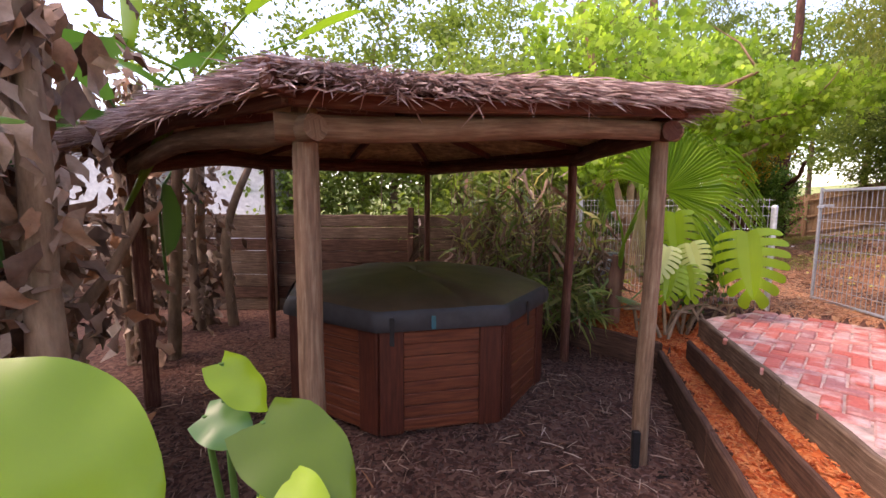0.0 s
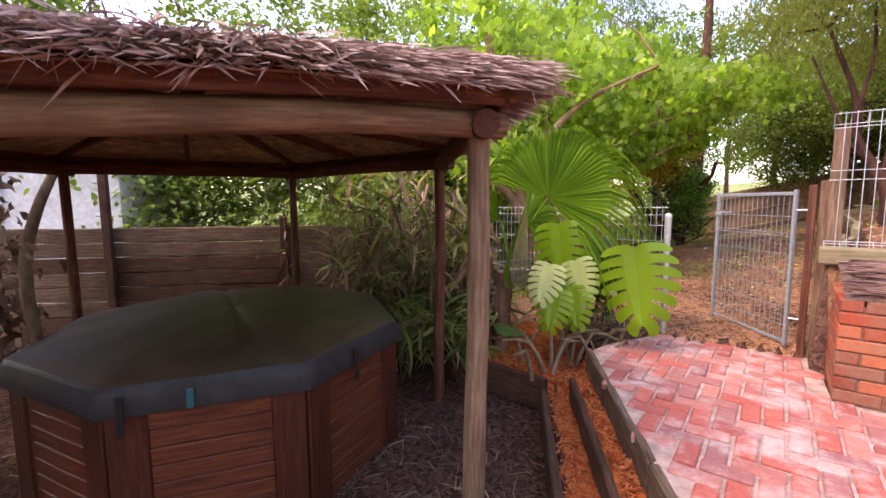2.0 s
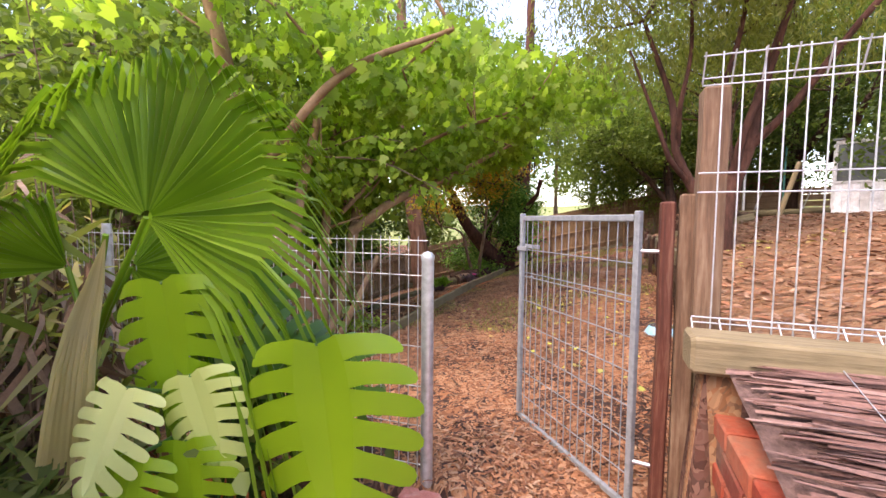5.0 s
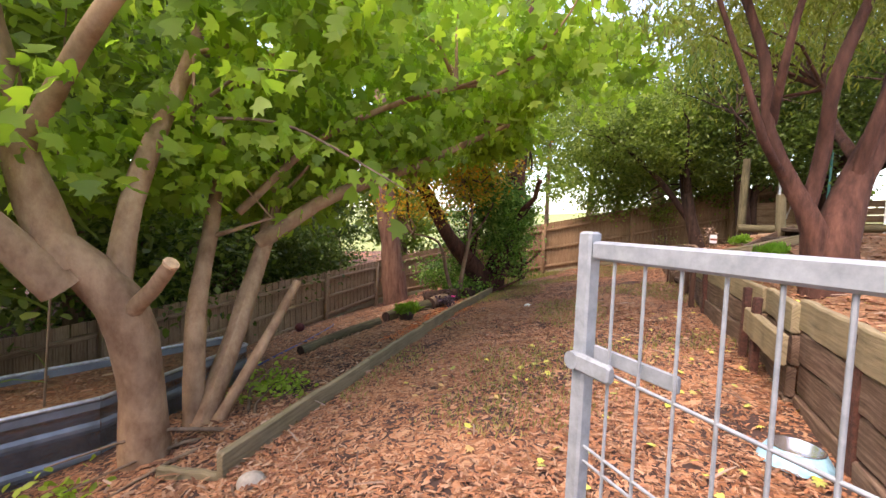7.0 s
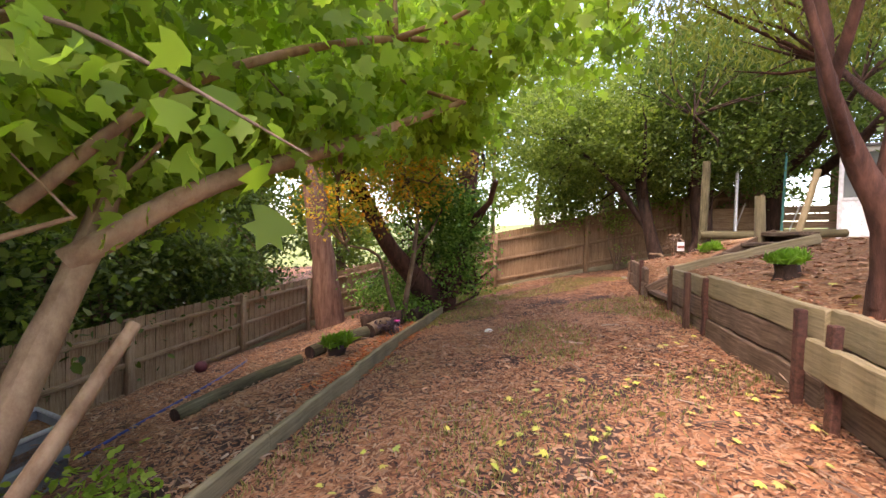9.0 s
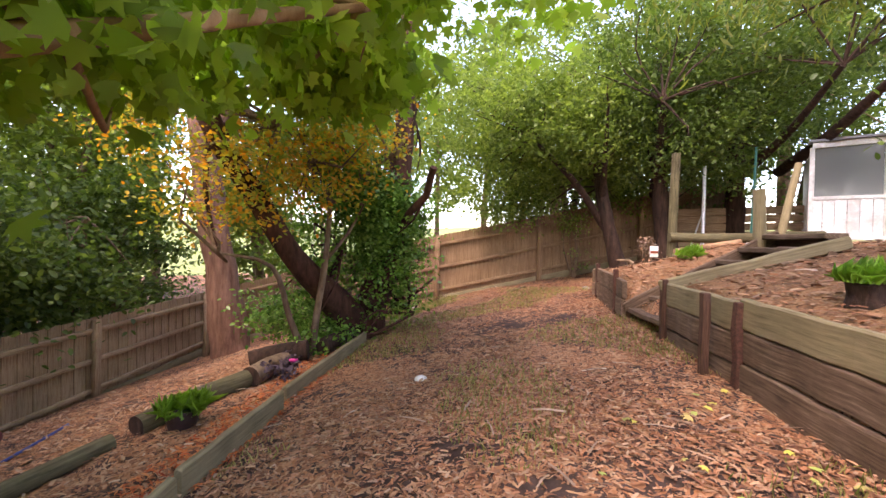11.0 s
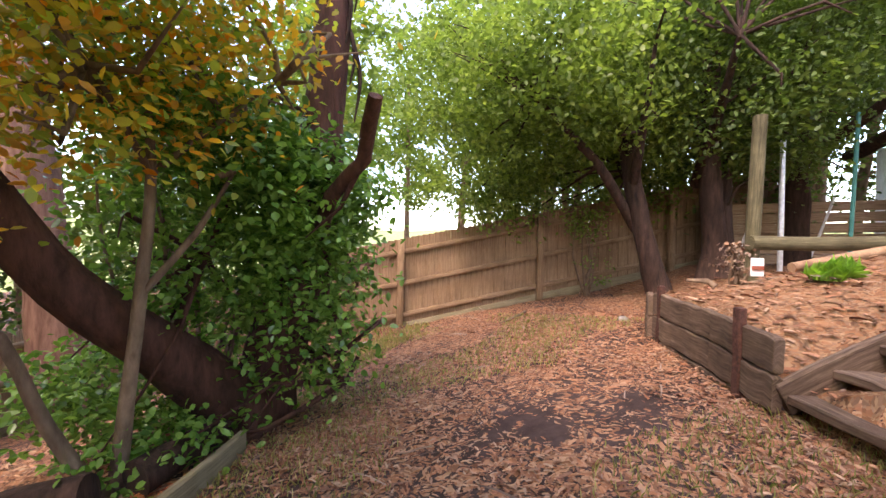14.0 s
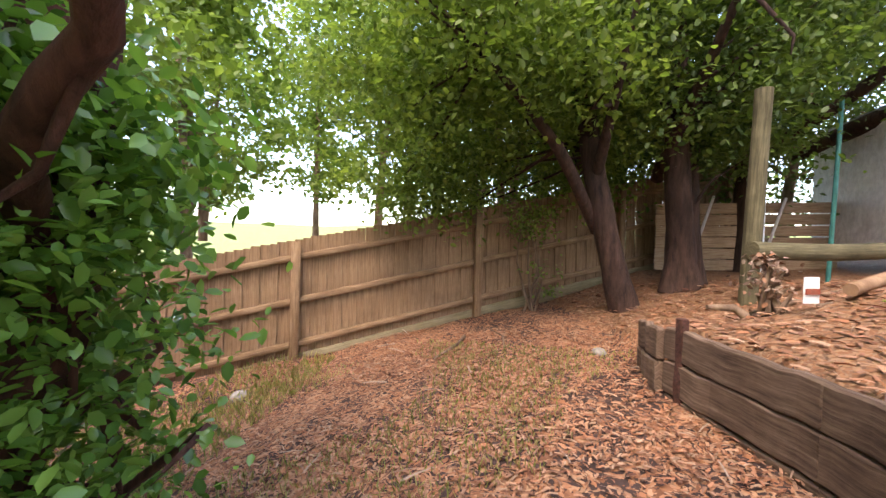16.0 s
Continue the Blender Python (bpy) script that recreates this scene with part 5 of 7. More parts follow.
# dark-trunked trees against the far fence
tree((13.35, 10.15, 0.95), "dark-trunked evergreen spreading over the paling fence", M_BARK_DARK, [
    ([(13.35, 10.15, 0.7), (13.22, 10.3, 1.4), (13.15, 10.5, 2.4), (13.5, 10.9, 4.5)], [0.16, 0.13, 0.12, 0.06]),
    ([(13.25, 10.45, 1.6), (12.6, 10.7, 2.4), (11.9, 11.2, 3.2)], [0.07, 0.06, 0.03]),
    ([(13.2, 10.5, 2.0), (12.7, 10.2, 2.8), (12.2, 9.9, 3.6)], [0.06, 0.05, 0.02]),
], [((12.4, 10.9, 3.5), (1.7, 1.1, 1.0), 13000), ((13.6, 11.6, 4.3), (2.6, 1.6, 1.6), 13000), ((12.7, 12.0, 2.7), (1.3, 0.7, 0.6), 4500), ((12.2, 12.6, 3.9), (1.7, 1.2, 1.3), 7500), ((12.9, 12.4, 1.95), (1.4, 0.4, 0.4), 3500), ((14.6, 10.9, 2.4), (1.0, 0.5, 0.5), 2500), ((13.6, 10.4, 3.0), (0.8, 0.7, 0.6), 3000)],
    M_MIDLEAF, OVAL, 0.075, 31, 0.2, 60, "out", 60)
tree((14.6, 9.95, 1.1), "dark ridged tree trunk with dense hanging foliage near the fence", M_BARK_DARK, [
    ([(14.12, 9.66, 0.9), (14.1, 9.68, 1.25), (14.05, 9.7, 1.7), (13.98, 9.75, 2.5), (14.1, 9.8, 5)], [0.27, 0.17, 0.145, 0.14, 0.08]),
    ([(14.28, 9.52, 0.95), (14.2, 9.56, 1.3), (14.18, 9.6, 1.9), (14.4, 9.6, 3.2)], [0.13, 0.085, 0.08, 0.05]),
    ([(13.95, 9.8, 0.9), (14.0, 9.75, 1.3), (13.98, 9.72, 1.9), (13.8, 9.9, 3.2)], [0.12, 0.08, 0.07, 0.04]),
    ([(14.3, 10.0, 2.3), (13.3, 9.5, 3.1), (12.6, 9.2, 3.6)], [0.08, 0.06, 0.03]),
], [((14.2, 9.6, 3.7), (2.0, 1.5, 1.2), 14000), ((15.2, 8.8, 4.4), (2.2, 1.6, 1.3), 11000), ((13.4, 9.4, 4.7), (1.6, 1.4, 0.9), 6000), ((14.6, 9.3, 2.7), (1.0, 0.8, 0.35), 2200)],
    M_DARKLEAF, OVAL, 0.075, 33, 0.2, 60, "out", 60)
tree((16.0, 9.0, 1.3), "brown trunk of a shaded tree beside the shed", M_BARK_DARK, [
    ([(16.0, 9.0, 1.0), (15.95, 9.0, 2.0), (15.9, 9.0, 3.2), (15.5, 8.9, 5)], [0.24, 0.18, 0.17, 0.08]),
    ([(15.9, 9.0, 2.7), (14.9, 8.0, 3.3), (13.7, 7.2, 3.9)], [0.1, 0.07, 0.04]),
    ([(16.6, 8.4, 2.9), (15.0, 7.5, 3.15), (13.4, 6.6, 3.6)], [0.11, 0.09, 0.05]),
], [((16.2, 9.4, 4.6), (2.2, 1.8, 1.5), 9000), ((15.0, 7.6, 5.0), (2.2, 1.8, 1.1), 9000), ((13.6, 6.2, 5.2), (1.8, 1.8, 1.0), 6000)],
    M_DARKLEAF, OVAL, 0.08, 35, 0.22, 60, "out", 40)
# thin sapling and lattice of twigs by the fence
bush((13.6, 11.35, 0.55), "thin sapling with drooping twigs against the fence", [((13.5, 11.3, 1.75), (0.4, 0.3, 0.3), 550), ((13.8, 11.2, 0.95), (0.5, 0.2, 0.35), 130)], M_MIDLEAF, OVAL, 0.06, 41, 0.1)

# ivy-covered tree with the leaning red limb
tree((8.55, 11.35, 0.0), "leaning red-brown tree smothered in glossy ivy", M_BARK_RED, [
    ([(8.5, 11.4, -0.25), (8.6, 11.35, 0.35), (8.8, 11.15, 1.2), (8.86, 11.08, 2.2), (8.9, 11.05, 3.0), (8.96, 11.05, 6.5)], [0.30, 0.22, 0.17, 0.15, 0.13, 0.09]),
    ([(8.45, 11.4, 0.1), (7.95, 11.3, 0.6), (7.45, 11.2, 1.05), (7.05, 11.15, 1.65), (6.6, 11.0, 2.25), (6.25, 11.0, 3.2), (6.0, 11.0, 4.8)], [0.24, 0.17, 0.13, 0.115, 0.10, 0.09, 0.05]),
    ([(8.8, 11.0, 1.3), (8.66, 10.6, 1.6), (8.72, 10.35, 1.8), (8.66, 10.22, 1.98), (8.62, 10.11, 2.1)], [0.06, 0.05, 0.045, 0.042, 0.038]),
    ([(8.7, 11.2, 0.5), (8.95, 11.0, 0.35), (9.02, 11.0, 0.5), (8.95, 11.05, 0.85)], [0.03, 0.025, 0.022, 0.02]),
    ([(8.75, 11.2, 0.6), (9.02, 10.95, 0.28), (9.12, 10.95, 0.45)], [0.025, 0.02, 0.015]),
    ([(6.55, 11.0, 2.3), (6.5, 10.95, 1.7), (6.62, 10.95, 1.1)], [0.03, 0.022, 0.008]),
    ([(8.0, 11.35, 0.7), (8.15, 11.3, 1.2), (8.35, 11.2, 1.7)], [0.03, 0.028, 0.022]),
], [((8.75, 11.15, 1.0), (0.5, 0.5, 0.75), 5200), ((8.62, 11.0, 1.6), (0.5, 0.45, 0.45), 5500), ((8.15, 11.1, 1.95), (0.6, 0.45, 0.4), 2600), ((8.2, 11.6, 1.3), (0.7, 0.5, 0.8), 4200), ((7.9, 11.9, 0.3), (0.9, 0.5, 0.35), 3200), ((8.0, 11.3, 0.1), (0.6, 0.35, 0.2), 1500)],
    M_IVY, OVAL, 0.062, 51, 0.11, 30, "out", 30, keep=0.7)
tree((6.1, 11.6, 0), "high leafy crown above the leaning limb with mixed green leaves", M_BARK_DARK, [
    ([(6.25, 11.0, 3.1), (6.1, 11.0, 4.2), (6.4, 11.3, 5.2)], [0.06, 0.05, 0.03]),
], [((7.0, 9.4, 2.55), (0.65, 0.45, 0.28), 900), ((7.1, 10.4, 3.2), (1.0, 0.8, 0.35), 1800), ((6.6, 11.2, 4.4), (1.6, 1.4, 0.8), 3600)], M_MAPLE, LOBED, 0.13, 55, 0.16, 22, "down", 16, keep=0.8)
bush((8.2, 11.6, -0.1), "leafy green crown growing through the ivy-covered tree", [((8.0, 11.4, 2.5), (0.8, 0.5, 0.55), 2600), ((9.0, 11.5, 2.2), (0.35, 0.3, 0.6), 900)], M_LIME, OVAL, 0.06, 53, 0.13)
strips = thing("hanging_bark", (8.95, 10.93, 2.6), "dark loose bark strips hanging from the upright trunk", "bark")
for dx, z1, z2 in ((0.0, 2.95, 2.45), (0.05, 2.85, 2.2), (-0.04, 3.3, 2.75), (0.03, 3.6, 3.0)):
    q = Builder()
    tube(q, [(8.94 + dx, 10.94, z1), (9.0 + dx, 10.9, (z1 + z2) / 2), (8.97 + dx, 10.92, z2)], [0.014, 0.018, 0.006], 6, 0.3, step=0.08)
    part("strip", q, M_BARK_DARK, strips)
# thin autumn tree in front of the ivy
tree((7.66, 11.3, -0.15), "slender young tree with pale forked stems and turning orange leaves", M_BARK_MID, [
    ([(7.68, 11.2, -0.25), (7.72, 11.1, 0.4), (7.75, 10.98, 1.0), (7.78, 10.95, 1.7), (7.7, 10.9, 2.4)], [0.05, 0.04, 0.035, 0.028, 0.015]),
    ([(7.66, 11.22, -0.2), (7.4, 11.1, 0.35), (7.15, 11.0, 0.95), (6.6, 10.9, 1.1)], [0.045, 0.035, 0.025, 0.012]),
    ([(7.75, 10.98, 1.0), (7.98, 10.85, 1.35), (8.15, 10.8, 1.7)], [0.022, 0.018, 0.01]),
    ([(7.78, 10.95, 1.65), (7.5, 10.8, 2.1), (7.1, 10.7, 2.4)], [0.02, 0.015, 0.008]),
    ([(7.78, 10.95, 1.65), (8.1, 10.8, 2.0), (8.3, 10.6, 2.2)], [0.02, 0.015, 0.008]),
], [((7.9, 10.9, 2.25), (0.6, 0.3, 0.4), 1100), ((7.5, 10.75, 2.1), (0.85, 0.6, 0.45), 1900), ((6.9, 10.8, 1.85), (0.75, 0.5, 0.5), 1600), ((7.9, 10.6, 2.5), (0.6, 0.5, 0.35), 1100), ((6.7, 11.3, 1.5), (0.5, 0.4, 0.3), 400), ((6.3, 11.6, 2.4), (0.7, 0.6, 0.5), 900)], M_AUTUMN, OVAL, 0.058, 57, 0.15, 22, "out", 50, keep=0.6)
# gum behind the corner
tree((7.75, 14.6, -0.7), "tall stringy-barked gum at the fence corner", M_BARK_GUM, [
    ([(7.75, 14.6, -1.0), (7.6, 14.65, 0.5), (7.35, 14.7, 2.2), (7.2, 14.8, 4.5), (7.1, 15.0, 8.5)], [0.34, 0.25, 0.23, 0.2, 0.12]),
    ([(7.3, 14.7, 2.6), (7.7, 14.5, 3.6), (8.6, 14.4, 4.6)], [0.09, 0.07, 0.04]),
], [((7.0, 15.0, 7.4), (2.6, 2.2, 1.8), 5000), ((9.3, 14.6, 6.6), (1.3, 1.2, 1.4), 1800)], M_MIDLEAF, NARROW, 0.2, 61, 0.35, 50, "down", 20)

# ---- belts of trees all round ----
def belt(seed, items, leaf_m, label, size, n, shape=OVAL, face="out", bark_m=None):
    g = np.random.default_rng(seed)
    for (x, y, z, h, r) in items:
        tr = []
        for k in range(2):
            a = g.uniform(0, 6.28)
            tr.append(([(x, y, z - 0.3), (x + 0.15 * math.cos(a), y + 0.15 * math.sin(a), z + h * 0.35), (x + 0.5 * math.cos(a), y + 0.5 * math.sin(a), z + h * 0.8)], [0.12, 0.09, 0.03]))
        cr = [((x + g.normal() * 0.4, y + g.normal() * 0.4, z + h * f), (r, r, h * 0.22), int(n * w)) for f, w in ((0.35, 0.3), (0.6, 0.4), (0.85, 0.3))]
        tree((x, y, z), label, bark_m or M_BARK_MID, tr, cr, leaf_m, shape, size, int(g.integers(1, 9999)), 0.3, 70, face, 14)


belt(101, [(-3.4, 9.8, -0.4, 3.6, 1.5), (-1.2, 10.2, -0.4, 4.0, 1.7), (1.2, 10.4, -0.3, 4.4, 1.7)], M_LIME, "bright green leafy tree behind the sleeper fence", 0.13, 7500)
belt(102, [(-6.4, 12, -0.3, 8, 2.3), (-2.6, 14, -0.6, 8.5, 2.6), (0.6, 15, -1.2, 9, 2.6)], M_MIDLEAF, "tall leafy backdrop tree behind the gardens", 0.17, 9000)
belt(103, [(1.9, 11.8, -1.0, 6, 1.6), (1.7, 8.9, -0.6, 4.8, 1.2), (3.0, 15.0, -1.3, 6.5, 1.9), (5.4, 17.2, -1.3, 6.0, 1.6)], M_MIDLEAF, "dense dark-leaved tree behind the lower fence", 0.12, 9000)
belt(110, [(15.4, 12.6, 0.5, 4.5, 1.5), (17.4, 11.0, 0.8, 5.0, 1.6), (18.6, 8.4, 1.2, 4.6, 1.5), (16.8, 14.0, 0.8, 5.0, 1.5), (17.3, 9.6, 1.2, 4.4, 1.3), (16.4, 11.6, 0.9, 4.2, 1.2), (18.4, 6.6, 1.6, 5.0, 1.4)], M_DARKLEAF, "dark evergreen shrub behind the paling fence", 0.1, 6500)
belt(104, [(3.8, 13.7, -1.2, 3.0, 1.0), (2.2, 12.6, -1.2, 2.8, 1.0), (5.6, 15.6, -1.2, 3.4, 1.1), (4.6, 14.9, -1.2, 2.6, 1.0), (6.4, 16.6, -1.2, 3.0, 1.0), (2.9, 13.0, -1.2, 2.4, 0.9)], M_DARKLEAF, "leafy shrub leaning over the lower fence", 0.1, 7500)
belt(105, [(2.6, 19.5, -1.0, 11, 2.6), (7.4, 20.5, -0.5, 10, 2.0), (5.6, 19.0, -1.0, 6.5, 1.9), (9.6, 18.8, -0.6, 5.0, 1.6), (0.0, 13.0, -1.2, 6.0, 1.9), (16.6, 16.8, 1.2, 7.5, 2.2), (19.5, 13.5, 1.5, 9, 2.8), (20.5, 9.0, 1.6, 9, 2.8)], M_MIDLEAF, "tall leafy tree beyond the fences", 0.17, 9000)
belt(106, [(14.8, 3.2, 1.2, 7, 2.2), (11.2, 1.6, 1.0, 6.5, 2.0), (9.0, -1.8, 1.0, 7, 2.4), (19.0, 4.0, 1.6, 8, 2.6)], M_OLIVE, "olive-green leafy tree on the bank", 0.12, 8000, NARROW, "down", M_BARK_RED)
belt(107, [(12.3, 4.6, 1.1, 5.5, 1.3)], M_DARKLEAF, "shaded shrub tree on the bank", 0.1, 6000)
belt(108, [(3.2, -7.5, -0.1, 6, 2.4), (-2.0, -6.5, -0.3, 6, 2.4), (-6.5, -3.0, -0.4, 6, 2.3), (8.0, -6.0, 0.5, 7, 2.5), (-9.0, 3.0, -0.5, 7, 2.3)], M_MIDLEAF, "leafy green garden tree", 0.2, 3500)
belt(111, [(18.8, 21.8, 1.5, 9.0, 1.5), (13.0, 19.0, 0.6, 8.5, 1.6)], M_MIDLEAF, "hazy green tree far beyond the fence", 0.2, 6000)
belt(109, [(14.6, 21.5, 1.6, 6.5, 2.2), (22, 20, 2.0, 9, 3.0)], M_LIME, "pale green tree beyond the field", 0.2, 5000)

# ---- banana and strelitzia clump ----
BIG = []
for i in range(9):
    t = i / 8
    wdt = 0.19 * math.sin(math.pi * min(1, t * 0.93 + 0.07)) ** 0.6
    BIG.append((t, wdt))


def big_leaf(b, base, tip, width, sag=0.12, roll=0.0, torn=0.0, g=None):
    base, tip = Vector(base), Vector(tip)
    d = tip - base
    L = d.length
    d.normalize()
    s = d.cross(Vector((math.sin(roll), 0.3, math.cos(roll)))).normalized()
    u = s.cross(d)
    V, F = [], []
    for i, (t, w) in enumerate(BIG):
        c = base + d * (L * t) - Vector((0, 0, sag * L * t * t)) 
        w = w / 0.19 * width * (1 - torn * (g.random() if g is not None else 0))
        V += [c - s * w + u * w * 0.25, c, c + s * w + u * w * 0.25]
    for i in range(len(BIG) - 1):
        for k in (0, 1):
            F.append((i * 3 + k, i * 3 + k + 1, i * 3 + 4 + k, i * 3 + 3 + k))
    b.add(V, F)


CURL = (np.array([(0, 0, 0), (0.16, 0.2, 0.1), (0.22, 0.5, -0.1), (0.1, 0.8, 0.12), (0.0, 1, -0.1), (-0.12, 0.75, 0.15), (-0.2, 0.45, -0.02), (-0.1, 0.2, 0.12), (0.02, 0.5, 0.12)], float), [(0, 1, 8), (1, 2, 8), (2, 3, 8), (3, 4, 8), (4, 5, 8), (5, 6, 8), (6, 7, 8), (7, 0, 8)])


def banana(at, seed, h, nl, label, dead=260, stems=3):
    g = np.random.default_rng(seed)
    t = thing("banana_plant", at, label, "banana plant")
    for k in range(stems):
        q = Builder()
        x, y = at[0] + g.normal() * 0.15, at[1] + g.normal() * 0.15
        tube(q, [(x, y, at[2] - 0.1), (x + g.normal() * 0.05, y, at[2] + h * 0.5), (x + g.normal() * 0.2, y + g.normal() * 0.1, at[2] + h)], [0.07, 0.06, 0.04], 10, 0.15, step=0.15)
        part("stem", q, M_BARK_MID, t)
    for k in range(nl):
        q = Builder()
        a = g.uniform(0, 6.28)
        r0, r1 = 0.1, g.uniform(0.35, 0.6)
        z0 = at[2] + h * g.uniform(0.55, 0.95)
        b0 = (at[0] + r0 * math.cos(a), at[1] + r0 * math.sin(a), z0)
        m = (at[0] + r1 * math.cos(a), at[1] + r1 * math.sin(a), z0 + g.uniform(0.3, 0.7))
        e = (at[0] + r1 * 2.2 * math.cos(a), at[1] + r1 * 2.2 * math.sin(a), m[2] + g.uniform(-0.1, 0.5))
        tube(q, [b0, m], [0.02, 0.012], 6, 0, step=0.2)
        big_leaf(q, m, e, g.uniform(0.11, 0.17), 0.15, g.uniform(-0.6, 0.6), 0.2, g)
        part("leaf", q, M_MONSTD, t)
    P = np.array(at) + np.stack([g.normal(-0.1, 0.2, dead), g.normal(0, 0.2, dead), g.uniform(0.15, h + 0.15, dead)], 1)
    scatter("dead_leaf", P, 0.2, CURL, M_DRY, t, "curled dry brown leaf", "down", seed=seed, kind="stuff")


for k, (x, y, h, nl) in enumerate(((-2.5, 2.1, 2.7, 3), (-3.05, 2.75, 2.9, 4), (-3.5, 3.4, 3.2, 4), (-2.2, 3.9, 2.6, 2), (-3.2, 4.6, 3.0, 4), (-3.9, 5.3, 3.1, 4), (-1.75, 1.6, 2.6, 2), (-3.0, 1.8, 2.9, 3), (-3.3, 5.9, 2.8, 3))):
    if (x, y) == (-2.2, 3.9):
        continue
    banana((x, y, GZ), 200 + k, h, nl, "strelitzia clump with broad green leaves and masses of dry brown ones", 900 if y < 3 else 260)
q = Builder()
tube(q, [(-2.25, 1.9, -0.75), (-2.0, 2.0, 0.2), (-2.05, 2.05, 1.0), (-1.9, 2.1, 2.0)], [0.055, 0.05, 0.045, 0.03], 10, 0.1, step=0.15)
tube(q, [(-2.02, 2.02, 0.3), (-1.75, 2.1, 0.65), (-1.6, 2.2, 1.0)], [0.04, 0.03, 0.02], 8, 0.1, step=0.15)
tube(q, [(-2.4, 1.7, -0.4), (-2.1, 1.95, 0.15), (-1.8, 2.2, 0.35)], [0.05, 0.04, 0.03], 8, 0.1, step=0.15)
single("bare_tree_stem", q, M_BARK_MID, "bare grey-brown forked stem in front of the dry leaves", "tree")
q = Builder()
big_leaf(q, (-2.35, 3.55, 1.22), (-2.3, 3.45, 0.62), 0.22, 0.02, 1.2)
tube(q, [(-2.6, 3.9, 0.2), (-2.5, 3.7, 1.0), (-2.35, 3.55, 1.22)], [0.015, 0.012, 0.01], 6, 0, step=0.2)
single("broad_leaf_plant", q, M_MONSTD, "single broad hanging green leaf beside the gazebo post", "plant")
for k, (p, e) in enumerate((((-1.35, 3.0, 2.35), (-1.0, 3.2, 2.75)), ((-1.9, 2.6, 2.0), (-1.7, 2.4, 2.9)), ((-1.2, 3.6, 2.4), (-0.7, 3.9, 2.8)))):
    q = Builder()
    big_leaf(q, p, e, 0.11, 0.05, 0.4)
    tube(q, [(-2.5, 3.3, 1.0), (-1.9, 3.2, 1.9), p], [0.018, 0.014, 0.01], 6, 0, step=0.2)
    single("strelitzia_leaf", q, M_PALM, "tall upright green leaf rising over the thatch", "leaf", "upright leaves over the roof")

# ---- fan palm ----
def fan_palm():
    hub = Vector((2.46, 4.62, 1.22))
    t = thing("fan_palm", (2.1, 5.0, -0.4), "green fan palm with a large pleated frond and dry split tips", "palm")
    g = np.random.default_rng(2)

    def fan(hub, axis, rad, spread, n, normal, m, name="frond"):
        hub = Vector(hub)
        q = Builder()
        axis, normal = Vector(axis).normalized(), Vector(normal).normalized()
        side = axis.cross(normal).normalized()
        for i in range(n):
            for half in (0, 1):
                a0 = -spread + 2 * spread * (i + half * 0.5) / n
                a1 = -spread + 2 * spread * (i + half * 0.5 + 0.5) / n
                r = rad * (0.82 + 0.18 * math.cos(a0 * 0.5)) * g.uniform(0.94, 1.05)
                prev = None
                V = []
                for t_ in (0.03, 0.35, 0.6, 0.78, 0.92, 1.0):
                    nar = 1 if t_ < 0.6 else max(0.04, 1 - (t_ - 0.6) / 0.4)
                    mid = (a0 + a1) / 2
                    droop = -1.5 * max(0, t_ - 0.6) ** 2 * rad * 2
                    for a, lift in ((mid - (mid - a0) * nar, 0.012 if half == 0 else -0.012), (mid + (a1 - mid) * nar, -0.012 if half == 0 else 0.012)):
                        p = hub + (axis * math.cos(a) + side * math.sin(a)) * (r * t_) + normal * (lift * min(1, t_ * 3) + 0.1 * t_ * t_) + Vector((0, 0, droop))
                        V.append(p)
                q.add(V, [(2 * k, 2 * k + 1, 2 * k + 3, 2 * k + 2) for k in range(5)])
        part(name, q, m, t)
    fan(hub, (0.5, -0.22, 0.8), 0.92, radians(108), 46, (-0.35, -0.85, 0.35), M_PALM)
    fan((2.35, 4.9, 1.0), (0.6, 0.3, -0.2), 0.75, radians(80), 26, (0.2, -0.8, 0.6), M_PALM)
    fan((2.3, 4.75, 1.15), (-0.15, -0.1, -1.0), 0.6, radians(9), 8, (-0.3, -0.9, 0.2), M_DRYP, "dry_frond")
    fan((2.1, 5.0, 1.0), (-0.6, -0.3, 0.5), 0.45, radians(50), 18, (0.3, -0.8, 0.5), M_PALM)
    for e in (hub, Vector((2.35, 4.9, 1.0)), Vector((2.3, 4.75, 1.15)), Vector((2.1, 5.0, 1.0))):
        q = Builder()
        tube(q, [(2.15, 5.05, 0.0), (2.18, 4.95, 0.6), e], [0.022, 0.016, 0.011], 7, 0, step=0.15)
        part("petiole", q, M_PALM, t)
    q = Builder()
    tube(q, [(2.12, 5.05, -0.5), (2.14, 5.05, 0.1), (2.15, 5.03, 0.45)], [0.1, 0.09, 0.06], 12, 0.25, step=0.06)
    part("trunk", q, M_BARK_GUM, t)


M_DRYP = leafmat("dry_palm", [(0.4, 0.36, 0.22), (0.55, 0.5, 0.34)], 0.3, 0.6, 0.2)
fan_palm()


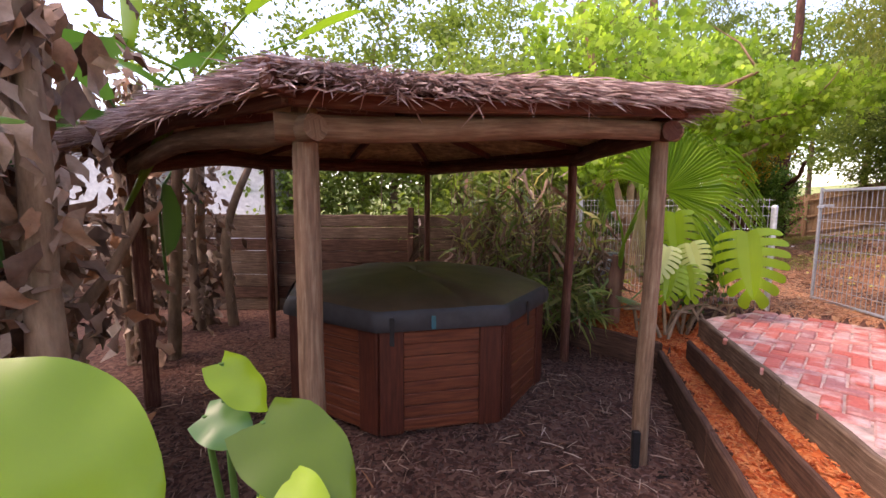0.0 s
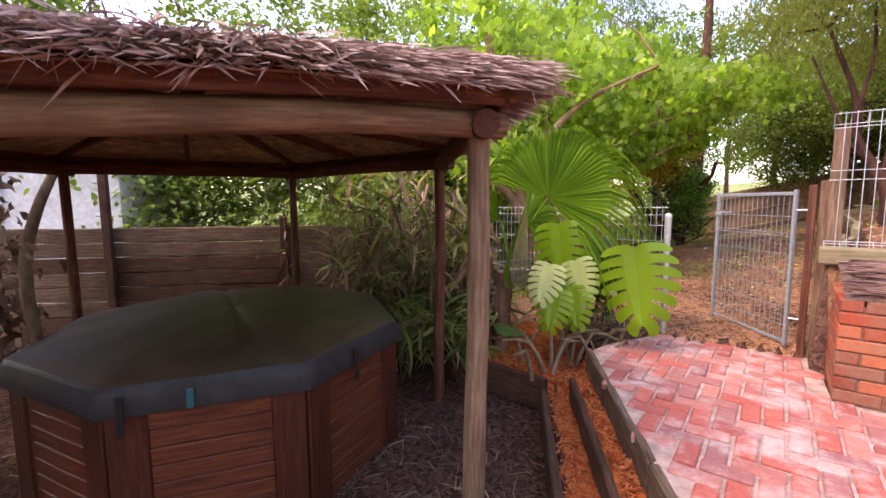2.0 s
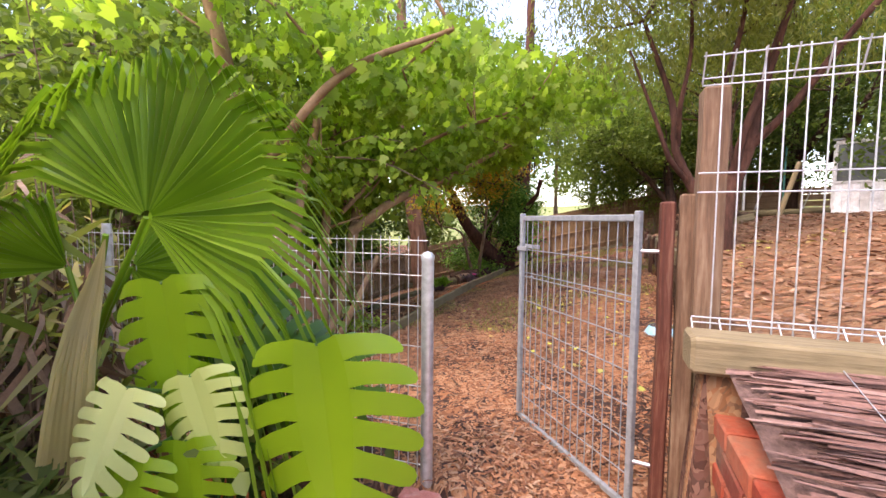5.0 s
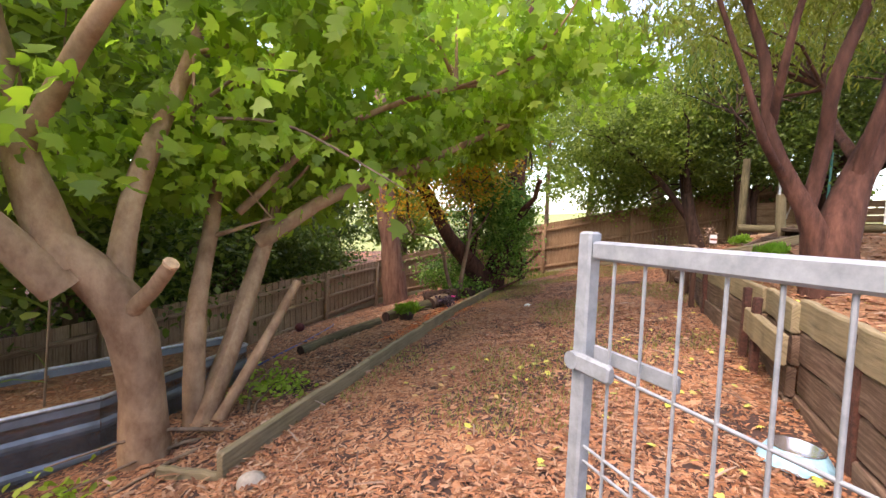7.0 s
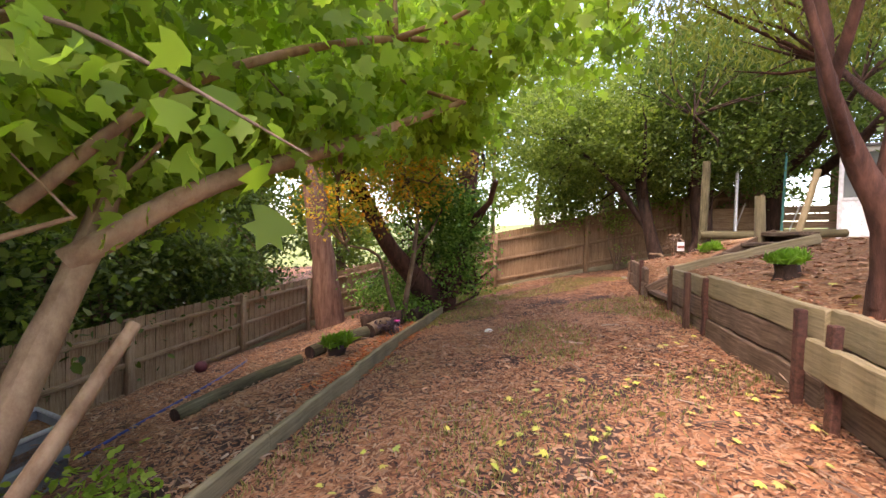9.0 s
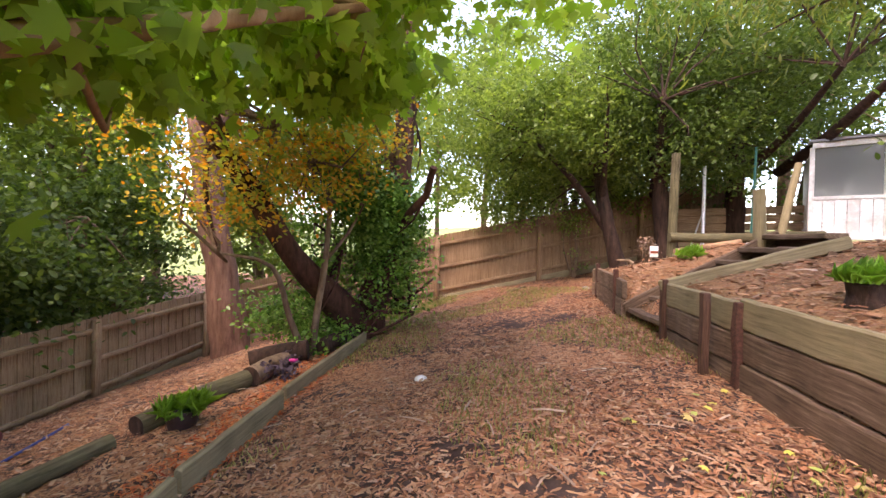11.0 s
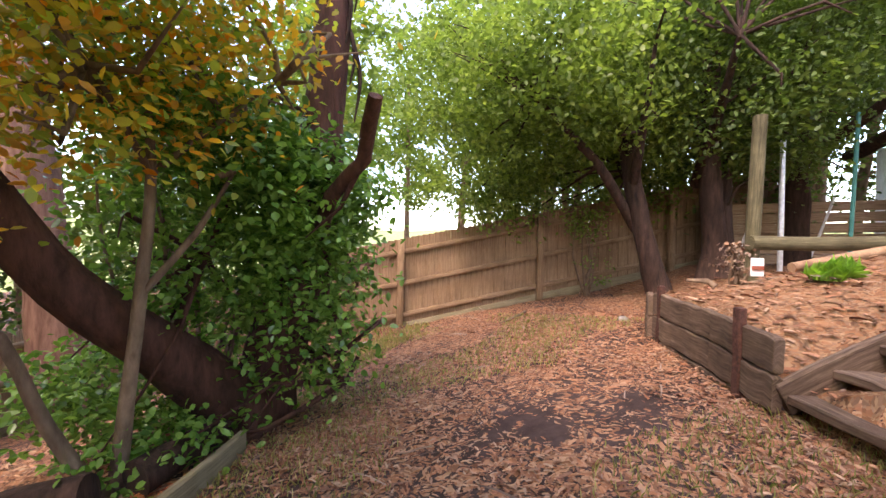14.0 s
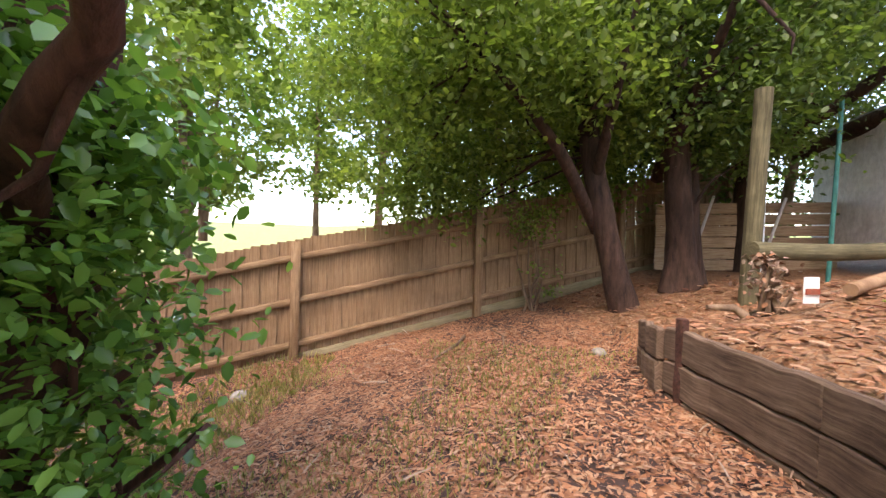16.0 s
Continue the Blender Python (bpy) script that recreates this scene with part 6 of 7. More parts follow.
def heart_leaf(b, hub, axis, normal, size, cut=()):
    """A broad heart-shaped leaf with a folded midrib and wavy rim."""
    hub, axis, normal = Vector(hub), Vector(axis).normalized(), Vector(normal).normalized()
    side = axis.cross(normal).normalized()
    n = 12
    V = []
    for i in range(n + 1):
        f = i / n
        w = size * 0.46 * math.sin(math.pi * (0.22 + 0.78 * f) ** 1.1) ** 0.75 if i < n else 0
        c = hub + axis * (size * f) - Vector((0, 0, 0.14 * size * f * f))
        for k in (-1, -0.55, 0, 0.55, 1):
            back = axis * (-0.13 * size * abs(k) * (1 - f) ** 2)
            wave = normal * (0.03 * size * math.sin(f * 14 + k * 2) * abs(k) + 0.05 * size * (abs(k) - abs(k) ** 2 * 1.6))
            V.append(c + side * (w * k) + back + wave)
    b.add(V, [(i * 5 + k, i * 5 + k + 1, (i + 1) * 5 + k + 1, (i + 1) * 5 + k) for i in range(n) for k in range(4) if (i, k) not in cut])


def split_leaf(b, hub, axis, normal, size):
    """A broad heart-shaped leaf cut from the rim into curved fingers."""
    hub, axis, normal = Vector(hub), Vector(axis).normalized(), Vector(normal).normalized()
    side = axis.cross(normal).normalized()
    n = 7

    def at(f, k, s):
        w = size * 0.58 * max(0.0, math.sin(math.pi * (0.16 + 0.84 * f) ** 0.85)) ** 0.62
        fwd = size * k * (0.34 * f - 0.2 + 0.16 * k)
        c = hub + axis * (size * f + fwd) - Vector((0, 0, 0.14 * size * f * f))
        return c + side * (s * w * k) + normal * (size * (0.16 * k - 0.26 * k * k))

    for s in (-1, 1):
        V = []
        for i in range(n * 4 + 1):
            for k in (0.0, 0.3):
                V.append(at(i / (n * 4), k, s))
        b.add(V, [(i * 2, i * 2 + 1, i * 2 + 3, i * 2 + 2) for i in range(n * 4)])
        for i in range(n):
            f0, f1 = i / n, (i + 1) / n
            m, h = (f0 + f1) / 2, (f1 - f0) / 2
            V = []
            for k, g0 in ((0.3, 1.0), (0.45, 0.8), (0.66, 0.74), (0.86, 0.68), (0.96, 0.5), (1.0, 0.2)):
                for e in (-g0, 0, g0):
                    V.append(at(m + e * h, k, s))
            b.add(V, [(r * 3 + e, r * 3 + e + 1, r * 3 + e + 4, r * 3 + e + 3) for r in range(5) for e in range(2)])


def monstera():
    t = thing("monstera", (2.85, 4.5, -0.2), "monstera with glossy split leaves spilling over the bed edge", "plant")
    g = np.random.default_rng(4)
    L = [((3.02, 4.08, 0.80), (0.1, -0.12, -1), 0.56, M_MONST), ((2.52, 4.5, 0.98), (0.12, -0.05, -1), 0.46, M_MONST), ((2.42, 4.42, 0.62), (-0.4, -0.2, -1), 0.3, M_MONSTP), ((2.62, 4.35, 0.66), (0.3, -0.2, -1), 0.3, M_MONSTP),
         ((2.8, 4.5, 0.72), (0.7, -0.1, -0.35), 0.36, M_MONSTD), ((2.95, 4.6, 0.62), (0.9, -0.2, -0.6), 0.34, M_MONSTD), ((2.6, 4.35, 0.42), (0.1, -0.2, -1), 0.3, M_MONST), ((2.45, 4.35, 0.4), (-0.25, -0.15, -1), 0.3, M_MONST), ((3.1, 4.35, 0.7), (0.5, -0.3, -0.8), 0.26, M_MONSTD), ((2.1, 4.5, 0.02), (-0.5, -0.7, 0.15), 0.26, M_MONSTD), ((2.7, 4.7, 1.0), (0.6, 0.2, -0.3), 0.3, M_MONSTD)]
    for hub, ax, s, m in L:
        q = Builder()
        split_leaf(q, hub, ax, (-0.55, -0.8, 0.25), s)
        part("leaf", q, m, t)
        q = Builder()
        tube(q, [(2.8 + g.normal() * 0.1, 4.6, -0.15), ((hub[0] + 2.8) / 2, (hub[1] + 4.6) / 2 + 0.05, (hub[2] + 0.1) / 2 + 0.15), hub], [0.013, 0.011, 0.007], 6, 0, step=0.15)
        part("petiole", q, M_MONSTD, t)
    q = Builder()
    for k in range(16):
        a = g.uniform(0, 6.28)
        x, y = 2.6 + g.normal() * 0.25, 4.45 + g.normal() * 0.15
        tube(q, [(x, y, -0.35), (x + 0.15 * math.cos(a), y + 0.12 * math.sin(a), -0.1 + g.uniform(0, 0.15)), (x + 0.4 * math.cos(a), y + 0.25 * math.sin(a), -0.15 + g.uniform(-0.1, 0.2))], [0.02, 0.018, 0.012], 6, 0.1, step=0.12)
    part("aerial_root", q, M_BARK_MID, t)
    # near plant at the start
    t2 = thing("monstera", (-0.5, 0.75, -0.6), "bright monstera leaves in the bed beside the walk's start", "plant")
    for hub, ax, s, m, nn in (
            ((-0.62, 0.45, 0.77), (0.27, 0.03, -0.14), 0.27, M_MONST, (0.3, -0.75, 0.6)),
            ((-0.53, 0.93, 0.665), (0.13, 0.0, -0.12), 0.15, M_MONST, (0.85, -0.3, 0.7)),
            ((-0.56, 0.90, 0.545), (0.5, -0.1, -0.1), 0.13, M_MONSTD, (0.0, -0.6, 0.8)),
            ((-0.42, 0.90, 0.53), (0.3, -0.08, -0.15), 0.27, M_MONST_SHADE, (0.1, -0.35, 0.95)),
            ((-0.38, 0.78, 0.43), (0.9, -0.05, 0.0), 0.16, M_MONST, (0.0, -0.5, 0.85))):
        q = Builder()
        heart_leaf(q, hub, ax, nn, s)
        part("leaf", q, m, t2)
        q = Builder()
        tube(q, [(-0.55, 0.95, -0.7), ((hub[0] - 0.5) / 2, 0.95, 0.0), hub], [0.013, 0.011, 0.007], 6, 0, step=0.15)
        part("petiole", q, M_MONSTD, t2)


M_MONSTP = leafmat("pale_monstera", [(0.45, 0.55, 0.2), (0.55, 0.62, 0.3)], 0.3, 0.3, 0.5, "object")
monstera()

# reeds and dry stalks behind the spa
def reeds(at, n, h, spread, seed, label, m=M_REED, dry=0.4):
    t = thing("reed_clump", at, label, "plant")
    g = np.random.default_rng(seed)
    P, Dr = [], []
    q = Builder()
    for i in range(n):
        x, y = at[0] + g.normal() * spread[0], at[1] + g.normal() * spread[1]
        hh = h * g.uniform(0.6, 1.1)
        lx, ly = g.normal() * 0.15, g.normal() * 0.15
        tube(q, [(x, y, at[2]), (x + lx, y + ly, at[2] + hh)], [0.009, 0.005], 5, 0)
        for k in range(16):
            f = g.uniform(0.2, 1)
            P.append((x + lx * f, y + ly * f, at[2] + hh * f))
            a = g.uniform(0, 6.28)
            Dr.append((math.cos(a), math.sin(a), g.uniform(-0.9, 0.9)))
    part("stalk", q, M_BARK_MID, t)
    P, Dr = np.array(P), np.array(Dr)
    k = g.random(len(P)) < dry
    long_leaf = (np.array([(-0.05, 0, 0), (0.05, 0, 0), (0.045, 0.4, 0.06), (0.02, 0.8, -0.05), (0, 1, -0.25), (-0.02, 0.8, -0.05), (-0.045, 0.4, 0.06)], float), [(0, 1, 2, 6), (6, 2, 3, 5), (5, 3, 4)])
    scatter("blade", P[~k], 0.42, long_leaf, m, t, "", dirs=Dr[~k], seed=seed, kind="stuff")
    scatter("dry_blade", P[k], 0.4, long_leaf, M_DRY, t, "", "down", seed=seed + 1, kind="stuff")


reeds((0.75, 6.2, -0.6), 34, 2.0, (0.35, 0.2), 301, "tall green and dry ginger stalks behind the spa")
reeds((1.45, 5.85, -0.5), 34, 1.9, (0.25, 0.2), 302, "tall green and dry ginger stalks in the back bed")
reeds((1.95, 5.5, -0.4), 18, 1.3, (0.2, 0.15), 303, "dry stalks in the back bed", dry=0.6)
reeds((1.3, 6.9, -0.6), 24, 2.4, (0.5, 0.25), 304, "tall reedy plants behind the back bed")
for k, (x, y, z) in enumerate(((1.35, 5.3, -0.45), (1.75, 5.0, -0.42), (1.6, 5.55, -0.4), (0.95, 5.75, -0.5))):
    reeds((x, y, z), 14, 0.5, (0.18, 0.15), 310 + k, "low strappy green plant in the orange mulch", dry=0.15)
bush((2.9, 4.75, -0.2), "mixed dark green leaves behind the monstera", [((2.9, 4.8, 0.4), (0.35, 0.25, 0.4), 900)], M_DARKLEAF, OVAL, 0.09, 71)
reeds((0.6, 8.3, -0.6), 16, 4.4, (0.9, 0.3), 320, "tall cane plant with hanging strap leaves above the roof", M_LIME, 0.05)

# ---- yard things ----
def log(p0, p1, r, m, label, cut=True):
    q = Builder()
    a, c = Vector(p0), Vector(p1)
    mid = (a + c) / 2 + Vector((0.02, 0.03, 0.01))
    tube(q, [a, mid, c], [r, r * 0.97, r * 0.93], 16, 0.05, step=0.15, cap_mi=1)
    me_ob = part("log", q, [m, M_BARK_DARK], None, label)
    tagged(me_ob, label, "log", "logs along the path")


log((4.57, 9.2, ground_z(4.57, 9.2) + 0.05), (5.75, 10.0, ground_z(5.75, 10.0) + 0.05), 0.06, M_MOSSLOG, "mossy round timber post lying in the mulch")
log((6.80, 10.52, ground_z(6.8, 10.52) + 0.09), (7.25, 10.85, ground_z(7.25, 10.85) + 0.1), 0.1, M_BARK_MID, "short weathered log with a dark cut end")
log((6.78, 10.56, ground_z(6.78, 10.56) + 0.08), (5.9, 10.12, ground_z(5.9, 10.12) + 0.06), 0.085, M_MOSSLOG, "greenish round log lying beside the path edging")
log((7.55, 10.95, ground_z(7.55, 10.95) + 0.13), (7.0, 11.2, ground_z(7.0, 11.2) + 0.12), 0.11, M_BARK_DARK, "thick old log with a rotted end under the young tree")
log((7.75, 11.0, ground_z(7.75, 11.0) + 0.1), (8.3, 11.25, ground_z(8.3, 11.25) + 0.12), 0.1, M_BARK_DARK, "old mossy log at the foot of the ivy")
q = Builder()
lathe(q, (0, 0, 0), [(0.0, -0.085), (0.05, -0.07), (0.08, -0.03), (0.085, 0.0), (0.08, 0.03), (0.05, 0.07), (0.0, 0.085)], 20)
bo = single("ball", q, M_BALL, "dull red rubber ball lying by the fence", "ball")
bo.location = (5.0, 12.2, ground_z(5.0, 12.2) + 0.09)
q = Builder()
pts = [(4.0, 9.2), (4.4, 9.75), (4.9, 10.6), (5.3, 11.3), (5.55, 11.9)]
tube(q, [(x, y, ground_z(x, y) + 0.02) for x, y in pts], [0.012] * 5, 8, 0, step=0.1)
single("garden_hose", q, M_HOSE, "dark blue hose lying along the sloping bed", "hose")


def grass_tuft(at, r, n, h, m, label, pot=False, seed=1):
    t = thing("fern", at, label, "plant")
    g = np.random.default_rng(seed)
    if pot:
        q = Builder()
        lathe(q, at, [(0.0, 0.0), (0.09, 0.0), (0.13, 0.16), (0.12, 0.17), (0.1, 0.15), (0.0, 0.14)], 20)
        part("pot", q, M_POTD, t, "dark round pot")
    a = g.uniform(0, 6.28, n)
    P = np.array(at) + np.stack([g.normal(0, r * 0.25, n), g.normal(0, r * 0.25, n), np.full(n, 0.1 if pot else 0.0)], 1)
    Dr = np.stack([np.cos(a) * g.uniform(0.2, 1, n), np.sin(a) * g.uniform(0.2, 1, n), g.uniform(0.5, 1.2, n)], 1)
    scatter("frond", P, h, (BLADE[0] * np.array([1.4, 1, 2]), BLADE[1]), m, t, "", dirs=Dr, seed=seed, kind="stuff")


grass_tuft((6.16, 9.97, ground_z(6.16, 9.97)), 0.2, 520, 0.17, M_FERN, "small bright green fern in a dark pot in the orange mulch", True, 5)
grass_tuft((11.5, 8.4, ground_z(11.5, 8.4)), 0.16, 420, 0.17, M_FERN, "bright green grassy shrub on the bank", False, 6)
q = Builder()
tube(q, [(8.76, 6.6, ground_z(8.75, 6.62) - 0.05), (8.77, 6.61, ground_z(8.75, 6.62) + 0.06), (8.75, 6.62, ground_z(8.75, 6.62) + 0.13)], [0.1, 0.08, 0.085], 14, 0.2, step=0.04)
single("tree_stump", q, M_BARK_DARK, "low dark tree stump carrying the potted fern", "stump")
grass_tuft((8.75, 6.62, ground_z(8.75, 6.62) + 0.12), 0.18, 480, 0.13, M_FERN, "bright green fern growing on a low dark stump", False, 7)
bush((7.08, 10.45, ground_z(7.08, 10.45)), "small purple-leaved plant with a pink flower", [((7.08, 10.45, ground_z(7.08, 10.45) + 0.13), (0.17, 0.13, 0.11), 300)], plain("purple_leaf", (0.07, 0.045, 0.06), 0.6), OVAL, 0.05, 81, 0.05, stems=2)
q = Builder()
lathe(q, (7.14, 10.36, ground_z(7.14, 10.36) + 0.17), [(0.0, 0.0), (0.03, 0.01), (0.045, 0.03), (0.02, 0.035), (0.0, 0.03)], 9)
single("flower", q, M_PINK, "pink flower head on the purple-leaved plant", "flower")


def bowl():
    z = ground_z(6.3, 5.28)
    t = thing("dog_bowl", (6.3, 5.28, z), "pale blue pet bowl with a steel liner on the leaf litter", "pet bowl")
    q = Builder()
    lathe(q, (6.3, 5.28, z), [(0.155, 0.0), (0.15, 0.012), (0.115, 0.07), (0.108, 0.074)], 28)
    part("base", q, M_BOWL, t, "pale blue sloping base")
    q = Builder()
    lathe(q, (6.3, 5.28, z), [(0.108, 0.074), (0.114, 0.08), (0.1, 0.078), (0.085, 0.03), (0.0, 0.025)], 28)
    part("liner", q, M_STEEL, t, "steel liner")


bowl()


def trough():
    """Corrugated steel planter, long and low."""
    t = thing("steel_planter", (2.9, 7.9, -0.4), "ribbed grey steel planter bed filled with mulch", "planter")
    z0, h = -0.55, 0.58
    c = [(1.6, 7.15), (3.08, 7.75), (4.0, 8.75), (3.8, 9.1), (2.75, 8.6), (1.45, 8.0)]
    q = Builder()
    N = []
    for (ax, ay), (bx, by) in zip(c, c[1:] + c[:1]):
        N.append(((ax, ay), (bx, by)))
    prof = [(z / 24) for z in range(25)]
    for a, b_ in N:
        d = Vector((b_[0] - a[0], b_[1] - a[1]))
        o = Vector((d.y, -d.x)).normalized()
        V = []
        for f in prof:
            w = 0.012 * (1 if (f * 3.0) % 1 < 0.18 else 0)
            for p in (a, b_):
                V.append((p[0] + o.x * w, p[1] + o.y * w, z0 + h * f))
        q = Builder()
        q.add(V, [(2 * i, 2 * i + 1, 2 * i + 3, 2 * i + 2) for i in range(24)])
        part("steel_side", q, M_TROUGH, t, "", False)
    q = Builder()
    for a, b_ in N:
        tube(q, [(*a, z0 + h), (*b_, z0 + h)], [0.014, 0.014], 8, 0)
    part("rolled_rim", q, M_GALV, t)
    q = Builder()
    slab(q, c, z0 + 0.1, z0 + h - 0.07)
    part("soil", q, M_BANK, t, "mulch filling the planter", False)
    return c, z0 + h - 0.06


TR, TRZ = trough()
bush((3.95, 7.6, -0.25), "low green ground creeper by the steel planter", [((4.2, 8.05, -0.15), (0.3, 0.3, 0.1), 420), ((3.0, 7.05, -0.3), (0.35, 0.12, 0.1), 350)], M_MAPLE, OVAL, 0.055, 83, 0.08)

# bank things
q = Builder()
tube(q, [(12.70, 9.08, 1.42), (13.32, 8.44, 1.43), (14.2, 7.4, 1.5)], [0.075, 0.075, 0.07], 14, 0.04, step=0.2)
single("log_rail", q, M_MOSSLOG, "round log rail lying along the top of the bank", "rail")


def pole(p0, p1, r, m, label, name="pole"):
    q = Builder()
    tube(q, [p0, ((p0[0] + p1[0]) / 2, (p0[1] + p1[1]) / 2, (p0[2] + p1[2]) / 2), p1], [r, r, r * 0.95], 12, 0.03, step=0.3)
    single(name, q, m, label, "post")


pole((12.82, 9.09, 0.9), (12.76, 9.03, 2.76), 0.07, M_MOSSLOG, "mossy round timber post on the bank", "timber_post")
pole((13.85, 8.95, 1.1), (13.85, 8.95, 2.7), 0.03, M_GALV, "grey metal post among the trees")
pole((14.3, 8.35, 1.1), (14.25, 8.3, 3.0), 0.022, M_GREENP, "thin green painted metal pole")
pole((10.93, 7.53, 1.05), (10.89, 7.55, 1.88), 0.06, M_SLEEPG, "pale round bollard post at the top of the steps", "bollard")
pole((12.9, 7.75, 1.2), (13.35, 7.6, 2.5), 0.05, M_SLEEPG, "leaning pale timber pole", "leaning_pole")
pole((12.6, 8.1, 1.36), (11.75, 8.65, 1.2), 0.04, M_BARK_PALE, "pale fallen branch on the mulch", "fallen_branch")
for k, (a, c, r) in enumerate((((11.9, 9.1, 1.1), (12.6, 8.5, 1.2), 0.022), ((11.7, 8.8, 1.08), (12.9, 8.0, 1.22), 0.014), ((11.6, 9.15, 1.05), (11.5, 9.35, 1.2), 0.03), ((10.0, 7.2, 1.1), (11.0, 6.6, 1.2), 0.02), ((10.2, 6.9, 1.15), (10.9, 7.1, 1.2), 0.03), ((12.2, 11.5, 0.42), (11.5, 11.4, 0.36), 0.02), ((11.9, 10.9, 0.38), (12.2, 11.2, 0.62), 0.01))):
    z0, z1 = ground_z(a[0], a[1]) + r, ground_z(c[0], c[1]) + r + (0.1 if k in (2, 6) else 0)
    q = Builder()
    m_ = ((a[0] + c[0]) / 2 + 0.05, (a[1] + c[1]) / 2 - 0.04, (z0 + z1) / 2 + 0.02)
    tube(q, [(a[0], a[1], z0), m_, (c[0], c[1], z1)], [r, r * 0.8, r * 0.5], 7, 0.1, step=0.15)
    single("fallen_branch", q, M_BARK_MID, "dry fallen stick lying on the mulch", "stick", "fallen sticks")
bush((11.75, 9.0, 1.05), "small brown drying shrub with a plant tag", [((11.75, 9.0, 1.27), (0.1, 0.1, 0.14), 240)], M_DRY, OVAL, 0.045, 91, 0.05)
tag = thing("plant_tag", (11.56, 8.85, 1.1), "white and red plant tag card stuck in the mulch", "label")
q = Builder()
beam(q, (11.56, 8.85, 1.12), (11.56, 8.85, 1.27), 0.11, 0.006, 0.001, up=(0.7, 0.7, 0))
part("card", q, M_TAG, tag, "", False)
q = Builder()
beam(q, (11.554, 8.844, 1.17), (11.554, 8.844, 1.205), 0.10, 0.006, 0.001, up=(0.7, 0.7, 0))
part("red_band", q, M_BRICK, tag, "", False)
for k, (x, y, r, m) in enumerate(((10.6, 12.9, 0.09, M_STONE), (3.95, 6.62, 0.07, M_STONE), (11.0, 6.9, 0.11, M_BARK_DARK), (12.0, 10.1, 0.06, M_STONE), (7.6, 9.0, 0.05, M_TAG))):
    q = Builder()
    z = ground_z(x, y)
    lathe(q, (x, y, z - r * 0.3), [(0.0, 0.0), (r, 0.0), (r * 1.1, r * 0.3), (r * 0.9, r * 0.7), (r * 0.4, r * 0.95), (0.0, r)], 9)
    single("rock", q, m, "rounded grey stone on the ground" if m is M_STONE else ("dark lump of wood on the bank" if m is M_BARK_DARK else "pale flat scrap on the grass"), "stone")


def shed():
    s = thing("white_shed", (14.93, 7.66, 1.4), "white-painted timber shed with large dusty windows", "shed")
    a = Vector((14.93, 7.66))
    d = Vector((0.174, -0.985))
    nrm = Vector((0.985, 0.174))
    L = 3.6
    for i in range(24):
        q = Builder()
        p, r = a + d * (L * i / 24 + 0.004), a + d * (L * (i + 1) / 24 - 0.004)
        beam(q, (p.x, p.y, 1.79), (r.x, r.y, 1.79), 0.03, 0.66, 0.004)
        part("wall_board", q, M_WHITE, s, "", False)
    for z, h in ((2.14, 0.06), (3.03, 0.09), (1.48, 0.06)):
        q = Builder()
        e = a + d * L
        beam(q, (a.x, a.y, z), (e.x, e.y, z), 0.07, h, 0.006)
        part("trim_rail", q, M_WHITE, s, "", False)
    for k in range(5):
        p = a + d * (L * k / 4)
        q = Builder()
        beam(q, (p.x, p.y, 1.4), (p.x, p.y, 3.0), 0.06, 0.07, 0.006, up=(d.x, d.y, 0))
        part("mullion", q, M_WHITE, s, "", False)
    for k in range(4):
        p, r = a + d * (L * k / 4 + 0.04) + nrm * 0.01, a + d * (L * (k + 1) / 4 - 0.04) + nrm * 0.01
        q = Builder()
        beam(q, (p.x, p.y, 2.58), (r.x, r.y, 2.58), 0.008, 0.82, 0.001)
        part("pane", q, M_GLASS, s, "", False)
    q = Builder()
    e = a + nrm * 2.4
    beam(q, (a.x, a.y, 2.25), (e.x, e.y, 2.25), 0.04, 1.5, 0.004)
    b2 = a + d * L
    e2 = b2 + nrm * 2.4
    beam(q, (b2.x, b2.y, 2.3), (e2.x, e2.y, 2.3), 0.04, 1.6, 0.004)
    beam(q, (e.x, e.y, 2.3), (e2.x, e2.y, 2.3), 0.04, 1.6, 0.004)
    part("side_wall", q, M_WHITE, s, "", False)
    q = Builder()
    o = a - nrm * 0.08 - d * 0.05
    o2 = b2 - nrm * 0.2 + d * 0.15
    V = [(o.x, o.y, 3.08), (o2.x, o2.y, 3.08), (o2.x + nrm.x * 2.8, o2.y + nrm.y * 2.8, 3.3), (o.x + nrm.x * 2.8, o.y + nrm.y * 2.8, 3.3)]
    q.add(V + [(x, y, z + 0.04) for x, y, z in V], [(3, 2, 1, 0), (4, 5, 6, 7), (0, 1, 5, 4), (1, 2, 6, 5), (2, 3, 7, 6), (3, 0, 4, 7)])
    part("roof", q, M_ROOF, s, "", False)
    # old shed wall panel beside the trees
    p = thing("board_screen", (15.6, 9.6, 1.2), "weathered horizontal board screen with battens beyond the trees", "screen")
    for k in range(6):
        q = Builder()
        beam(q, (15.2, 10.1, 1.2 + 0.16 * k), (16.6, 7.9, 1.25 + 0.17 * k), 0.02, 0.15, 0.004)
        part("board", q, M_PALING2, p, "", False)
    for x, y in ((15.4, 9.7), (15.95, 8.85)):
        q = Builder()
        beam(q, (x, y, 1.1), (x + 0.1, y - 0.3, 2.2), 0.04, 0.03, 0.004)
        part("batten", q, M_TAG, p, "", False)


shed()


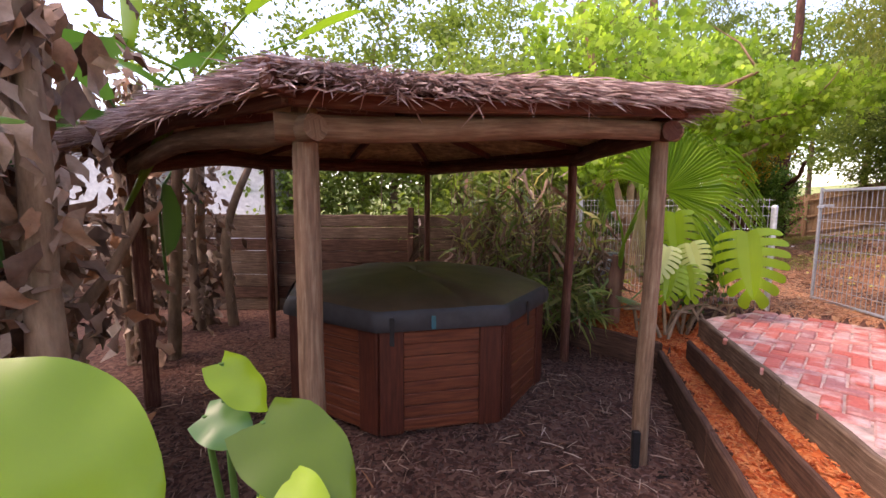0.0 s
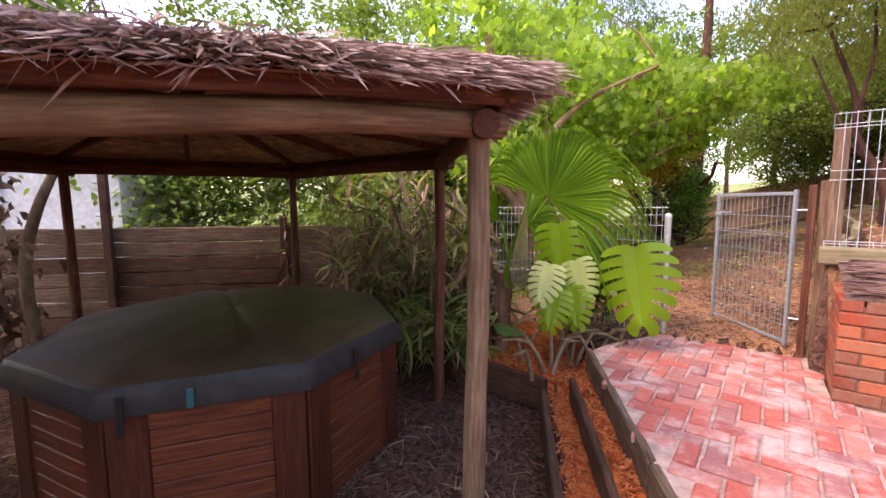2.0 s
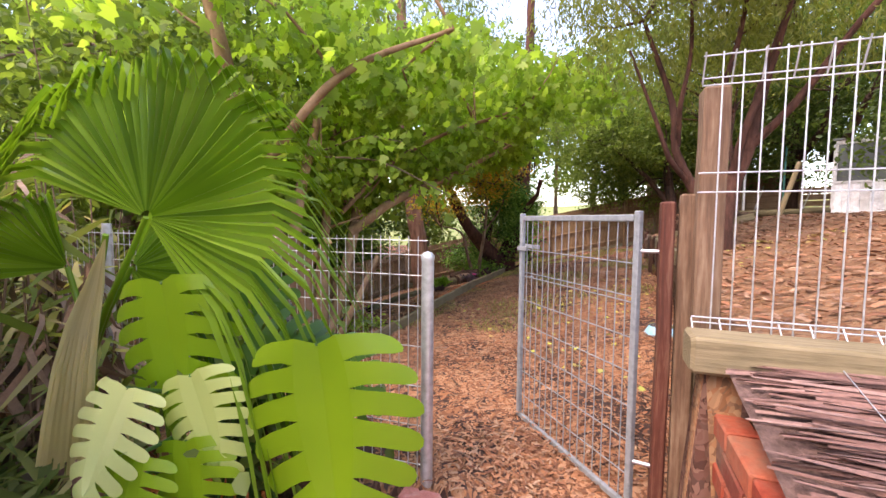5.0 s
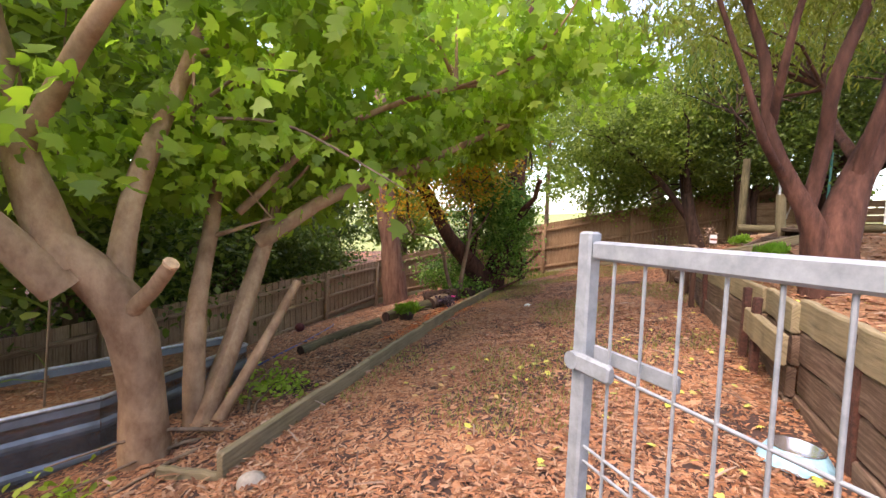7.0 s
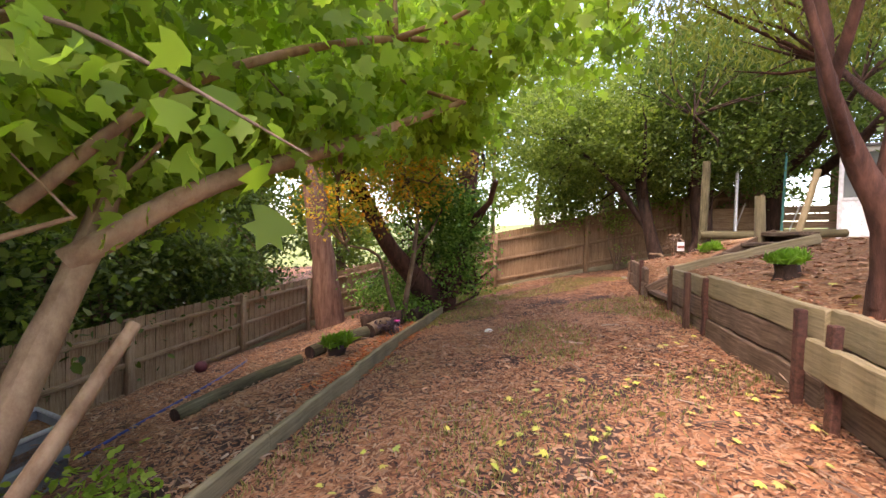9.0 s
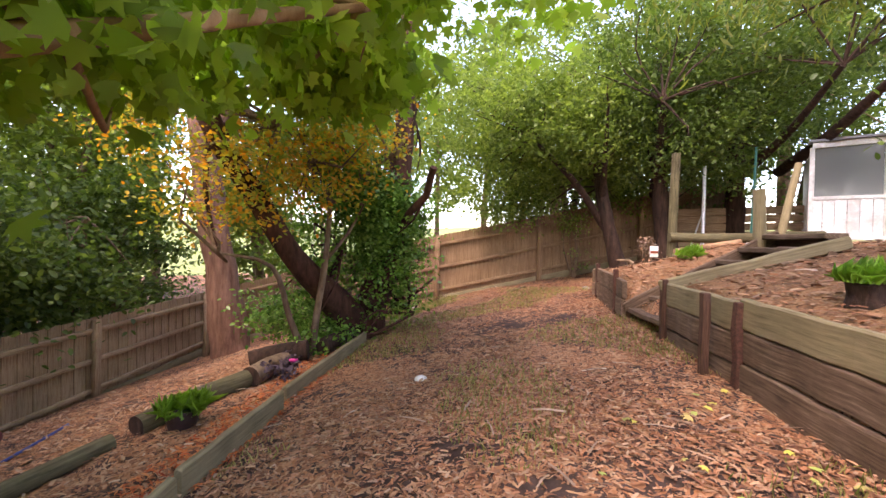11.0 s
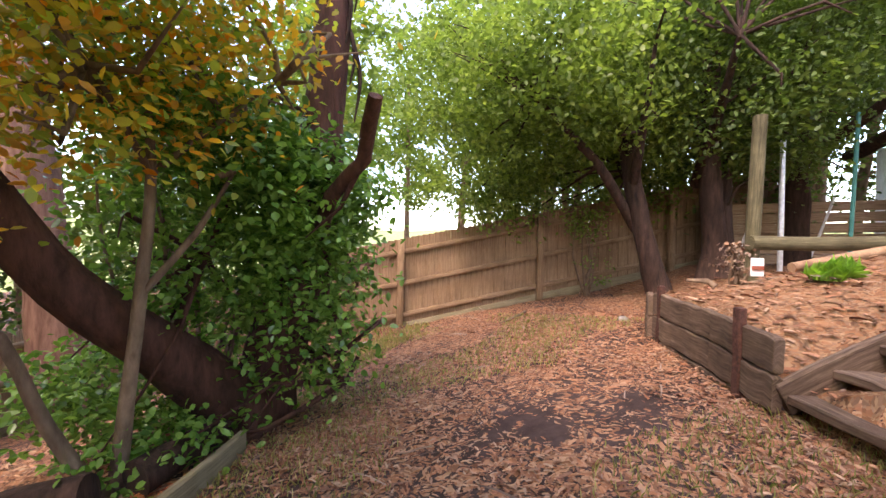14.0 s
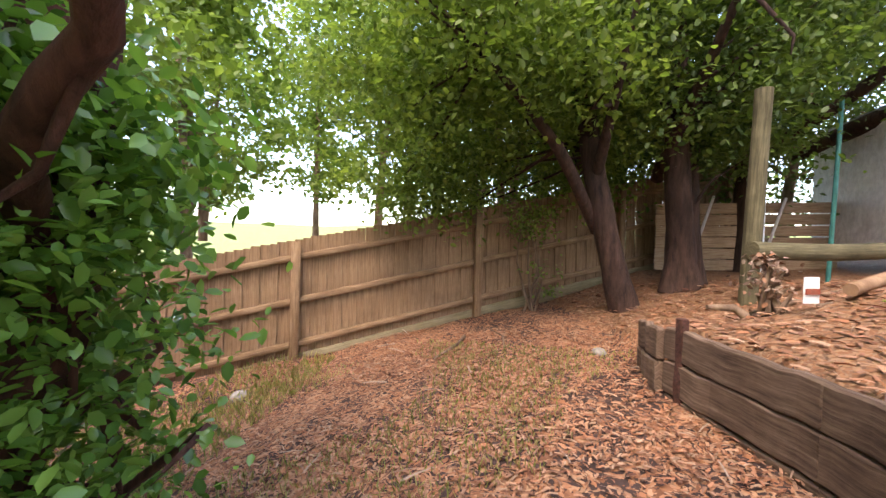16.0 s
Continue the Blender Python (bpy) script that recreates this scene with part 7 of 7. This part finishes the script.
def house():
    h = thing("neighbour_house", (-6.5, 9.2, -0.5), "pale rendered neighbouring house wall behind the garden", "house")
    q = Builder()
    slab(q, [(-9.5, 8.6), (-3.6, 8.6), (-3.6, 11.5), (-9.5, 11.5)], -0.6, 2.6)
    part("wall", q, M_WHITE, h, "pale painted wall", False)
    q = Builder()
    slab(q, [(-9.9, 8.2), (-3.2, 8.2), (-3.2, 11.9), (-9.9, 11.9)], 2.6, 2.75)
    part("roof", q, M_ROOF, h, "grey sheet roof", False)
    w = new("window")
    w.parent = h
    w.location = (0, 0, 0)
    q = Builder()
    beam(q, (-6.6, 8.58, 1.4), (-5.4, 8.58, 1.4), 0.05, 1.0, 0.01)
    part("frame", q, M_WHITE, w, "", False)
    q = Builder()
    beam(q, (-6.53, 8.55, 1.4), (-5.47, 8.55, 1.4), 0.02, 0.86, 0.004)
    part("pane", q, M_GLASS, w, "", False)


house()


def garden_light():
    at = (1.72, 1.32, -0.12)
    t = thing("garden_light", at, "short stainless garden bollard light with stacked rings", "garden lamp")
    q = Builder()
    lathe(q, at, [(0.0, 0.0), (0.05, 0.0), (0.05, 0.02), (0.032, 0.03), (0.032, 0.3), (0.0, 0.31)], 18)
    part("stem", q, M_STEEL, t)
    for k in range(5):
        q = Builder()
        lathe(q, at, [(0.03, 0.09 + 0.035 * k), (0.062, 0.075 + 0.035 * k), (0.064, 0.082 + 0.035 * k), (0.03, 0.1 + 0.035 * k)], 20)
        part("ring", q, M_STEEL, t)
    q = Builder()
    lathe(q, at, [(0.064, 0.26), (0.066, 0.29), (0.05, 0.31), (0.0, 0.318)], 20)
    part("cap", q, M_STEEL, t)


garden_light()

# ---- litter ----
def litter(n, box, want, size, m, name, label, seed, lift=0.008, face="flat", shape=CHIP, nearest=None, mask=None):
    g = np.random.default_rng(seed)
    P = []
    for _ in range(6 * n):
        if len(P) == n:
            break
        x, y = g.uniform(box[0], box[1]), g.uniform(box[2], box[3])
        if zone(x, y) in want and (mask is None or mask(x, y, g)):
            P.append((x, y, ground_z(x, y) + lift + g.uniform(0, 0.012)))
    if not P:
        return
    ob = scatter(name, P, size, shape, m, None, label, face, 0.35, "stuff", seed)
    tagged(ob, category="ground litter")


litter(32000, (3.0, 12.5, 3.9, 13.5), (0,), 0.044, M_CHIP, "leaf_litter", "tan bark chips and dry leaves on the path", 1, mask=lambda x, y, g: noise.noise(Vector((x * 1.1, y * 1.1, 0))) + g.uniform(-0.3, 0.4) > 0.1)
litter(9000, (3.2, 8.6, 6.6, 13.5), (6,), 0.06, M_CHIPL, "bark_litter", "dry bark litter on the sloping bed", 2)
litter(13000, (5.0, 14.5, 3.0, 11.5), (1,), 0.07, M_CHIP, "bank_mulch_chips", "tan bark mulch chips on the bank", 3)
litter(15000, (-2.8, 2.6, 0.8, 5.5), (2,), 0.045, M_CHIPD, "dark_mulch_chips", "wood mulch chips round the spa, darkened for the gazebo's shade", 4)
litter(7000, (0.9, 2.9, 0.2, 5.8), (3, 4), 0.04, M_CHIPO, "orange_mulch_chips", "bright orange wood mulch chips in the beds", 5)
litter(3000, (5.3, 8.2, 8.9, 11.0), (6,), 0.04, M_CHIPO, "orange_mulch_chips", "orange mulch chips along the path edging", 6, mask=lambda x, y, g: 0.02 < (Vector((x, y)) - EDGE0).dot(EDGE_N) < 0.55)
litter(2500, (-1.3, 0.1, 0.9, 2.1), (2,), 0.04, M_CHIPO, "orange_mulch_chips", "orange mulch chips by the near plants", 16)
litter(9500, (4.6, 12.0, 6.0, 13.0), (0,), 0.042, M_GRASSB, "grass_blades", "sparse dry and green grass on the path", 7, face="up", shape=(BLADE[0] * np.array([1.6, 1, 1]), BLADE[1]), mask=lambda x, y, g: noise.noise(Vector((x * 0.8 + 3, y * 0.8, 5))) + g.uniform(-0.1, 0.1) > 0.08)
litter(2600, (8.8, 11.6, 11.0, 13.6), (0, 6), 0.07, M_GRASSB, "grass_blades", "green grass at the foot of the fence", 8, face="up", shape=(BLADE[0] * np.array([1.6, 1, 1]), BLADE[1]), mask=lambda x, y, g: y > 11.3 + 0.5 * (x - 8.8))
litter(230, (5.0, 8.5, 4.6, 7.5), (0, 1), 0.045, M_FALLEN, "fallen_leaves", "yellow-green fallen maple leaves", 9, lift=0.02, shape=LOBED)
litter(700, (3.5, 12.5, 4.5, 12.5), (0, 1, 6), 0.16, M_DRY, "dry_strands", "long pale bark strips on the ground", 10, lift=0.02, shape=(CHIP[0] * np.array([0.25, 1, 0.6]), CHIP[1]))
litter(900, (-2.5, 2.3, 1.2, 4.2), (2,), 0.14, M_DRY, "dry_strands", "pale straw strips on the dark mulch", 11, lift=0.02, shape=(CHIP[0] * np.array([0.2, 1, 0.6]), CHIP[1]))
g5 = np.random.default_rng(12)
P = [(x, y, TRZ + 0.01) for x, y in zip(g5.uniform(1.7, 3.9, 900), g5.uniform(7.1, 8.6, 900)) if abs((x - 1.6) * 0.55 - (y - 7.6)) < 0.3]
tagged(scatter("planter_litter", P, 0.06, CHIP, M_CHIP, None, "bark litter in the steel planter", "flat", 0.35, "stuff", 12), category="ground litter")
